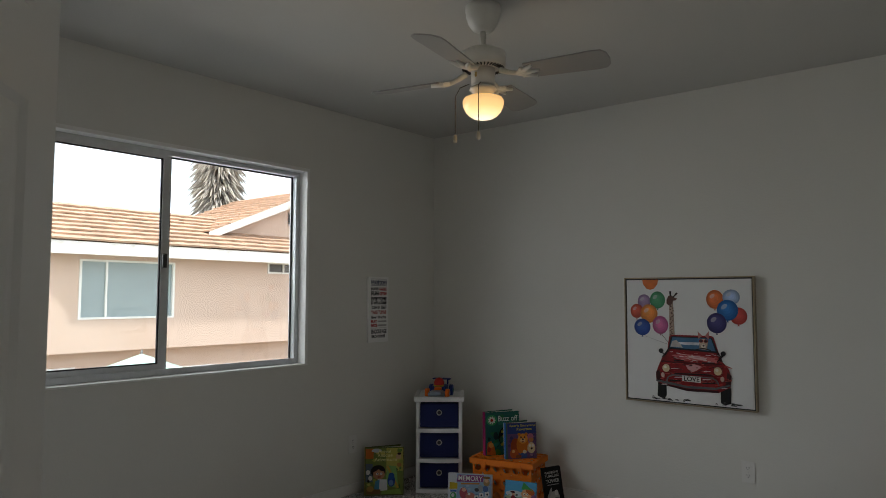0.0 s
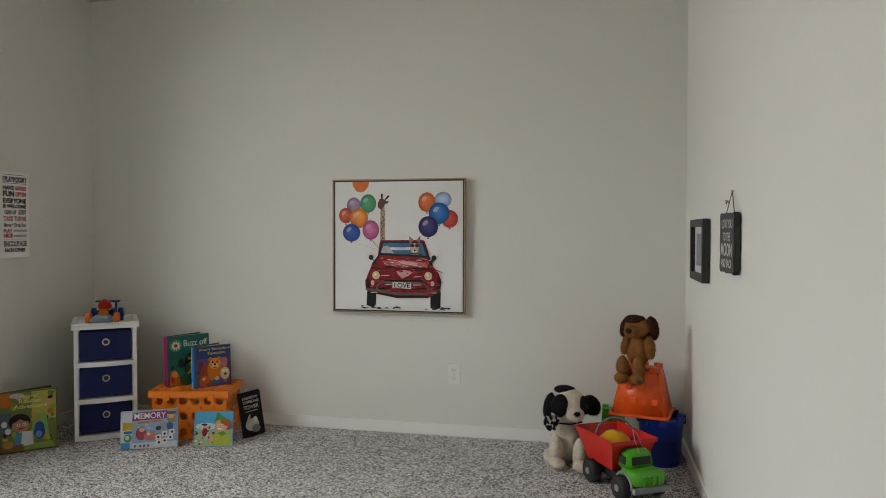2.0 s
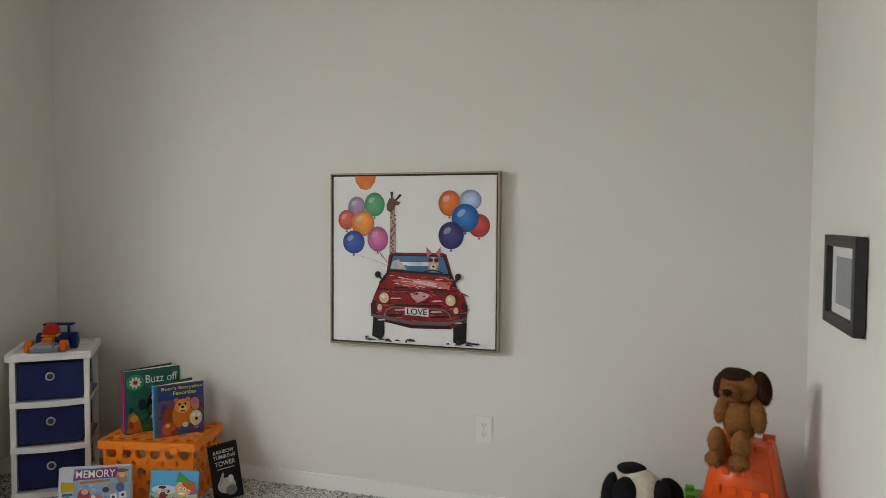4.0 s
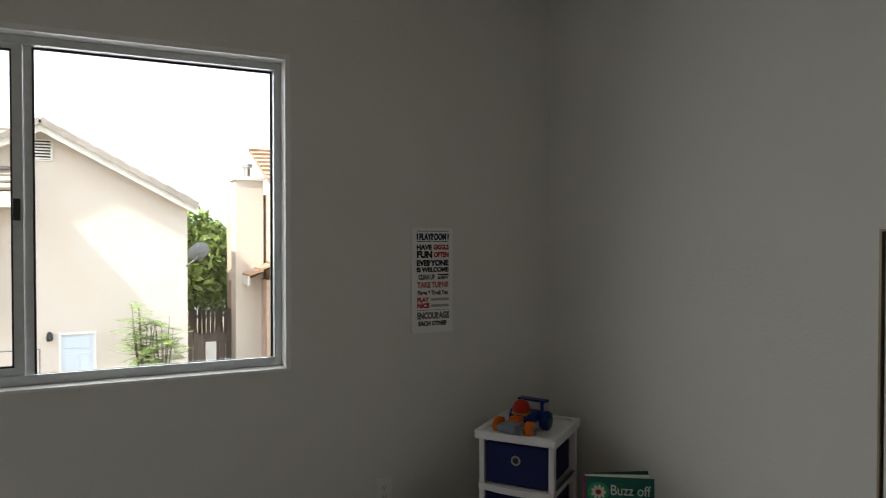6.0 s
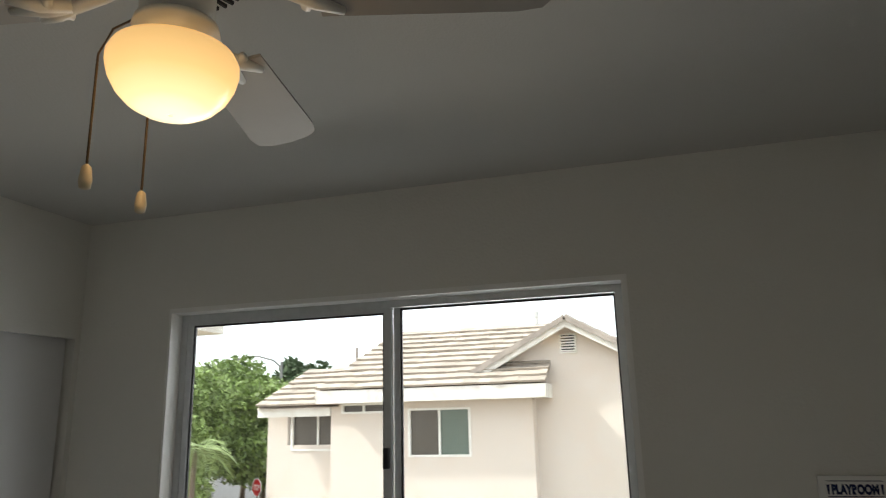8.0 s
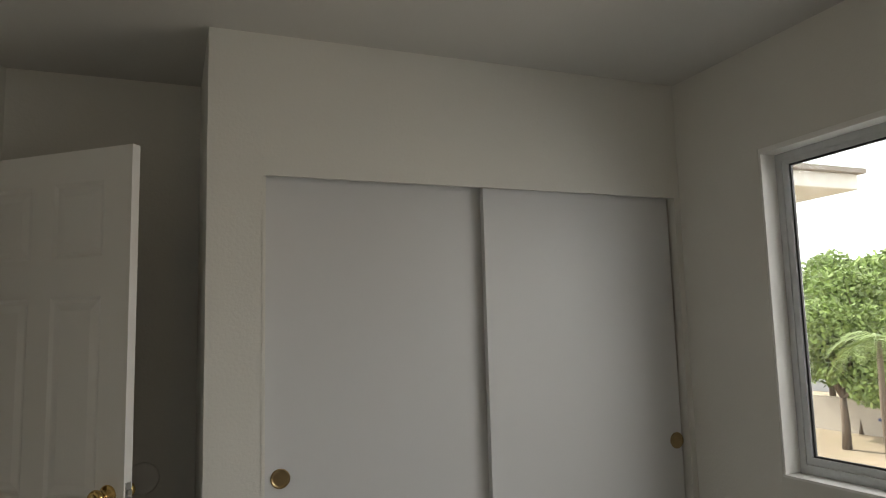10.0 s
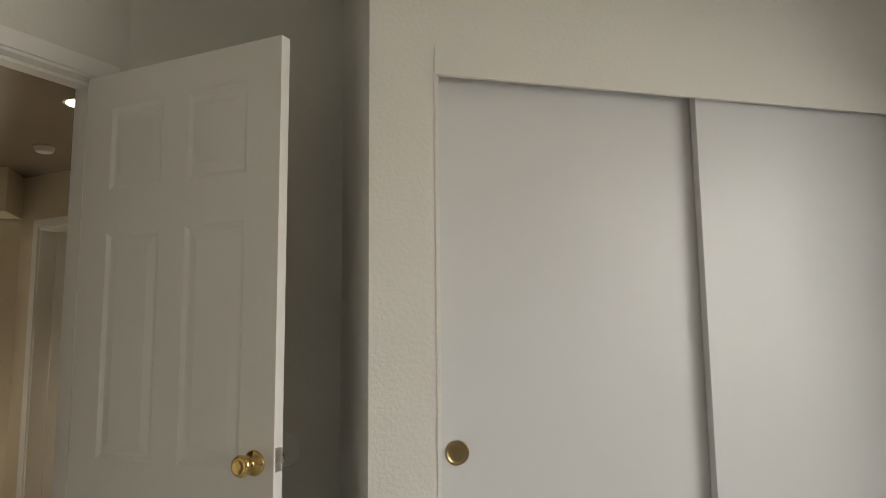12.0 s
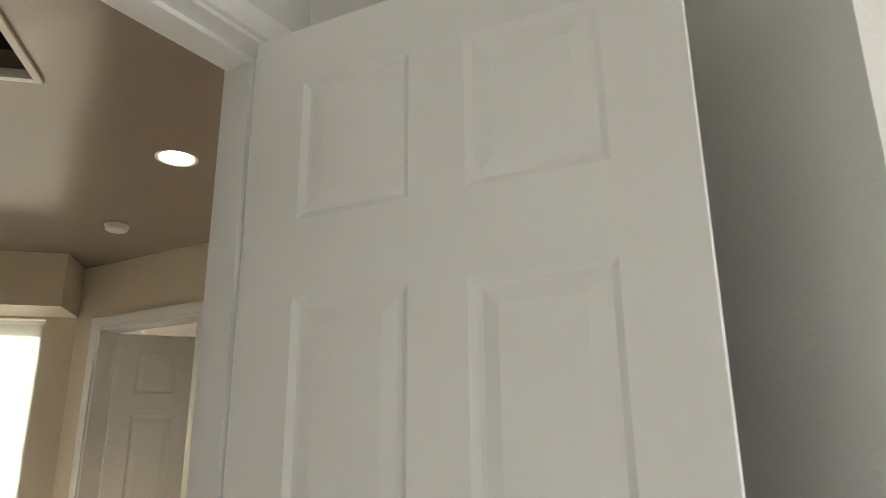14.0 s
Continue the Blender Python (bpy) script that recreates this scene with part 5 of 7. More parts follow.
bear_art = [(R4(0.05, 0.99, 0.01, 0.99), (0.20, 0.12, 0.26)), (R4(0.06, 0.98, 0.70, 0.98), (0.06, 0.10, 0.30))] + scatter(3, ((0.14, 0.08, 0.20), (0.26, 0.16, 0.30), (0.36, 0.24, 0.36), (0.10, 0.08, 0.22)), 22, 0.1, 0.95, 0.05, 0.75, 0.08) + [
    (E_(0.30, 0.34, 0.15, 0.24), (0.42, 0.10, 0.03)), (E_(0.54, 0.40, 0.20, 0.28), (0.66, 0.24, 0.03)), (E_(0.55, 0.56, 0.16, 0.14), (0.80, 0.40, 0.08)), (E_(0.43, 0.68, 0.05, 0.045), (0.70, 0.28, 0.04)), (E_(0.66, 0.68, 0.05, 0.045), (0.70, 0.28, 0.04)),
    (E_(0.55, 0.51, 0.085, 0.06), (0.84, 0.62, 0.32)), (E_(0.55, 0.54, 0.035, 0.025), (0.03, 0.02, 0.02)), (E_(0.49, 0.60, 0.022, 0.025), (0.03, 0.02, 0.02)), (E_(0.61, 0.60, 0.022, 0.025), (0.03, 0.02, 0.02)), (E_(0.55, 0.47, 0.05, 0.015), (0.30, 0.05, 0.03)),
    (E_(0.80, 0.60, 0.10, 0.10), (0.55, 0.22, 0.30)), (E_(0.82, 0.52, 0.08, 0.06), (0.62, 0.30, 0.12)), (E_(0.82, 0.30, 0.13, 0.15), (0.74, 0.64, 0.42)), (E_(0.78, 0.36, 0.04, 0.04), (0.84, 0.82, 0.76)), (E_(0.88, 0.36, 0.04, 0.04), (0.84, 0.82, 0.76)), (E_(0.83, 0.28, 0.035, 0.03), (0.03, 0.02, 0.02)),
    (E_(0.26, 0.16, 0.14, 0.13), (0.58, 0.16, 0.05)), (E_(0.24, 0.22, 0.05, 0.04), (0.80, 0.50, 0.2)), (E_(0.56, 0.10, 0.13, 0.08), (0.08, 0.16, 0.40)), (E_(0.60, 0.2, 0.06, 0.05), (0.76, 0.68, 0.5)), (E_(0.40, 0.08, 0.1, 0.05), (0.30, 0.12, 0.06))]
book("story_book", pose(0.900, -0.357, CRATE_TOP, -3, 0, 53), "square storybook with a blue spine standing open on the crate", 0.205, 0.225, 0.034, (0.10, 0.20, 0.16), (0.03, 0.22, 0.58), bear_art,
     [("Bear's Storytime", 0.13, 0.875, 0.84, 0.08, (0.78, 0.68, 0.10)), ("Favorites", 0.36, 0.785, 0.48, 0.075, (0.78, 0.68, 0.10))], 24)
pan_art = [(R4(0.01, 0.99, 0.50, 0.99), (0.14, 0.44, 0.68)), (R4(0.01, 0.99, 0.01, 0.50), (0.45, 0.52, 0.36)), (E_(0.3, 0.58, 0.28, 0.10), (0.62, 0.68, 0.70)), (E_(0.85, 0.55, 0.14, 0.08), (0.30, 0.16, 0.32))] + scatter(4, ((0.72, 0.72, 0.68), (0.50, 0.56, 0.42), (0.10, 0.10, 0.10), (0.38, 0.42, 0.30)), 24, 0.03, 0.5, 0.03, 0.6, 0.05) + [
    (E_(0.27, 0.42, 0.07, 0.13), (0.32, 0.04, 0.06)), (E_(0.27, 0.57, 0.05, 0.05), (0.66, 0.42, 0.30)), (E_(0.25, 0.63, 0.08, 0.03), (0.10, 0.03, 0.05)),
    (E_(0.69, 0.60, 0.17, 0.17), (0.76, 0.46, 0.26)), (E_(0.80, 0.70, 0.16, 0.10, 14, -0.5), (0.55, 0.16, 0.04)), (E_(0.62, 0.60, 0.03, 0.04), (0.85, 0.84, 0.8)), (E_(0.72, 0.60, 0.03, 0.04), (0.85, 0.84, 0.8)), (E_(0.625, 0.595, 0.013, 0.022), (0.03, 0.02, 0.02)), (E_(0.72, 0.595, 0.013, 0.022), (0.03, 0.02, 0.02)), (E_(0.66, 0.50, 0.07, 0.025), (0.84, 0.8, 0.78)),
    ([(0.52, 0.74), (0.58, 0.98), (0.92, 0.70), (0.75, 0.76)], (0.10, 0.40, 0.12)), ([(0.48, 0.05), (0.95, 0.05), (0.88, 0.36), (0.72, 0.44), (0.55, 0.38)], (0.50, 0.58, 0.10)), ([(0.60, 0.38), (0.74, 0.44), (0.84, 0.37), (0.72, 0.30)], (0.22, 0.36, 0.08)), (E_(0.45, 0.22, 0.06, 0.1), (0.74, 0.46, 0.28))]
book("picture_book", pose(0.975, -0.493, FLOOR, -13, 0, 16), "small bright blue and green picture book leaning on the crate", 0.195, 0.178, 0.006, (0.12, 0.40, 0.62), (0.12, 0.40, 0.62), pan_art, [])
dark_art = [(E_(0.45, 0.26, 0.32, 0.14), (0.52, 0.50, 0.47)), (E_(0.60, 0.16, 0.2, 0.09), (0.26, 0.25, 0.25)), (E_(0.3, 0.38, 0.16, 0.05, 14, 0.8), (0.44, 0.43, 0.42)), (E_(0.62, 0.36, 0.1, 0.07), (0.70, 0.68, 0.65)), (R4(0.2, 0.8, 0.56, 0.575), (0.5, 0.49, 0.47))]
book("dark_paperback", pose(1.158, -0.300, FLOOR, -3, -7, 48), "black paperback leaning on the crate's side", 0.118, 0.24, 0.02, (0.012, 0.012, 0.014), (0.012, 0.012, 0.014), dark_art,
     [("RAINBOW", 0.14, 0.84, 0.72, 0.065, (0.6, 0.6, 0.57)), ("TUMBLING", 0.12, 0.75, 0.76, 0.065, (0.6, 0.6, 0.57)), ("TOWER", 0.14, 0.62, 0.72, 0.085, (0.6, 0.6, 0.57))])


def game_box():
    g = thing("memory_game_box", pose(0.640, -0.621, FLOOR, -9, 0, 27), "flat cardboard matching-game box leaning on the crate", "game box")
    W, H, T = 0.275, 0.19, 0.04
    part("carton", box(0, W, 0, T, 0, H, 0.0015), ink(0.62, 0.63, 0.66), g)
    y = [-0.0003]

    def put(pts, col):
        flat("print", [(u * W, v * H) for u, v in pts], y[0], ink(*col), g, "", 0.0004)
        y[0] -= 0.00006

    put(R4(0.01, 0.99, 0.01, 0.99), (0.66, 0.68, 0.72))
    put(R4(0.2, 0.99, 0.16, 0.99), (0.36, 0.50, 0.66))
    for pts, col in scatter(6, ((0.48, 0.58, 0.72), (0.28, 0.42, 0.60), (0.56, 0.64, 0.74), (0.24, 0.34, 0.50)), 26, 0.24, 0.95, 0.25, 0.95, 0.06):
        put(pts, col)
    put([(0.2, 0.74), (0.80, 0.77), (0.82, 0.98), (0.23, 0.96)], (0.34, 0.10, 0.30))
    put([(0.30, 0.66), (0.72, 0.69), (0.72, 0.74), (0.30, 0.71)], (0.62, 0.30, 0.10))
    put([(0.04, 0.50), (0.22, 0.52), (0.22, 0.70), (0.04, 0.72)], (0.60, 0.46, 0.05))
    put(R4(0.06, 0.2, 0.42, 0.48), (0.10, 0.22, 0.50))
    put(E_(0.13, 0.30, 0.07, 0.11), (0.12, 0.42, 0.18))
    put(E_(0.12, 0.31, 0.035, 0.06), (0.66, 0.68, 0.72))
    for u, v, a, b, c in ((0.36, 0.40, 0.09, 0.17, (0.50, 0.12, 0.16)), (0.37, 0.50, 0.05, 0.06, (0.76, 0.50, 0.40)), (0.52, 0.32, 0.11, 0.11, (0.60, 0.26, 0.22)), (0.49, 0.38, 0.03, 0.04, (0.80, 0.78, 0.74)), (0.74, 0.56, 0.06, 0.12, (0.40, 0.42, 0.46)),
                          (0.88, 0.76, 0.07, 0.12, (0.46, 0.30, 0.16)), (0.88, 0.82, 0.05, 0.06, (0.76, 0.52, 0.36)), (0.88, 0.91, 0.09, 0.04, (0.30, 0.16, 0.06)), (0.86, 0.56, 0.06, 0.1, (0.12, 0.20, 0.40)), (0.66, 0.52, 0.05, 0.06, (0.10, 0.10, 0.12))):
        put(E_(u, v, a, b), c)
    for u, v in ((0.66, 0.28), (0.77, 0.36), (0.87, 0.26), (0.77, 0.18), (0.90, 0.40), (0.67, 0.14)):
        put([(u - 0.05, v - 0.07), (u + 0.05, v - 0.05), (u + 0.04, v + 0.08), (u - 0.05, v + 0.06)], (0.78, 0.78, 0.77))
        put(E_(u, v, 0.022, 0.035, 10), (0.08, 0.08, 0.1))
    put(R4(0.01, 0.17, 0.02, 0.18), (0.10, 0.38, 0.66))
    for u in (0.24, 0.33, 0.40, 0.47):
        put(R4(u, u + 0.035, 0.05, 0.11), (0.20, 0.22, 0.26))
    lettering("MEMORY", 0.24 * W, 0.785 * H, 0.55 * W, 0.16 * H, y[0] - 0.0004, ink(0.84, 0.84, 0.82), g, "white capital letters")




game_box()


# ---- toys: the far corner ----
def blob(bm, c, r, turn=(0, 0, 0), mi=0, rough=0.0, sub=3, seed=0):
    geo = bmesh.ops.create_icosphere(bm, subdivisions=sub, radius=1.0)
    for v in geo["verts"]:
        d = 1.0 + (rough * (noise.noise(v.co * 3.0 + Vector((seed, 0, 0))) + 0.8 * noise.noise(v.co * 9.0 + Vector((0, seed, 0)))) if rough else 0.0)
        v.co = v.co * d
    m = Matrix.LocRotScale(c, Euler([radians(a) for a in turn]), r)
    bmesh.ops.transform(bm, matrix=m, verts=geo["verts"])
    for f in {f for v in geo["verts"] for f in v.link_faces}:
        f.material_index = mi
        f.smooth = True


def fur(bm, length, seed, skip=()):
    """Short pointed tufts that stand out of every face."""
    rng = random.Random(seed)
    bm.normal_update()
    for f in list(bm.faces):
        if f.material_index in skip or f.calc_area() < 2e-6:
            continue
        n = f.normal
        side = n.cross(Vector((rng.uniform(-1, 1), rng.uniform(-1, 1), rng.uniform(-1, 1))))
        if side.length < 1e-3:
            continue
        side.normalize()
        c = f.calc_center_median()
        tip = c + n * length * rng.uniform(0.5, 1.2) + side.cross(n) * length * rng.uniform(-0.7, 0.7) - Vector((0, 0, length * 0.5))
        w = side * length * 0.22
        t = bm.faces.new([bm.verts.new(p) for p in (c - w, c + w, tip)])
        t.material_index = f.material_index


def plush_material(name, col):
    return material(name, col, 0.95, noise_scale=55, noise_amount=0.35, bump=1.0, bump_scale=160, spec=0.1)


PL_WHITE, PL_BLACK, PL_BROWN, PL_DARK, PL_CREAM = plush_material("plush_white", (0.62, 0.55, 0.45)), plush_material("plush_black", (0.012, 0.012, 0.014)), plush_material("plush_brown", (0.26, 0.11, 0.035)), plush_material("plush_dark_brown", (0.045, 0.02, 0.012)), plush_material("plush_muzzle", (0.60, 0.53, 0.45))


def plush_puppy():
    bm = bmesh.new()
    blob(bm, (0, 0.03, 0.105), (0.075, 0.085, 0.105), (0, 0, 0), 0, 0.06, 3, 1)
    blob(bm, (0.005, -0.02, 0.275), (0.082, 0.075, 0.075), (0, 0, 0), 0, 0.04, 3, 2)
    blob(bm, (0.02, -0.088, 0.25), (0.042, 0.035, 0.036), (0, 0, 0), 4, 0.03, 2, 3)
    blob(bm, (0.024, -0.124, 0.262), (0.014, 0.01, 0.01), (0, 0, 0), 1, 0, 2)
    blob(bm, (-0.042, -0.055, 0.282), (0.046, 0.045, 0.052), (0, 0, 10), 1, 0.04, 3, 5)
    blob(bm, (0.062, -0.05, 0.285), (0.035, 0.042, 0.042), (0, 0, -10), 1, 0.04, 3, 6)
    blob(bm, (-0.092, 0.0, 0.27), (0.022, 0.035, 0.06), (0, 14, 10), 1, 0.05, 3, 7)
    blob(bm, (0.105, 0.0, 0.272), (0.04, 0.035, 0.05), (0, -30, 0), 1, 0.05, 3, 8)
    blob(bm, (-0.02, 0.0, 0.345), (0.05, 0.04, 0.02), (0, 0, 0), 1, 0.05, 2, 9)
    for x, y in ((-0.06, -0.065), (0.045, -0.10)):
        blob(bm, (x, y + 0.02, 0.07), (0.034, 0.036, 0.075), (12, 0, 0), 0, 0.06, 3, 10)
        blob(bm, (x, y - 0.02, 0.026), (0.038, 0.05, 0.027), (0, 0, 0), 0, 0.06, 3, 11)
    for x in (-0.075, 0.085):
        blob(bm, (x, 0.01, 0.03), (0.04, 0.07, 0.032), (0, 0, 0), 0, 0.06, 3, 12)
    rng = random.Random(3)
    for k in range(60):
        a, b = rng.uniform(0, 6.28), rng.uniform(-1.2, 1.2)
        d = Vector((math.cos(a) * math.cos(b), math.sin(a) * math.cos(b), math.sin(b)))
        blob(bm, Vector((-0.085, -0.06, 0.205)) + d * 0.03, (0.007, 0.007, 0.007), (0, 0, 0), 1 if k % 4 else 4, 0, 1)
    add_tube(bm, [(-0.06, -0.07, 0.205), (0.0, -0.088, 0.205), (0.055, -0.06, 0.21)], 0.004, 6, 1)
    fur(bm, 0.007, 5)
    ob = link_mesh("plush_puppy", bm, [PL_WHITE, PL_BLACK, PL_BROWN, PL_DARK, PL_CREAM])
    ob.matrix_basis = pose(2.870, -0.324, FLOOR, 0, 0, 8) @ Matrix.Scale(1.03, 4)
    tagged(ob, "white plush puppy with black ears and patches sitting on carpet", "plush toy")


plush_puppy()


def plush_bear():
    bm = bmesh.new()
    blob(bm, (0, 0.02, 0.08), (0.062, 0.058, 0.085), (0, 0, 0), 0, 0.08, 3, 1)
    blob(bm, (0, 0.0, 0.185), (0.066, 0.06, 0.056), (0, 0, 0), 0, 0.08, 3, 2)
    blob(bm, (-0.018, -0.055, 0.172), (0.036, 0.034, 0.03), (0, 0, 0), 0, 0.08, 3, 3)
    blob(bm, (-0.024, -0.088, 0.178), (0.014, 0.01, 0.011), (0, 0, 0), 3, 0, 2)
    blob(bm, (-0.012, -0.01, 0.225), (0.05, 0.05, 0.022), (0, 0, 0), 3, 0.1, 3, 4)
    blob(bm, (-0.066, 0.005, 0.18), (0.02, 0.03, 0.045), (0, 8, 0), 3, 0.08, 3, 5)
    blob(bm, (0.07, 0.005, 0.185), (0.028, 0.036, 0.058), (0, -12, 0), 3, 0.08, 3, 6)
    blob(bm, (-0.055, -0.01, 0.1), (0.022, 0.024, 0.05), (0, 12, 0), 0, 0.08, 3, 7)
    blob(bm, (0.062, -0.02, 0.095), (0.026, 0.03, 0.058), (0, -8, 0), 0, 0.08, 3, 8)
    for x, s in ((-0.055, 9), (0.02, 10)):
        blob(bm, (x, -0.07, 0.0), (0.03, 0.035, 0.055), (18, 0, 0), 0, 0.08, 3, s)
        blob(bm, (x, -0.095, -0.05), (0.032, 0.036, 0.026), (0, 0, 0), 0, 0.08, 3, s + 4)
    fur(bm, 0.0075, 6)
    ob = link_mesh("plush_dog", bm, [PL_BROWN, PL_BLACK, PL_BROWN, PL_DARK, PL_CREAM])
    ob.matrix_basis = pose(3.190, -0.285, 0.449, 0, 0, -16) @ Matrix.Scale(0.97, 4)
    tagged(ob, "shaggy brown plush dog with dark ears seated on an orange bucket", "plush toy")


plush_bear()

SHINY_RED, SHINY_GREEN, SHINY_BLUE, SHINY_ORANGE = material("red_toy_plastic", (0.55, 0.018, 0.012), 0.3), material("green_toy_plastic", (0.07, 0.36, 0.015), 0.28), material("blue_toy_plastic", (0.006, 0.03, 0.26), 0.3), material("orange_toy_plastic", (0.78, 0.10, 0.012), 0.35)
TYRE = material("black_toy_tyre", (0.014, 0.014, 0.015), 0.6)


def frustum(bm, w0, d0, w1, d1, z0, z1, wall=0.0, m=None):
    """A tapered box; with a wall thickness it is open at the top."""
    def ring(w, d, z):
        return [bm.verts.new(p) for p in ((-w / 2, -d / 2, z), (w / 2, -d / 2, z), (w / 2, d / 2, z), (-w / 2, d / 2, z))]
    a, b = ring(w0, d0, z0), ring(w1, d1, z1)
    loops = [a, b]
    if wall:
        loops += [ring(w1 - 2 * wall, d1 - 2 * wall, z1), ring(w0 - 2 * wall, d0 - 2 * wall, z0 + wall)]
    bm.faces.new(a[::-1])
    for p, q in zip(loops, loops[1:]):
        for k in range(4):
            bm.faces.new((p[k], p[(k + 1) % 4], q[(k + 1) % 4], q[k]))
    bm.faces.new(loops[-1])
    vs = [v for l in loops for v in l]
    if m is not None:
        bmesh.ops.transform(bm, matrix=m, verts=vs)
    return vs


def dump_truck():
    t = thing("toy_dump_truck", pose(3.109, -0.591, FLOOR, 0, 0, -58) @ Matrix.Scale(1.03, 4), "plastic toy dump truck with a red bed and green cab", "toy truck")
    part("chassis", box(-0.14, 0.16, -0.045, 0.045, 0.04, 0.07, 0.006), TYRE, t)
    bm = bmesh.new()
    frustum(bm, 0.19, 0.15, 0.28, 0.215, 0.09, 0.215, 0.006, pose(-0.055, 0, 0))
    bed = part("bed", bm, SHINY_RED, t, "red tipping bed")
    bm = bmesh.new()
    for a in ((-0.2, 0.09, -0.113, -0.104), (-0.2, 0.09, 0.104, 0.113), (-0.2, -0.192, -0.104, 0.104), (0.082, 0.09, -0.104, 0.104)):
        add_box(bm, *a, 0.205, 0.222, bevel=0.002)
    part("rim", bm, SHINY_RED, bed)
    bm = bmesh.new()
    add_box(bm, 0.085, 0.2, -0.072, 0.072, 0.065, 0.125, bevel=0.022)
    part("hood", bm, SHINY_GREEN, t, "rounded green bonnet", True)
    bm = bmesh.new()
    frustum(bm, 0.085, 0.135, 0.06, 0.11, 0.11, 0.19, 0, pose(0.095, 0, 0))
    bmesh.ops.bevel(bm, geom=list(bm.edges), offset=0.012, segments=3, affect="EDGES")
    cab = part("cab", bm, SHINY_GREEN, t, "green cab", True)
    part("windscreen", box(0.128, 0.134, -0.045, 0.045, 0.135, 0.168, 0.002, pose(0.0, 0, 0)), TYRE, cab, "dark windscreen opening")
    for y in (-0.067, 0.061):
        part("side_window", box(0.075, 0.115, y, y + 0.006, 0.135, 0.168, 0.002), TYRE, cab)
    for k in range(4):
        part("grille_rib", box(0.196, 0.204, -0.04 + k * 0.022, -0.03 + k * 0.022, 0.07, 0.11, 0.002), SHINY_GREEN, t)
    part("bumper", box(0.19, 0.212, -0.085, 0.085, 0.045, 0.068, 0.005), ink(0.30, 0.31, 0.33, 0.4), t, "grey bumper")
    for y in (-0.078, 0.06):
        bm = bmesh.new()
        pts = [(0.115 + 0.055 * math.cos(a), 0.05 + 0.055 * math.sin(a)) for a in [math.pi * k / 10 for k in range(11)]]
        add_tube(bm, [(x, y + 0.009, z) for x, z in pts], 0.008, 6)
        part("fender", bm, ink(0.30, 0.31, 0.33, 0.4), t, "grey wheel arch", True)
    for x in (-0.1, 0.118):
        for y in (-0.085, 0.085):
            w = part("wheel", lathe([(0.02, -0.02), (0.04, -0.022), (0.048, -0.016), (0.048, 0.016), (0.04, 0.022), (0.02, 0.02)], 26, pose(x, y, 0.048, 90, 0, 0)), TYRE, t, "black tyre", True)
            part("hub", lathe([(0.014, -0.024), (0.014, 0.024)], 14, pose(x, y, 0.048, 90, 0, 0)), ink(0.4, 0.4, 0.42, 0.4), w)
    part("cord_loop", tube([(0.12, 0.0, 0.18), (0.13, -0.03, 0.235), (0.10, -0.02, 0.27), (0.08, 0.015, 0.25), (0.10, 0.03, 0.19)], 0.0018, 6), ink(0.65, 0.3, 0.38, 0.5), t, "pink cord loop")


dump_truck()
bm = lathe([(0.07, 0.10), (0.075, 0.16), (0.065, 0.2), (0.04, 0.225), (0.0, 0.232)], 28)
o = link_mesh("yellow_sand_mould", bm, ink(0.70, 0.42, 0.03, 0.35), True)
o.matrix_basis = pose(3.078, -0.545, FLOOR)
tagged(o, "yellow dome sand mould lying in the red truck bed", "sand toy")
bm = bmesh.new()
add_tube(bm, [(0.085 * math.cos(a), 0, 0.085 * math.sin(a)) for a in [math.pi * k / 16 for k in range(17)]], 0.004, 8)
o = link_mesh("clear_handle", bm, ink(0.30, 0.26, 0.36, 0.2), True)
o.matrix_basis = pose(3.078, -0.535, 0.172, 0, 0, 10)
tagged(o, "clear purple bucket handle standing in the truck bed", "toy handle")

bm = lathe([(0.085, 0.0), (0.088, 0.01), (0.1, 0.2), (0.108, 0.205), (0.108, 0.222), (0.1, 0.222), (0.09, 0.02)], 36)
b1 = thing("blue_castle_bucket", pose(3.305, -0.216, FLOOR) @ Matrix.Scale(1.03, 4), "blue plastic castle sand bucket on the carpet", "sand bucket")
part("bucket", bm, SHINY_BLUE, b1, "", True)
for k in range(8):
    a = 2 * math.pi * k / 8
    part("battlement", box(-0.018, 0.018, 0.098, 0.11, 0.19, 0.232, 0.003), SHINY_BLUE, b1, "", False, Matrix.Rotation(a, 4, "Z"))
g1 = thing("green_castle_mould", pose(3.083, -0.155, FLOOR) @ Matrix.Scale(1.03, 4), "green plastic castle sand mould standing behind the truck", "sand toy")
bm = bmesh.new()
frustum(bm, 0.12, 0.12, 0.105, 0.105, 0, 0.22)
part("body", bm, SHINY_GREEN, g1)
for x in (-0.035, 0.035):
    for y in (-0.035, 0.035):
        part("tower", box(x - 0.015, x + 0.015, y - 0.015, y + 0.015, 0.22, 0.235, 0.002), SHINY_GREEN, g1)
b2 = thing("orange_castle_bucket", pose(3.217, -0.237, 0.2125, 0, 0, -14) @ Matrix.Scale(1.03, 4), "orange castle sand bucket turned upside down", "sand bucket")
bm = bmesh.new()
frustum(bm, 0.25, 0.22, 0.165, 0.15, 0.0, 0.212)
bmesh.ops.bevel(bm, geom=list(bm.edges), offset=0.012, segments=3, affect="EDGES")
part("bucket", bm, SHINY_ORANGE, b2, "", True)
part("rim", box(-0.135, 0.135, -0.12, 0.12, 0.0, 0.012, 0.005), SHINY_ORANGE, b2)
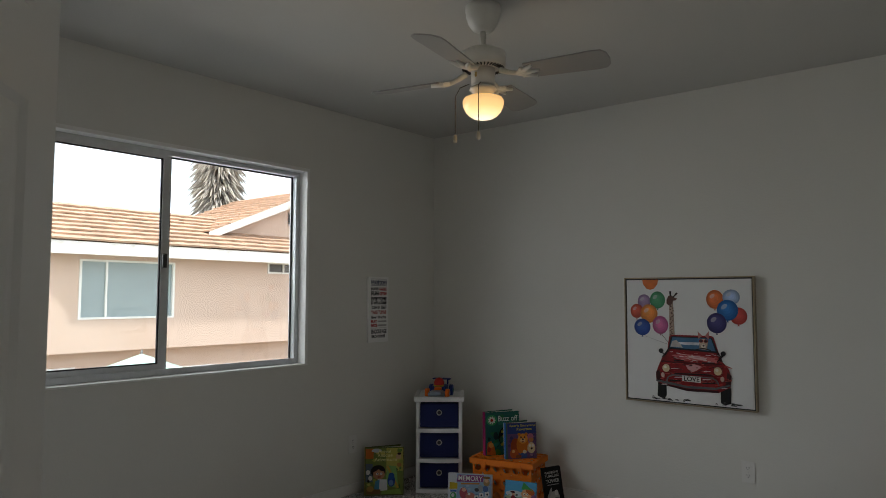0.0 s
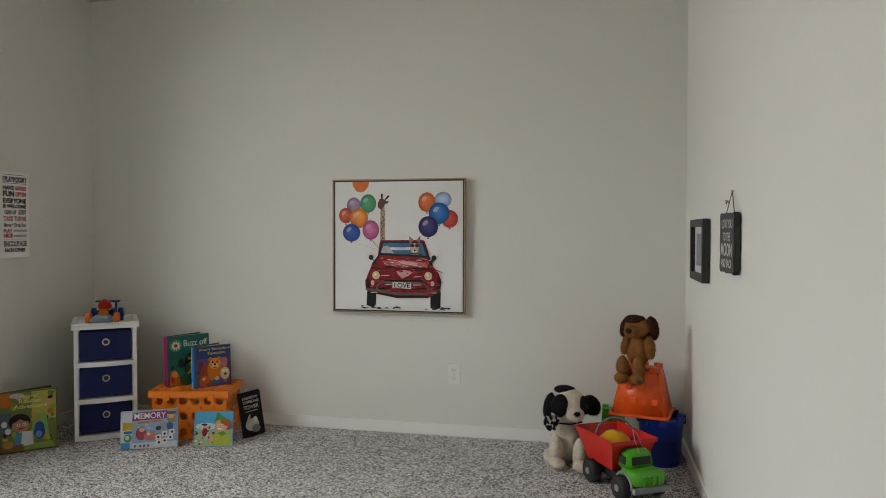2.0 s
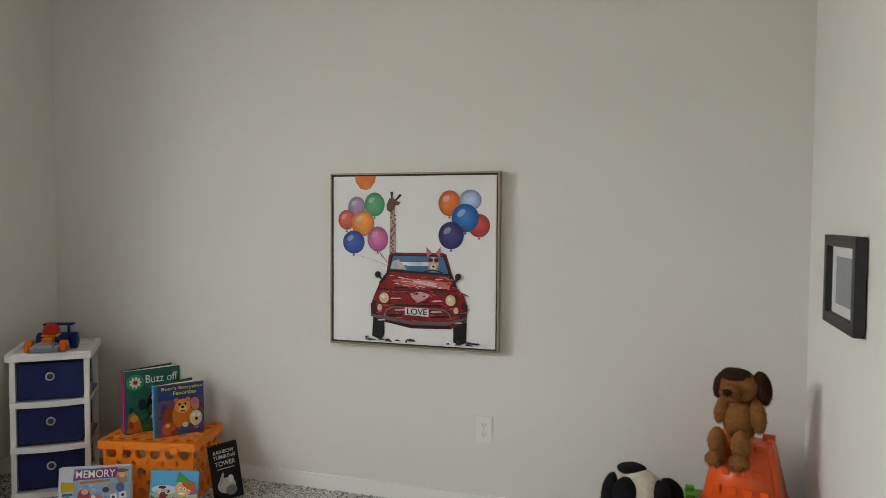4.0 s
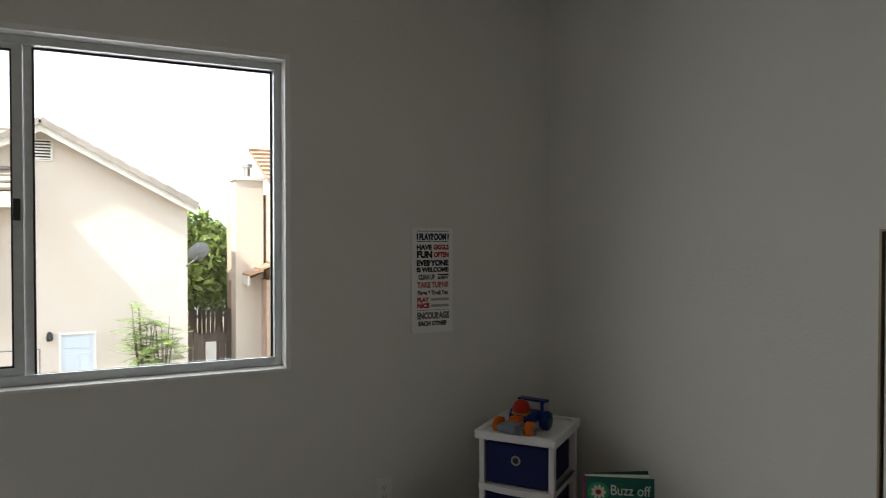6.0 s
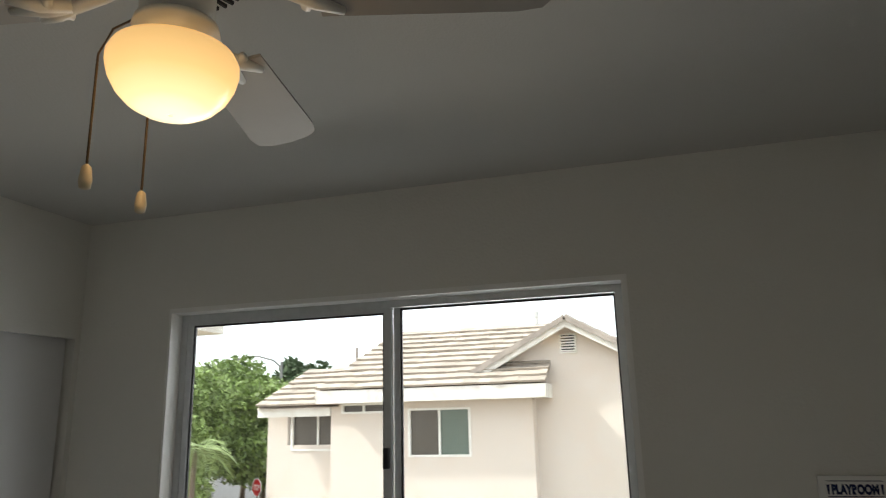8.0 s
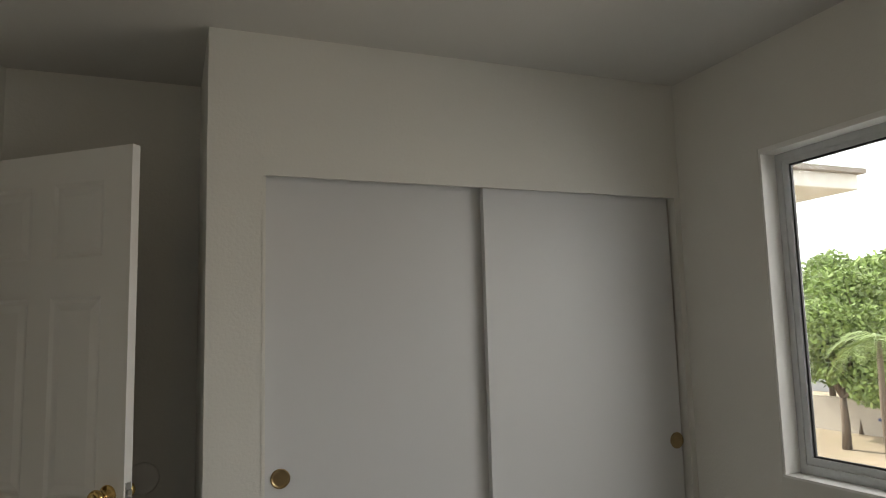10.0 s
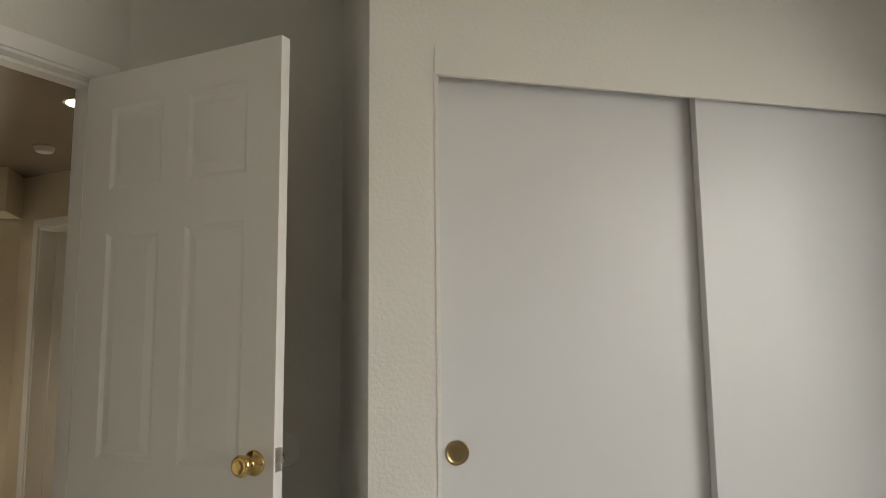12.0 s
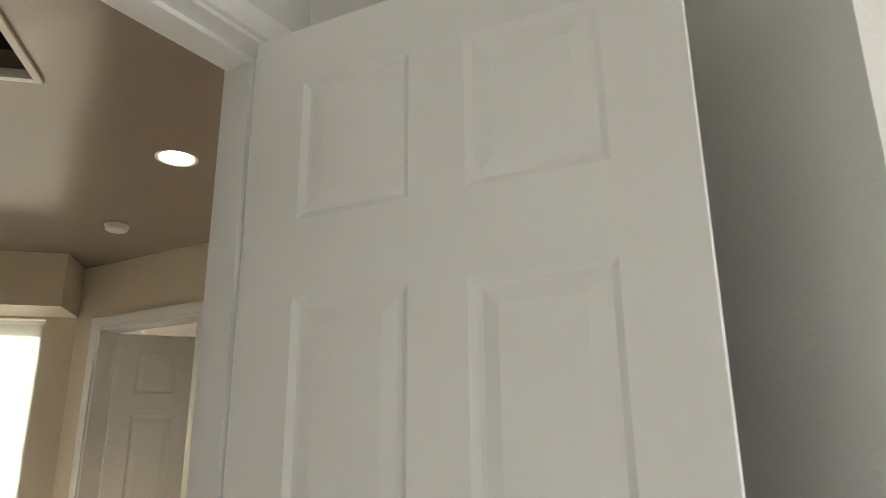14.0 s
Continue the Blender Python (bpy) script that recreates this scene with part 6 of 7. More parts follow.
for k in range(4):
    for x in (-0.06, 0.0, 0.06):
        m = Matrix.Rotation(radians(90 * k), 4, "Z")
        d = 0.072 if k % 2 == 0 else 0.078
        part("battlement", box(x - 0.017, x + 0.017, -d - 0.004, -d + 0.016, 0.2, 0.226, 0.003), SHINY_ORANGE, b2, "", False, m)
for z, n in ((0.06, 4), (0.12, 3)):
    for k in range(n):
        x = (k - (n - 1) / 2) * 0.048
        yy = -0.11 + (0.035 / 0.212) * z
        part("arch_relief", box(x - 0.013, x + 0.013, yy - 0.004, yy + 0.006, z, z + 0.028, 0.003), SHINY_ORANGE, b2)

# ---- ground outside ----
GROUND_Z = -2.38
SOIL = material("yard_soil", (0.30, 0.24, 0.17), 0.95, noise_scale=2.5, noise_amount=0.3, bump=0.6, bump_scale=30, stain_scale=0.5, stain_amount=0.5, stain_color=(0.16, 0.17, 0.08))
bm = bmesh.new()
add_box(bm, -600, 300, -600, 600, GROUND_Z - 0.3, GROUND_Z)
structure("ground", bm, SOIL, "bare sandy yard soil", "ground")

STUCCO_A = material("stucco_beige", (0.66, 0.60, 0.55), 0.9, bump=0.4, bump_scale=28, noise_scale=0.9, noise_amount=0.06, stain_scale=0.9, stain_amount=0.35, stain_color=(0.52, 0.40, 0.31))
STUCCO_B = material("stucco_pink", (0.60, 0.46, 0.38), 0.9, bump=0.35, bump_scale=28, noise_scale=0.9, noise_amount=0.06, stain_scale=0.7, stain_amount=0.25, stain_color=(0.5, 0.33, 0.22))
FASCIA = material("white_fascia_worn", (0.74, 0.73, 0.70), 0.7, noise_scale=5, noise_amount=0.08, stain_scale=3, stain_amount=0.6, stain_color=(0.42, 0.38, 0.33))
VINYL = material("white_window_frame", (0.76, 0.76, 0.74), 0.5)
PANE_DARK = material("far_pane_screen", (0.10, 0.09, 0.08), 0.25, noise_scale=2, noise_amount=0.1)
PANE_BLIND = material("far_pane_blind", (0.30, 0.36, 0.37), 0.25, noise_scale=2, noise_amount=0.1)
PANE_GREEN = material("far_pane_green", (0.13, 0.17, 0.15), 0.18, noise_scale=2, noise_amount=0.1)
TILE_A = material("roof_tile_tan", (0.39, 0.34, 0.29), 0.9, noise_scale=3, noise_amount=0.15, island=0.16)
TILE_B = material("roof_tile_rust", (0.44, 0.29, 0.20), 0.9, noise_scale=3, noise_amount=0.15, island=0.18)
TILE_EDGE = material("roof_tile_grey", (0.34, 0.30, 0.27), 0.9, noise_scale=3, noise_amount=0.15, per_object=0.15)


def roof_slope(bm, p0, run, up, n_run, n_up, thick=0.05, seed=1, hip=0.0):
    """Overlapping flat tiles: p0 is the lower corner, run goes along the eave, up goes up the slope;
    hip: tiles lost at the start of the topmost course."""
    rng = random.Random(seed)
    p0, run, up = Vector(p0), Vector(run), Vector(up)
    nrm = run.cross(up).normalized()
    if nrm.z < 0:
        nrm = -nrm
    a, b = run / n_run, up / n_up
    for j in range(n_up):
        off = 0.5 if j % 2 else 0.0
        for i in range(n_run + 1):
            s0, s1 = max(hip * j / n_up, i - off), min(n_run, i + 1 - off)
            if s1 - s0 < 0.05:
                continue
            jig = nrm * rng.uniform(0, 0.012) + b * rng.uniform(-0.03, 0.03)
            q0 = p0 + a * (s0 + 0.01) + b * j + nrm * 0.065 + jig
            q1 = p0 + a * (s1 - 0.01) + b * j + nrm * 0.065 + jig
            q2, q3 = q1 + b * 1.1 - nrm * 0.06, q0 + b * 1.1 - nrm * 0.06
            top = [bm.verts.new(q) for q in (q0, q1, q2, q3)]
            low = [bm.verts.new(q - nrm * thick) for q in (q0, q1, q2, q3)]
            bm.faces.new(top)
            for k in range(4):
                bm.faces.new((top[k], low[k], low[(k + 1) % 4], top[(k + 1) % 4]))
    # the deck under the tiles
    c = [p0 - nrm * 0.05, p0 + run - nrm * 0.05, p0 + run + up - nrm * 0.05, p0 + up + a * hip - nrm * 0.05]
    bm.faces.new([bm.verts.new(v) for v in c])


def far_window(house, x, y0, y1, z0, z1, panes, split=0.5, depth=0.07):
    """A sliding window in an opening of a wall that faces +x."""
    w = 0.05
    bm = bmesh.new()
    for a in ((y0 - 0.01, y0 + w, z0, z1), (y1 - w, y1 + 0.01, z0, z1), (y0 + w, y1 - w, z0, z0 + w), (y0 + w, y1 - w, z1 - w, z1)):
        add_box(bm, x - depth, x + 0.02, *a)
    ym = y0 + (y1 - y0) * split
    add_box(bm, x - depth, x - 0.01, ym - 0.025, ym + 0.025, z0 + w, z1 - w)
    win = part("window", bm, VINYL, house, "white framed sliding window")
    for a, b, mt in ((y0 + w, ym - 0.025, panes[0]), (ym + 0.025, y1 - w, panes[1])):
        part("pane", box(x - depth - 0.01, x - depth + 0.01, a, b, z0 + w, z1 - w), mt, win)
        if mt is PANE_BLIND:
            sl = bmesh.new()
            for k in range(int((z1 - z0 - 2 * w) / 0.06)):
                z = z0 + w + 0.06 * k
                add_box(sl, x - depth + 0.01, x - depth + 0.014, a, b, z, z + 0.045)
            part("blind", sl, PANE_BLIND, win, "closed horizontal blind")


G, B, L = -13.8, -13.3, -13.5


def house_a():
    h = thing("house_beige", pose(-0.52, 0.30, -0.11), "two-storey beige stucco house with a tan tile roof", "house")
    lo = GROUND_Z - 0.1
    door = (-3.085, -2.36, lo, -0.6)
    # gable end wall
    bm = panel_with_openings(-5.9, -0.46, lo, 1.95, [door], G - 0.2, G)
    tri = [(-0.46, 1.95), (-0.46, 2.2), (-3.36, 3.78), (-5.9, 2.4), (-5.9, 1.95)]
    fa = [bm.verts.new((G, y, z)) for y, z in tri]
    fb = [bm.verts.new((G - 0.2, y, z)) for y, z in tri]
    bm.faces.new(fa)
    bm.faces.new(fb[::-1])
    for k in range(5):
        bm.faces.new((fa[k], fb[k], fb[(k + 1) % 5], fa[(k + 1) % 5]))
    bmesh.ops.recalc_face_normals(bm, faces=bm.faces)
    part("gable_wall", bm, STUCCO_A, h)
    part("side_wall", box(G - 9, G - 0.2, -0.66, -0.46, lo, 2.0), STUCCO_A, h)
    # bay that overhangs
    win = (-7.24, -5.69, 0.76, 1.89)
    small = (-9.0, -7.84, 1.80, 2.05)
    bm = panel_with_openings(-9.29, -4.2, -0.26, 2.3, [win, small], B - 0.15, B)
    add_box(bm, G - 0.2, B - 0.15, -4.35, -4.2, -0.26, 2.3)
    add_box(bm, G - 0.2, B - 0.15, -9.29, -9.14, -0.26, 2.3)
    add_box(bm, G - 0.2, B - 0.15, -9.14, -4.35, -0.26, -0.16)
    part("bay_wall", bm, STUCCO_A, h)
    lw = (-9.09, -7.344, -1.887, -0.495)
    bm = panel_with_openings(-9.29, -6.0, lo, -0.26, [lw], L - 0.2, L)
    add_box(bm, G - 1.0, L - 0.2, -6.15, -6.0, lo, -0.26)
    part("lower_wall", bm, STUCCO_A, h)
    bm = panel_with_openings(-11.35, -9.29, lo, 2.2, [(-10.77, -9.5, 1.05, 2.09), (-11.15, -9.6, -1.54, -0.26)], G - 0.2, G)
    add_box(bm, G - 8, G - 0.2, -11.35, -11.15, lo, 2.2)
    part("left_wall", bm, STUCCO_A, h)
    far_window(h, B, win[0], win[1], win[2], win[3], (PANE_DARK, PANE_GREEN))
    far_window(h, B, small[0], small[1], small[2], small[3], (PANE_DARK, PANE_DARK))
    far_window(h, L, lw[0], lw[1], lw[2], lw[3], (PANE_BLIND, PANE_BLIND))
    far_window(h, G, -10.66, -9.4, 0.9, 1.95, (PANE_DARK, PANE_DARK), 0.6)
    far_window(h, G, -11.15, -9.6, -1.54, -0.26, (PANE_BLIND, PANE_BLIND))
    # door
    dd = part("door", box(G - 0.08, G - 0.03, door[0] + 0.05, door[1] - 0.05, lo, door[3] - 0.05), material("door_pale_blue", (0.62, 0.70, 0.80), 0.5), h, "pale blue six-panel back door")
    bm = bmesh.new()
    for a, b in ((0.12, 0.44), (0.56, 0.88)):
        for c, e in ((0.1, 0.36), (0.44, 0.76), (0.82, 0.95)):
            w0, hh = door[0] + 0.05, door[3] - 0.05 - GROUND_Z
            ww = door[1] - door[0] - 0.1
            add_box(bm, G - 0.035, G - 0.018, w0 + a * ww, w0 + b * ww, GROUND_Z + c * hh, GROUND_Z + e * hh, bevel=0.01)
    part("raised_panel", bm, dd.data.materials[0], dd)
    part("knob", lathe([(0.03, 0), (0.03, 0.05)], 10, pose(G - 0.03, door[0] + 0.12, -1.5, 0, 90, 0)), STEEL, dd)
    bm = bmesh.new()
    add_box(bm, G - 0.1, G + 0.02, door[0], door[0] + 0.05, lo, door[3])
    add_box(bm, G - 0.1, G + 0.02, door[1] - 0.05, door[1], lo, door[3])
    add_box(bm, G - 0.1, G + 0.02, door[0] + 0.05, door[1] - 0.05, door[3] - 0.05, door[3])
    part("door_frame", bm, VINYL, h)
    part("wall_light", lathe([(0.05, 0), (0.07, 0.05), (0.05, 0.16), (0.02, 0.2)], 12, pose(G + 0.07, -3.25, -0.76)), BLACKPLASTIC, h)
    # vent
    bm = bmesh.new()
    for k in range(6):
        z = 3.12 + 0.065 * k
        add_box(bm, G + 0.012, G + 0.05, -3.52, -3.20, z, z + 0.03)
    for a in ((-3.56, -3.52, 3.08, 3.54), (-3.20, -3.16, 3.08, 3.54), (-3.52, -3.20, 3.08, 3.11), (-3.52, -3.20, 3.51, 3.54)):
        add_box(bm, G, G + 0.055, *a)
    vent = part("gable_vent", bm, FASCIA, h, "slatted gable vent")
    # the wall is solid here; a dark sheet stands in for shaded gaps
    part("vent_screen", box(G + 0.001, G + 0.01, -3.52, -3.20, 3.11, 3.51), DARKGASKET, vent, "dark sheet for the shade behind the slats")
    # bargeboards and gable roof
    peak, er = (-3.36, 3.9), (-0.26, 2.2)
    for (y0, z0), (y1, z1) in ((peak, er), (peak, (-6.2, 2.4))):
        d = Vector((0, y1 - y0, z1 - z0))
        nrm = Vector((0, -d.z, d.y)).normalized()
        nrm = nrm if nrm.z > 0 else -nrm
        bm = bmesh.new()
        q = [Vector((0, y0, z0)), Vector((0, y1, z1)), Vector((0, y1, z1)) - Vector((0, 0, 0.24)), Vector((0, y0, z0)) - Vector((0, 0, 0.24))]
        a = [bm.verts.new(Vector((G + 0.42, 0, 0)) + p) for p in q]
        b = [bm.verts.new(Vector((G + 0.38, 0, 0)) + p) for p in q]
        bm.faces.new(a)
        bm.faces.new(b[::-1])
        for k in range(4):
            bm.faces.new((a[k], b[k], b[(k + 1) % 4], a[(k + 1) % 4]))
        part("bargeboard", bm, FASCIA, h, "worn white bargeboard")
        bm = bmesh.new()
        roof_slope(bm, Vector((G + 0.42, y1, z1)), (-9.4, 0, 0), (0, y0 - y1, z0 - z1), 30, 10, seed=3)
        part("gable_roof", bm, TILE_A, h)
        n = int(d.length / 0.36)
        for k in range(n):
            t0, t1 = k / n, (k + 1) / n
            c0 = Vector((G + 0.40, y0, z0)) + d * t0 + nrm * 0.05
            c1 = Vector((G + 0.40, y0, z0)) + d * t1 * 1.0 + nrm * 0.02
            bm = bmesh.new()
            for (c, e) in ((c0, c1),):
                vs = [c + Vector((0.09, 0, 0)) - nrm * 0.12, c + Vector((0.09, 0, 0)), c + Vector((-0.2, 0, 0)) + nrm * 0.05,
                      e + Vector((-0.2, 0, 0)) + nrm * 0.05, e + Vector((0.09, 0, 0)), e + Vector((0.09, 0, 0)) - nrm * 0.12]
                v = [bm.verts.new(p) for p in vs]
                bm.faces.new((v[0], v[1], v[4], v[5]))
                bm.faces.new((v[1], v[2], v[3], v[4]))
                bm.faces.new((v[0], v[5], v[3], v[2]))
                bm.faces.new((v[0], v[2], v[1]))
                bm.faces.new((v[3], v[5], v[4]))
            part("rake_tile", bm, TILE_EDGE, h)
    # main roof over the bay
    bm = bmesh.new()
    roof_slope(bm, (B + 0.55, -9.45, 2.37), (0, 5.65, 0), (-3.6, 0, 1.75), 18, 11, seed=5, hip=2.6)
    part("main_roof", bm, TILE_A, h)
    bm = bmesh.new()
    roof_slope(bm, (B + 0.15, -11.35, 2.02), (0, 2.3, 0), (-2.2, 0, 1.05), 7, 7, seed=6, hip=1.2)
    part("left_roof", bm, TILE_A, h)
    part("fascia", box(B + 0.5, B + 0.54, -9.47, -3.8, 2.05, 2.36), FASCIA, h, "worn white eave fascia")
    part("fascia", box(G + 0.5, G + 0.54, -11.35, -9.3, 1.76, 2.0), FASCIA, h, "worn white eave fascia")
    part("soffit", box(B - 0.2, B + 0.5, -9.4, -3.85, 2.28, 2.3), FASCIA, h)
    part("fascia_return", box(B - 0.5, B + 0.5, -3.84, -3.8, 2.05, 2.36), FASCIA, h)
    for x, y, z in ((-14.3, -8.2, 2.75), (-14.9, -9.3, 3.3), (-13.6, -5.0, 2.6)):
        part("vent_pipe", lathe([(0.04, -0.2), (0.04, 0.3)], 10, pose(x, y, z)), TILE_EDGE, h)
    part("vent_pipe", lathe([(0.04, -1.0), (0.04, 0.35), (0.07, 0.35), (0.07, 0.5)], 10, pose(-16.2, -4.45, 3.95)), STEEL, h)
    # rest of the body, closed at the back
    part("back_wall", box(G - 9.2, G - 9, -11.35, -0.46, lo, 2.2), STUCCO_A, h)


house_a()


def house_b():
    h = thing("house_pink", pose(0, 0, 0), "two-storey pink stucco house with a rust tile roof", "house")
    lo, X = GROUND_Z - 0.1, -14.5
    win = (3.53, 6.05, 0.66, 2.17)
    small = (9.15, 10.4, 1.95, 2.3)
    bm = panel_with_openings(2.0, 20.0, -0.16, 2.5, [win, small], X - 0.2, X)
    add_box(bm, X - 8, X - 0.2, 2.0, 2.2, -0.16, 2.5)
    part("upper_wall", bm, STUCCO_B, h)
    low = (6.0, 7.6, -1.6, -0.75)
    bm = panel_with_openings(2.2, 20.0, lo, -0.16, [(3.0, 3.7, -1.7, -0.55), low], X - 0.7, X - 0.5)
    add_box(bm, X - 8, X - 0.7, 2.2, 2.4, lo, -0.16)
    add_box(bm, X - 0.7, X - 0.2, 2.2, 20.0, -0.2, -0.16)
    part("lower_wall", bm, STUCCO_B, h)
    far_window(h, X, *win, (PANE_BLIND, PANE_BLIND), 0.27)
    far_window(h, X, *small, (PANE_DARK, PANE_DARK))
    far_window(h, X - 0.5, 3.0, 3.7, -1.7, -0.55, (PANE_BLIND, PANE_BLIND))
    far_window(h, X - 0.5, *low, (PANE_GREEN, PANE_GREEN))
    bm = bmesh.new()
    roof_slope(bm, (X + 0.55, 1.7, 2.58), (0, 18.2, 0), (-3.05, 0, 1.25), 57, 9, seed=8)
    part("main_roof", bm, TILE_B, h)
    part("fascia", box(X + 0.5, X + 0.54, 1.7, 20.0, 2.26, 2.57), FASCIA, h, "white eave fascia")
    part("soffit", box(X, X + 0.5, 1.75, 20.0, 2.46, 2.48), FASCIA, h)
    # cross gable
    peak, el = (11.7, 4.95), (7.4, 3.15)
    for s in (1, -1):
        y1 = el[0] if s > 0 else 2 * peak[0] - el[0]
        bm = bmesh.new()
        roof_slope(bm, (X - 0.5, y1, el[1]), (-5, 0, 0), (0, peak[0] - y1, peak[1] - el[1]), 16, 12, seed=9)
        part("gable_roof", bm, TILE_B, h)
        q = [(peak[0], peak[1]), (y1, el[1]), (y1, el[1] - 0.22), (peak[0], peak[1] - 0.25)]
        bm = bmesh.new()
        a = [bm.verts.new((X - 0.46, y, z)) for y, z in q]
        b = [bm.verts.new((X - 0.52, y, z)) for y, z in q]
        bm.faces.new(a)
        bm.faces.new(b[::-1])
        for k in range(4):
            bm.faces.new((a[k], b[k], b[(k + 1) % 4], a[(k + 1) % 4]))
        bmesh.ops.recalc_face_normals(bm, faces=bm.faces)
        part("bargeboard", bm, FASCIA, h, "white bargeboard")
    bm = bmesh.new()
    tri = [(7.9, 2.6), (15.5, 2.6), (15.5, 3.2), (11.7, 4.75), (7.9, 3.2)]
    a = [bm.verts.new((X - 0.9, y, z)) for y, z in tri]
    bm.faces.new(a)
    part("gable_wall", bm, STUCCO_B, h)
    bm = bmesh.new()
    for k in range(6):
        add_box(bm, X - 0.9, X - 0.86, 10.6, 11.1, 3.6 + 0.07 * k, 3.75 + 0.07 * k)
    part("gable_vent", bm, FASCIA, h)
    # low wing with a chimney
    part("chimney", box(-16.7, -16.0, 1.2, 1.92, lo, 2.85), material("chimney_stucco", (0.66, 0.60, 0.53), 0.9, noise_scale=1.5, noise_amount=0.05, bump=0.8, bump_scale=28), h)
    part("chimney_cap", box(-16.76, -15.94, 1.14, 1.98, 2.85, 2.95), FASCIA, h)
    part("flue", lathe([(0.1, 2.95), (0.1, 3.2), (0.16, 3.22), (0.16, 3.3)], 12, Matrix.Translation((-16.35, 1.56, 0))), STEEL, h)
    bm = panel_with_openings(-17.9, -15.3, lo, 0.25, [(-15.95, -15.5, -1.9, -0.5)], 1.86, 1.99, axis="x")
    part("wing_wall", bm, STUCCO_B, h)
    bm = bmesh.new()
    roof_slope(bm, (-15.1, 1.4, 0.35), (-3.0, 0, 0), (0, 0.9, 0.45), 10, 3, seed=12)
    part("wing_roof", bm, TILE_B, h)
    part("wing_fascia", box(-18.1, -15.1, 1.36, 1.4, 0.12, 0.36), FASCIA, h)
    part("back_wall", box(X - 8.2, X - 8, 2.0, 20.0, lo, 2.5), STUCCO_B, h)


house_b()


# ---- planting ----
def leaf_mesh(name, centres, radii, count, size, mat, parent, seed, squash=0.8, droop=0.0, label="", kind=""):
    """Many small leaf quads scattered through overlapping clumps, denser towards their skin."""
    rng = np.random.default_rng(seed)
    centres, radii = np.array(centres, float), np.array(radii, float)
    pick = rng.choice(len(centres), count, p=radii ** 2 / (radii ** 2).sum())
    d = rng.normal(size=(count, 3))
    d /= np.linalg.norm(d, axis=1)[:, None]
    r = radii[pick] * rng.uniform(0.35, 1.05, count) ** 0.5
    p = centres[pick] + d * r[:, None] * (1, 1, squash)
    u = rng.normal(size=(count, 3))
    u[:, 2] -= droop
    u /= np.linalg.norm(u, axis=1)[:, None]
    w = np.cross(u, rng.normal(size=(count, 3)))
    w /= np.linalg.norm(w, axis=1)[:, None]
    s = size * rng.uniform(0.6, 1.3, count)[:, None]
    a, b, c, e = p - u * s, p + w * s * 0.45, p + u * s, p - w * s * 0.45
    co = np.stack([a, b, c, e], 1).reshape(-1, 3)
    me = bpy.data.meshes.new(name)
    me.from_pydata(co.tolist(), [], np.arange(len(co)).reshape(-1, 4).tolist())
    me.materials.append(mat)
    ob = new(name, me)
    ob.parent = parent
    return tagged(ob, label, kind=kind)


LEAF = material("leaf_green", (0.19, 0.27, 0.075), 0.6, island=0.45, noise_scale=0.6, noise_amount=0.25)
LEAF_LIGHT = material("leaf_light_green", (0.25, 0.34, 0.10), 0.6, island=0.4, noise_scale=0.6, noise_amount=0.25)
LEAF_PINE = material("pine_green", (0.05, 0.085, 0.035), 0.7, island=0.4)
BARK = material("bark", (0.13, 0.10, 0.075), 0.95, noise_scale=12, noise_amount=0.3, bump=0.8, bump_scale=40)
DRY = material("dry_frond", (0.46, 0.42, 0.37), 0.9, island=0.35)
FROND = material("palm_frond", (0.20, 0.27, 0.09), 0.55, island=0.3)


def tree(x, y, top, radius, seed, leaf_size=0.22, count=5000, mat=LEAF, label="leafy green garden tree with a dense crown", trunk_r=0.14, low=0.25, name="tree"):
    rng = random.Random(seed)
    t = thing(name, pose(x, y, GROUND_Z), label, "tree")
    h = top - GROUND_Z
    bm = bmesh.new()
    fork = Vector((0, 0, h * 0.35))
    add_tube(bm, [(0, 0, 0), (rng.uniform(-0.1, 0.1), 0.05, h * 0.18), fork], [trunk_r, trunk_r * 0.8, trunk_r * 0.65], 8)
    centres, radii = [], []
    for k in range(9):
        a = 2 * math.pi * k / 9 + rng.uniform(-0.3, 0.3)
        rr, zz = radius * rng.uniform(0.25, 0.72), h * rng.uniform(low + 0.15, 0.86)
        end = Vector((math.cos(a) * rr, math.sin(a) * rr, zz))
        add_tube(bm, [fork, fork.lerp(end, 0.5) + Vector((0, 0, 0.15)), end], [trunk_r * 0.5, trunk_r * 0.3, trunk_r * 0.1], 6)
        centres.append(end)
        radii.append(radius * rng.uniform(0.35, 0.55))
    for k in range(6):
        centres.append(Vector((rng.uniform(-0.5, 0.5) * radius, rng.uniform(-0.5, 0.5) * radius, h * rng.uniform(0.6, 0.93))))
        radii.append(radius * rng.uniform(0.25, 0.4))
    part("trunk", bm, BARK, t, "", True)
    leaf_mesh("crown", centres, radii, count, leaf_size, mat, t, seed, label="crown of small green leaves")
    return t


tree(-24.5, -14.9, 3.5, 2.8, 1, 0.13, 16000)
tree(-22.8, -16.2, 2.9, 2.2, 2, 0.11, 14000)
tree(-26.5, -19.5, 4.2, 3.0, 3, 0.14, 16000)
tree(-19.4, -17.9, 3.5, 2.5, 4, 0.11, 16000)
tree(-16.5, -16.2, 1.9, 1.8, 5, 0.09, 14000)
tree(-22.5, -21.5, 4.0, 3.0, 6, 0.13, 14000)
tree(-24.0, 0.9, 2.3, 2.2, 7, 0.16, 8000, LEAF_LIGHT, "yellow-green leafy tree behind the fence")
tree(-26.0, 2.6, 1.6, 2.2, 8, 0.18, 6000, LEAF_LIGHT, "yellow-green leafy tree behind the fence")
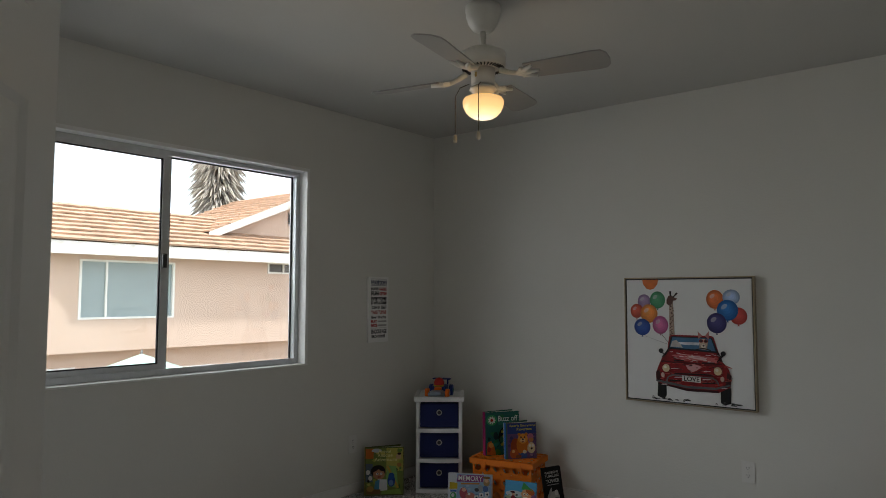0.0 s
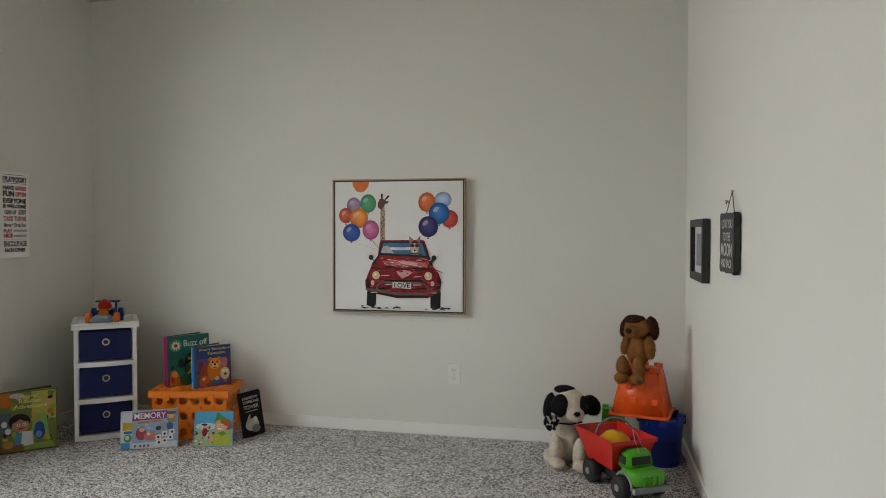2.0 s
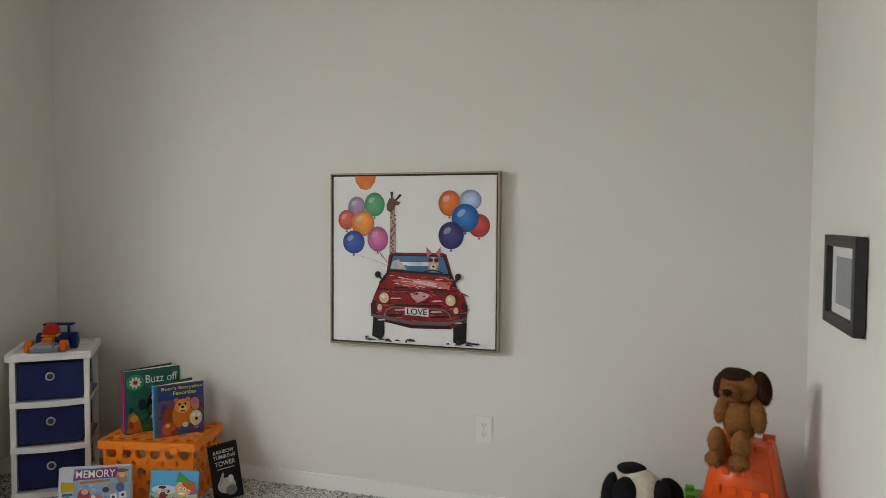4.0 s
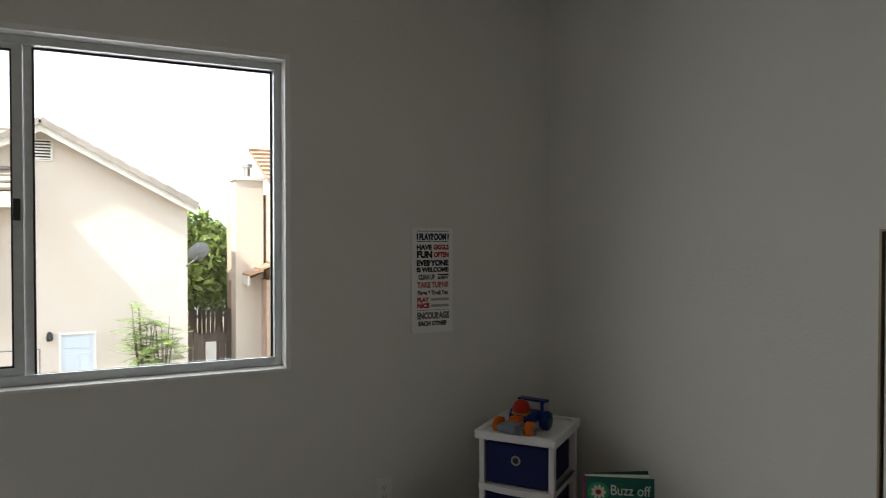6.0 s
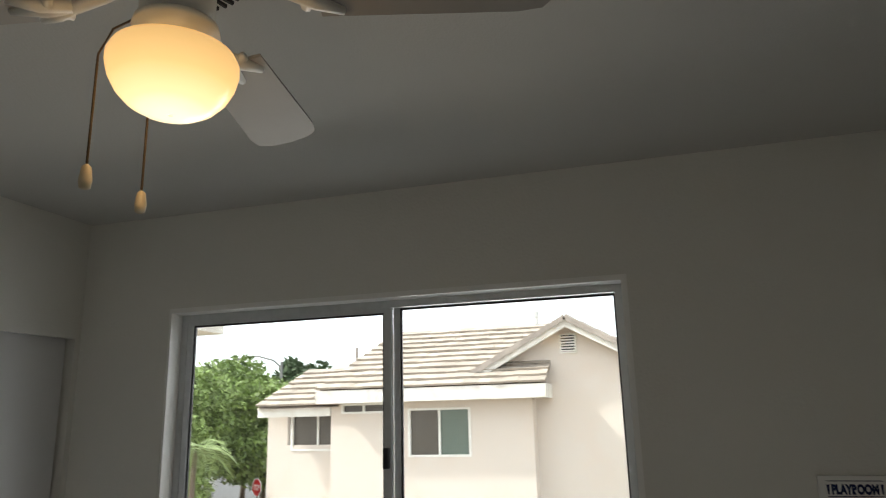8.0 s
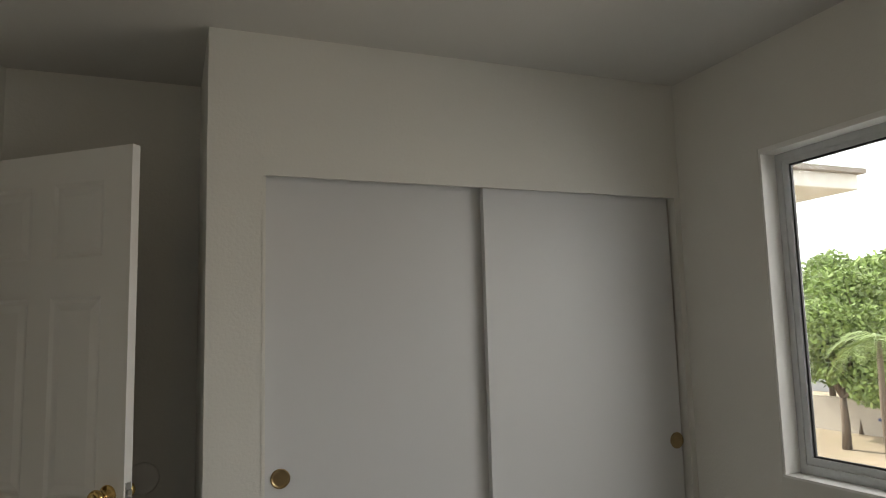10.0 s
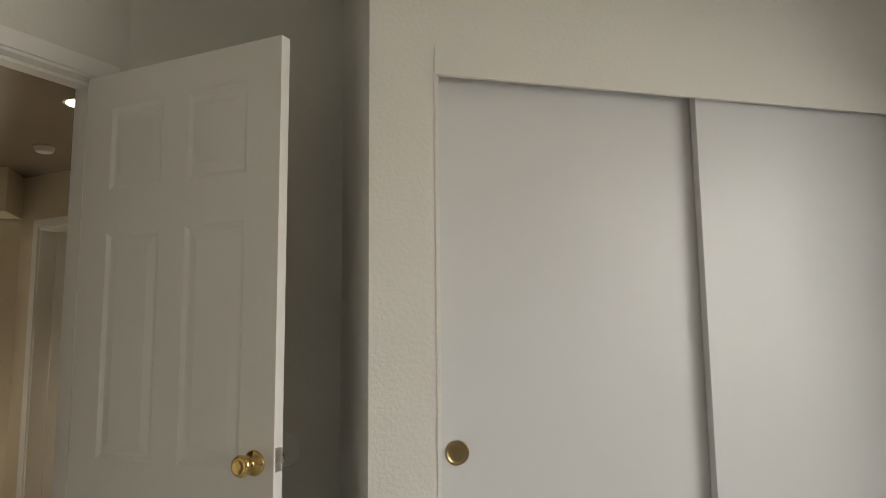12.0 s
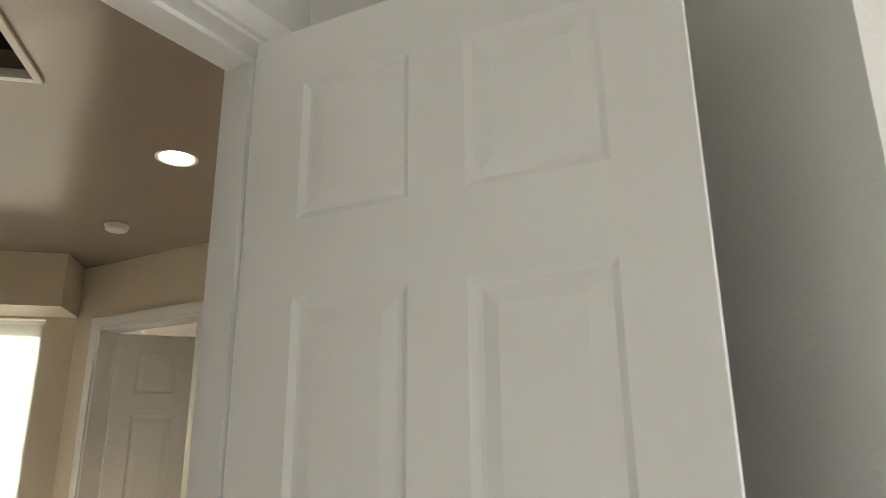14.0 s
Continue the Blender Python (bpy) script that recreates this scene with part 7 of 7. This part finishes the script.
for k, (x, y, top, r) in enumerate(((-66, -56, 8.6, 2.6), (-70, -50, 8.9, 3.0), (-64, -36.5, 8.0, 3.2), (-62, -34.0, 7.4, 2.6))):
    tree(x, y, top, r, 20 + k, 0.35, 2200, LEAF_PINE, "distant dark pine tree on the skyline", 0.3, 0.5, "pine_tree")


def palm(x, y, z, n, length, seed, mat, label, name="palm_tree", trunk_r=0.16):
    rng = random.Random(seed)
    p = thing(name, pose(x, y, GROUND_Z), label, "palm")
    h = z - GROUND_Z
    part("trunk", tube([(0, 0, 0), (0.05, 0, h * 0.5), (0, 0, h)], [trunk_r, trunk_r * 0.9, trunk_r * 0.8], 10), BARK, p, "", True)
    for k in range(n):
        a = 2 * math.pi * k / n + rng.uniform(-0.2, 0.2)
        rise = rng.uniform(0.2, 0.95)
        L = length * rng.uniform(0.8, 1.1)
        bm = bmesh.new()
        pts = []
        for i in range(9):
            s = i / 8
            pts.append(Vector((s * L * math.cos(0.5 * rise), 0, h + L * (rise * s - 0.95 * s * s))))
        add_tube(bm, pts, [0.016 * (1 - 0.8 * i / 8) for i in range(9)], 4)
        for i in range(4, 34):
            s = i / 34
            j = min(7, int(s * 8))
            q = pts[j].lerp(pts[j + 1], s * 8 - j)
            ll = 0.36 * length * math.sin(math.pi * (0.12 + 0.86 * s)) + 0.05
            for side in (-1, 1):
                tip = q + Vector((0.35 * ll, side * ll * 0.85, -0.25 * ll + rng.uniform(-0.05, 0.05)))
                wv = Vector((0.008, 0, 0.003))
                bm.faces.new([bm.verts.new(v) for v in (q - wv, q + wv, q.lerp(tip, 0.6) + wv * 0.8, tip, q.lerp(tip, 0.6) - wv * 0.8)])
        bmesh.ops.rotate(bm, verts=bm.verts, cent=(0, 0, 0), matrix=Matrix.Rotation(a, 3, "Z"))
        part("frond", bm, mat, p)


palm(-9.0, -8.0, -0.85, 16, 1.35, 31, FROND, "young feathery palm in the yard")
palm(-13.4, -12.6, 0.9, 18, 1.2, 32, FROND, "slender green palm beside the trees", trunk_r=0.08)


def thatched_palm():
    p = thing("dead_palm", pose(-25, 14.0, GROUND_Z), "tall palm wrapped in a skirt of dry grey fronds", "palm")
    part("trunk", tube([(0, 0, 0), (0, 0, 6), (0, 0, 11)], [0.3, 0.28, 0.25], 10), BARK, p, "", True)
    rng = random.Random(5)
    bm = bmesh.new()
    for k in range(1700):
        a, z = rng.uniform(0, 6.28), rng.uniform(6.2, 12.2)
        r = 0.75 + 0.75 * rng.random()
        L = rng.uniform(0.5, 1.1)
        c, s = math.cos(a), math.sin(a)
        top = Vector((c * 0.3, s * 0.3, z))
        low_ = Vector((c * r, s * r, z - L))
        w = Vector((-s, c, 0)) * rng.uniform(0.02, 0.07)
        mid = top.lerp(low_, 0.5) + Vector((c, s, 0)) * 0.12
        bm.faces.new([bm.verts.new(v) for v in (top - w * 0.4, top + w * 0.4, mid + w, low_, mid - w)])
    part("frond_skirt", bm, DRY, p, "hanging skirt of dry fronds")


thatched_palm()


def pinnate_shrub(x, y, h, seed):
    rng = random.Random(seed)
    s = thing("leafy_shrub", pose(x, y, GROUND_Z), "tall light-green shrub with feather-shaped leaves", "shrub")
    bm = bmesh.new()
    lf = bmesh.new()
    for k in range(11):
        a = rng.uniform(0, 6.28)
        lean = rng.uniform(0.05, 0.35)
        top = Vector((math.cos(a) * lean, math.sin(a) * lean, h * rng.uniform(0.65, 1.0)))
        add_tube(bm, [(0, 0, 0), top * 0.5, top], [0.02, 0.014, 0.006], 5)
        for i in range(14):
            q = top * (0.25 + 0.75 * i / 13)
            b = rng.uniform(0, 6.28)
            L = rng.uniform(0.28, 0.45)
            end = q + Vector((math.cos(b) * L, math.sin(b) * L, rng.uniform(-0.12, 0.1)))
            side = (end - q).cross(Vector((0, 0, 1))).normalized()
            for j in range(9):
                m = q.lerp(end, 0.15 + 0.85 * j / 8)
                for sg in (-1, 1):
                    tip = m + side * sg * 0.10 + (end - q) * 0.12 + Vector((0, 0, rng.uniform(-0.03, 0.01)))
                    w = (end - q) * 0.055
                    lf.faces.new([lf.verts.new(v) for v in (m, m.lerp(tip, 0.5) + w, tip, m.lerp(tip, 0.5) - w)])
    part("stems", bm, BARK, s)
    part("leaves", lf, LEAF_LIGHT, s, "feather-shaped light green leaves")


pinnate_shrub(-13.2, -1.15, 2.4, 3)
pinnate_shrub(-13.0, -0.8, 2.1, 4)

# ---- yard things ----
CONCRETE = material("patio_concrete", (0.42, 0.38, 0.33), 0.9, noise_scale=1.5, noise_amount=0.12, bump=0.3, bump_scale=40, stain_scale=0.6, stain_amount=0.35, stain_color=(0.28, 0.24, 0.2))
structure("patio", box(-14.6, -8.5, -13.0, -3.4, GROUND_Z - 0.05, GROUND_Z + 0.03), CONCRETE, "pale concrete patio slab", "patio")
structure("road", box(-44.0, -30.5, -90, 40, GROUND_Z - 0.1, GROUND_Z + 0.012), material("asphalt", (0.10, 0.10, 0.10), 0.9, noise_scale=3, noise_amount=0.15), "grey asphalt street", "road")
structure("lawn", box(-64.0, -44.0, -90, 40, GROUND_Z - 0.1, GROUND_Z + 0.12), material("lawn_grass", (0.09, 0.16, 0.035), 0.9, noise_scale=1.2, noise_amount=0.3, bump=0.6, bump_scale=20), "green grass verge beyond the street", "lawn")
hill = bmesh.new()
add_lathe(hill, [(60, 0), (48, 2.2), (30, 4.0), (8, 4.8)], 32)
o = structure("backdrop", hill, LEAF_PINE, "low wooded rise on the horizon", "hill", True)
o.matrix_basis = pose(-130, -70, GROUND_Z)

GALV = material("galvanised_tube", (0.20, 0.20, 0.20), 0.5, 0.6, noise_scale=20, noise_amount=0.2)


def swing_frame():
    s = thing("metal_swing_frame", pose(-13.1, 0.2, -0.24), "bare grey metal swing frame on the patio", "swing frame")
    part("top_bar", tube([(0, -5.22, -0.63), (0, -3.25, -0.63)], 0.014), GALV, s)
    part("main_bar", tube([(0, -5.26, -1.18), (0, -3.22, -1.18)], 0.032), GALV, s)
    for y in (-5.22, -3.25):
        part("upright", tube([(0, y, -0.63), (0, y, -1.18)], 0.014), GALV, s)
        for x in (-0.45, 0.45):
            part("leg", tube([(0, y, -1.18), (x, y + 0.02, GROUND_Z + 0.27)], 0.026), GALV, s)
        part("brace", tube([(0, y + (0.32 if y < -4 else -0.32), -1.2), (0, y + (0.12 if y < -4 else -0.12), -1.28), (0, y, -1.45)], 0.014), GALV, s)
    part("low_bar", tube([(0.2, -5.2, -1.72), (0.2, -3.3, -1.78)], 0.01), GALV, s)


swing_frame()
PAVER = material("paver_block", (0.33, 0.26, 0.21), 0.95, noise_scale=10, noise_amount=0.2, per_object=0.2)
rng = random.Random(9)
paver = box(-0.1, 0.1, -0.19, 0.19, 0, 0.085, 0.008)
pm = bpy.data.meshes.new("paver")
paver.to_mesh(pm)
paver.free()
pm.materials.append(PAVER)
for yy, n in ((-5.95, 10), (-5.52, 9)):
    st = thing("paver_stack", pose(-13.72, yy + 0.28, GROUND_Z + 0.03), "stack of brown concrete paver blocks against the wall", "paver stack", "paver stacks")
    for k in range(n):
        b = new("paver", pm)
        b.parent = st
        b.matrix_basis = pose(rng.uniform(-0.03, 0.03), rng.uniform(-0.025, 0.025), 0.095 * k, 0, 0, rng.uniform(-4, 4))

d = thing("satellite_dish", pose(-14.27, 0.0, 0.98), "grey satellite dish on the house corner", "satellite dish")
part("reflector", lathe([(0.02, 0.0), (0.14, 0.02), (0.25, 0.065), (0.26, 0.075)], 24, pose(0.05, 0.1, 0, 55, 0, -65), False), material("dish_grey", (0.20, 0.22, 0.25), 0.5), d, "", True)
part("arm", tube([(0, -0.2, -0.3), (0.02, 0.0, -0.15), (0.05, 0.1, 0.0)], 0.02, 8), GALV, d)
part("feed", tube([(0.05, 0.1, -0.2), (0.25, 0.3, 0.05)], 0.012, 6), GALV, d)

WOODGREY = material("weathered_wood", (0.20, 0.165, 0.14), 0.95, noise_scale=6, noise_amount=0.25, per_object=0.25)


def fence(x, y0, y1, h, label):
    f = thing("wooden_fence", pose(x, 0, GROUND_Z), label, "fence", "wooden fences")
    bm = box(-0.011, 0.011, 0.0, 0.125, 0.0, h)
    me = bpy.data.meshes.new("picket")
    bm.to_mesh(me)
    bm.free()
    me.materials.append(WOODGREY)
    r = random.Random(int(-x))
    y = y0
    while y < y1:
        p = new("picket", me)
        p.parent = f
        p.matrix_basis = pose(0, y, r.uniform(-0.06, 0.03), r.uniform(-1.2, 1.2), 0, 0)
        y += 0.145
    for z in (0.3, h - 0.3):
        part("rail", box(-0.05, -0.012, y0, y1, z, z + 0.08), WOODGREY, f)


fence(-17.0, -0.2, 1.9, 1.15, "weathered grey picket fence between the houses")
fence(-22.5, -2.5, 3.0, 1.25, "weathered grey picket fence before the trees")
w = thing("white_board", pose(-15.8, 0.55, GROUND_Z), "white board leaning by the fence", "board")
part("panel", box(-0.02, 0.02, -0.13, 0.13, 0, 1.05, 0.004, pose(0, 0, 0, 0, -4, 0)), FASCIA, w)
r = thing("wood_pile", pose(-15.4, 0.15, GROUND_Z), "loose pile of scrap wood by the house corner", "wood pile")
for k in range(9):
    part("plank", box(-0.5, 0.5, -0.05, 0.05, 0, 0.035), material("scrap_wood", (0.30, 0.16, 0.10), 0.9, noise_scale=8, noise_amount=0.3, per_object=0.3) if k == 0 else bpy.data.materials["scrap_wood"], r, "", False, pose(rng.uniform(-0.2, 0.2), rng.uniform(-0.15, 0.15), 0.06 * k, rng.uniform(-12, 12), rng.uniform(-20, 20), rng.uniform(-60, 60)))


def umbrella():
    u = thing("patio_umbrella", pose(-12.0, 3.9, GROUND_Z), "pale green patio umbrella, opened", "patio umbrella")
    part("pole", tube([(0, 0, 0), (0, 0, 2.3)], 0.02), GALV, u)
    bm = bmesh.new()
    n, top = 8, 2.32
    tip = bm.verts.new((0, 0, top))
    ring = [bm.verts.new((1.35 * math.cos(2 * math.pi * k / n), 1.35 * math.sin(2 * math.pi * k / n), top - 0.5)) for k in range(n)]
    low_ = [bm.verts.new((v.co.x * 1.01, v.co.y * 1.01, v.co.z - 0.12)) for v in ring]
    for k in range(n):
        bm.faces.new((tip, ring[k], ring[(k + 1) % n]))
        bm.faces.new((ring[k], low_[k], low_[(k + 1) % n], ring[(k + 1) % n]))
    part("canopy", bm, material("umbrella_green", (0.36, 0.52, 0.44), 0.85, noise_scale=5, noise_amount=0.06), u, "pale green canopy")
    part("finial", lathe([(0.03, 2.32), (0.02, 2.4), (0.0, 2.42)], 10), GALV, u)


umbrella()


def stop_sign():
    s = thing("stop_sign", pose(-19.05, -14.2, 1.6 + (GROUND_Z - 0.66) * 0.72 - 0.515, 0, 0, 62), "red octagonal stop sign on a grey post", "stop sign")
    part("post", box(-0.025, 0.025, 0.01, 0.04, GROUND_Z - (1.6 + (GROUND_Z - 0.66) * 0.72 - 0.515), 0.85), GALV, s)
    red, white = ink(0.45, 0.015, 0.02, 0.4), ink(0.75, 0.75, 0.75, 0.4)
    part("plate", poly(ellipse(0, 0.515, 0.305, 0.305, 8, math.pi / 8), -0.002, 0.008), white, s)
    part("face", poly(ellipse(0, 0.515, 0.278, 0.278, 8, math.pi / 8), -0.006, -0.002), red, s)
    lettering("STOP", -0.195, 0.428, 0.39, 0.175, -0.008, white, s, "white capital letters")


stop_sign()
l = thing("street_lamp", pose(-30, -19.65, GROUND_Z), "tall grey street lamp with a curved arm", "street lamp")
part("pole", tube([(0, 0, 0), (0, 0, 3.5), (0, 0, 6.9)], [0.11, 0.09, 0.07], 10), GALV, l)
part("arm", tube([(0, 0, 6.6), (0, -0.5, 7.0), (0, -1.4, 7.25), (0, -2.3, 7.2)], [0.05, 0.045, 0.04, 0.035], 8), GALV, l)
part("lamp_head", box(-0.12, 0.12, -2.9, -2.25, 7.08, 7.2, 0.03), GALV, l)
b = thing("blue_container", pose(-17.0, -13.3, GROUND_Z), "covered blue container behind a low wall", "container")
part("body", box(-1.4, 0.6, -1.6, 1.2, 0, 0.95, 0.04), ink(0.03, 0.10, 0.34, 0.5), b)
part("lid", box(-1.5, 0.7, -1.7, 1.3, 0.95, 1.03, 0.02), ink(0.05, 0.08, 0.18, 0.5), b)
structure("yard_wall", box(-19.5, -19.3, -26, -12.4, GROUND_Z, GROUND_Z + 1.15), material("block_wall", (0.40, 0.36, 0.31), 0.9, noise_scale=4, noise_amount=0.12, bump=0.6, bump_scale=20), "low grey block garden wall", "garden wall")
bt = thing("patio_table", pose(-11.6, -9.9, GROUND_Z + 0.03), "white framed patio table on the slab", "patio table")
part("tabletop", box(-0.4, 0.4, -0.55, 0.55, 0.62, 0.65, 0.01), FASCIA, bt)
for x in (-0.36, 0.36):
    for y in (-0.5, 0.5):
        part("leg", tube([(x, y, 0), (x, y, 0.62)], 0.02), FASCIA, bt)
wh = thing("grey_water_tank", pose(-13.5, -6.05, GROUND_Z + 0.03), "small grey metal tank with a pipe by the wall", "tank")
part("tank", lathe([(0.17, 0), (0.18, 0.05), (0.18, 0.5), (0.14, 0.58), (0.05, 0.6)], 20), GALV, wh, "", True)
part("pipe", tube([(0, 0, 0.6), (0, 0, 0.8), (0, 0.1, 0.9)], 0.03), GALV, wh)
# eave of the neighbouring wing of this house
ev = thing("house_eave", pose(0, 0, 0), "white painted eave corner of the same house", "eave")
part("fascia", box(-1.9, -0.165, -4.9, -4.1, 2.2, 2.3, 0.01), FASCIA, ev)
part("roof_edge", box(-1.93, -0.165, -4.9, -4.06, 2.3, 2.33), TILE_EDGE, ev)
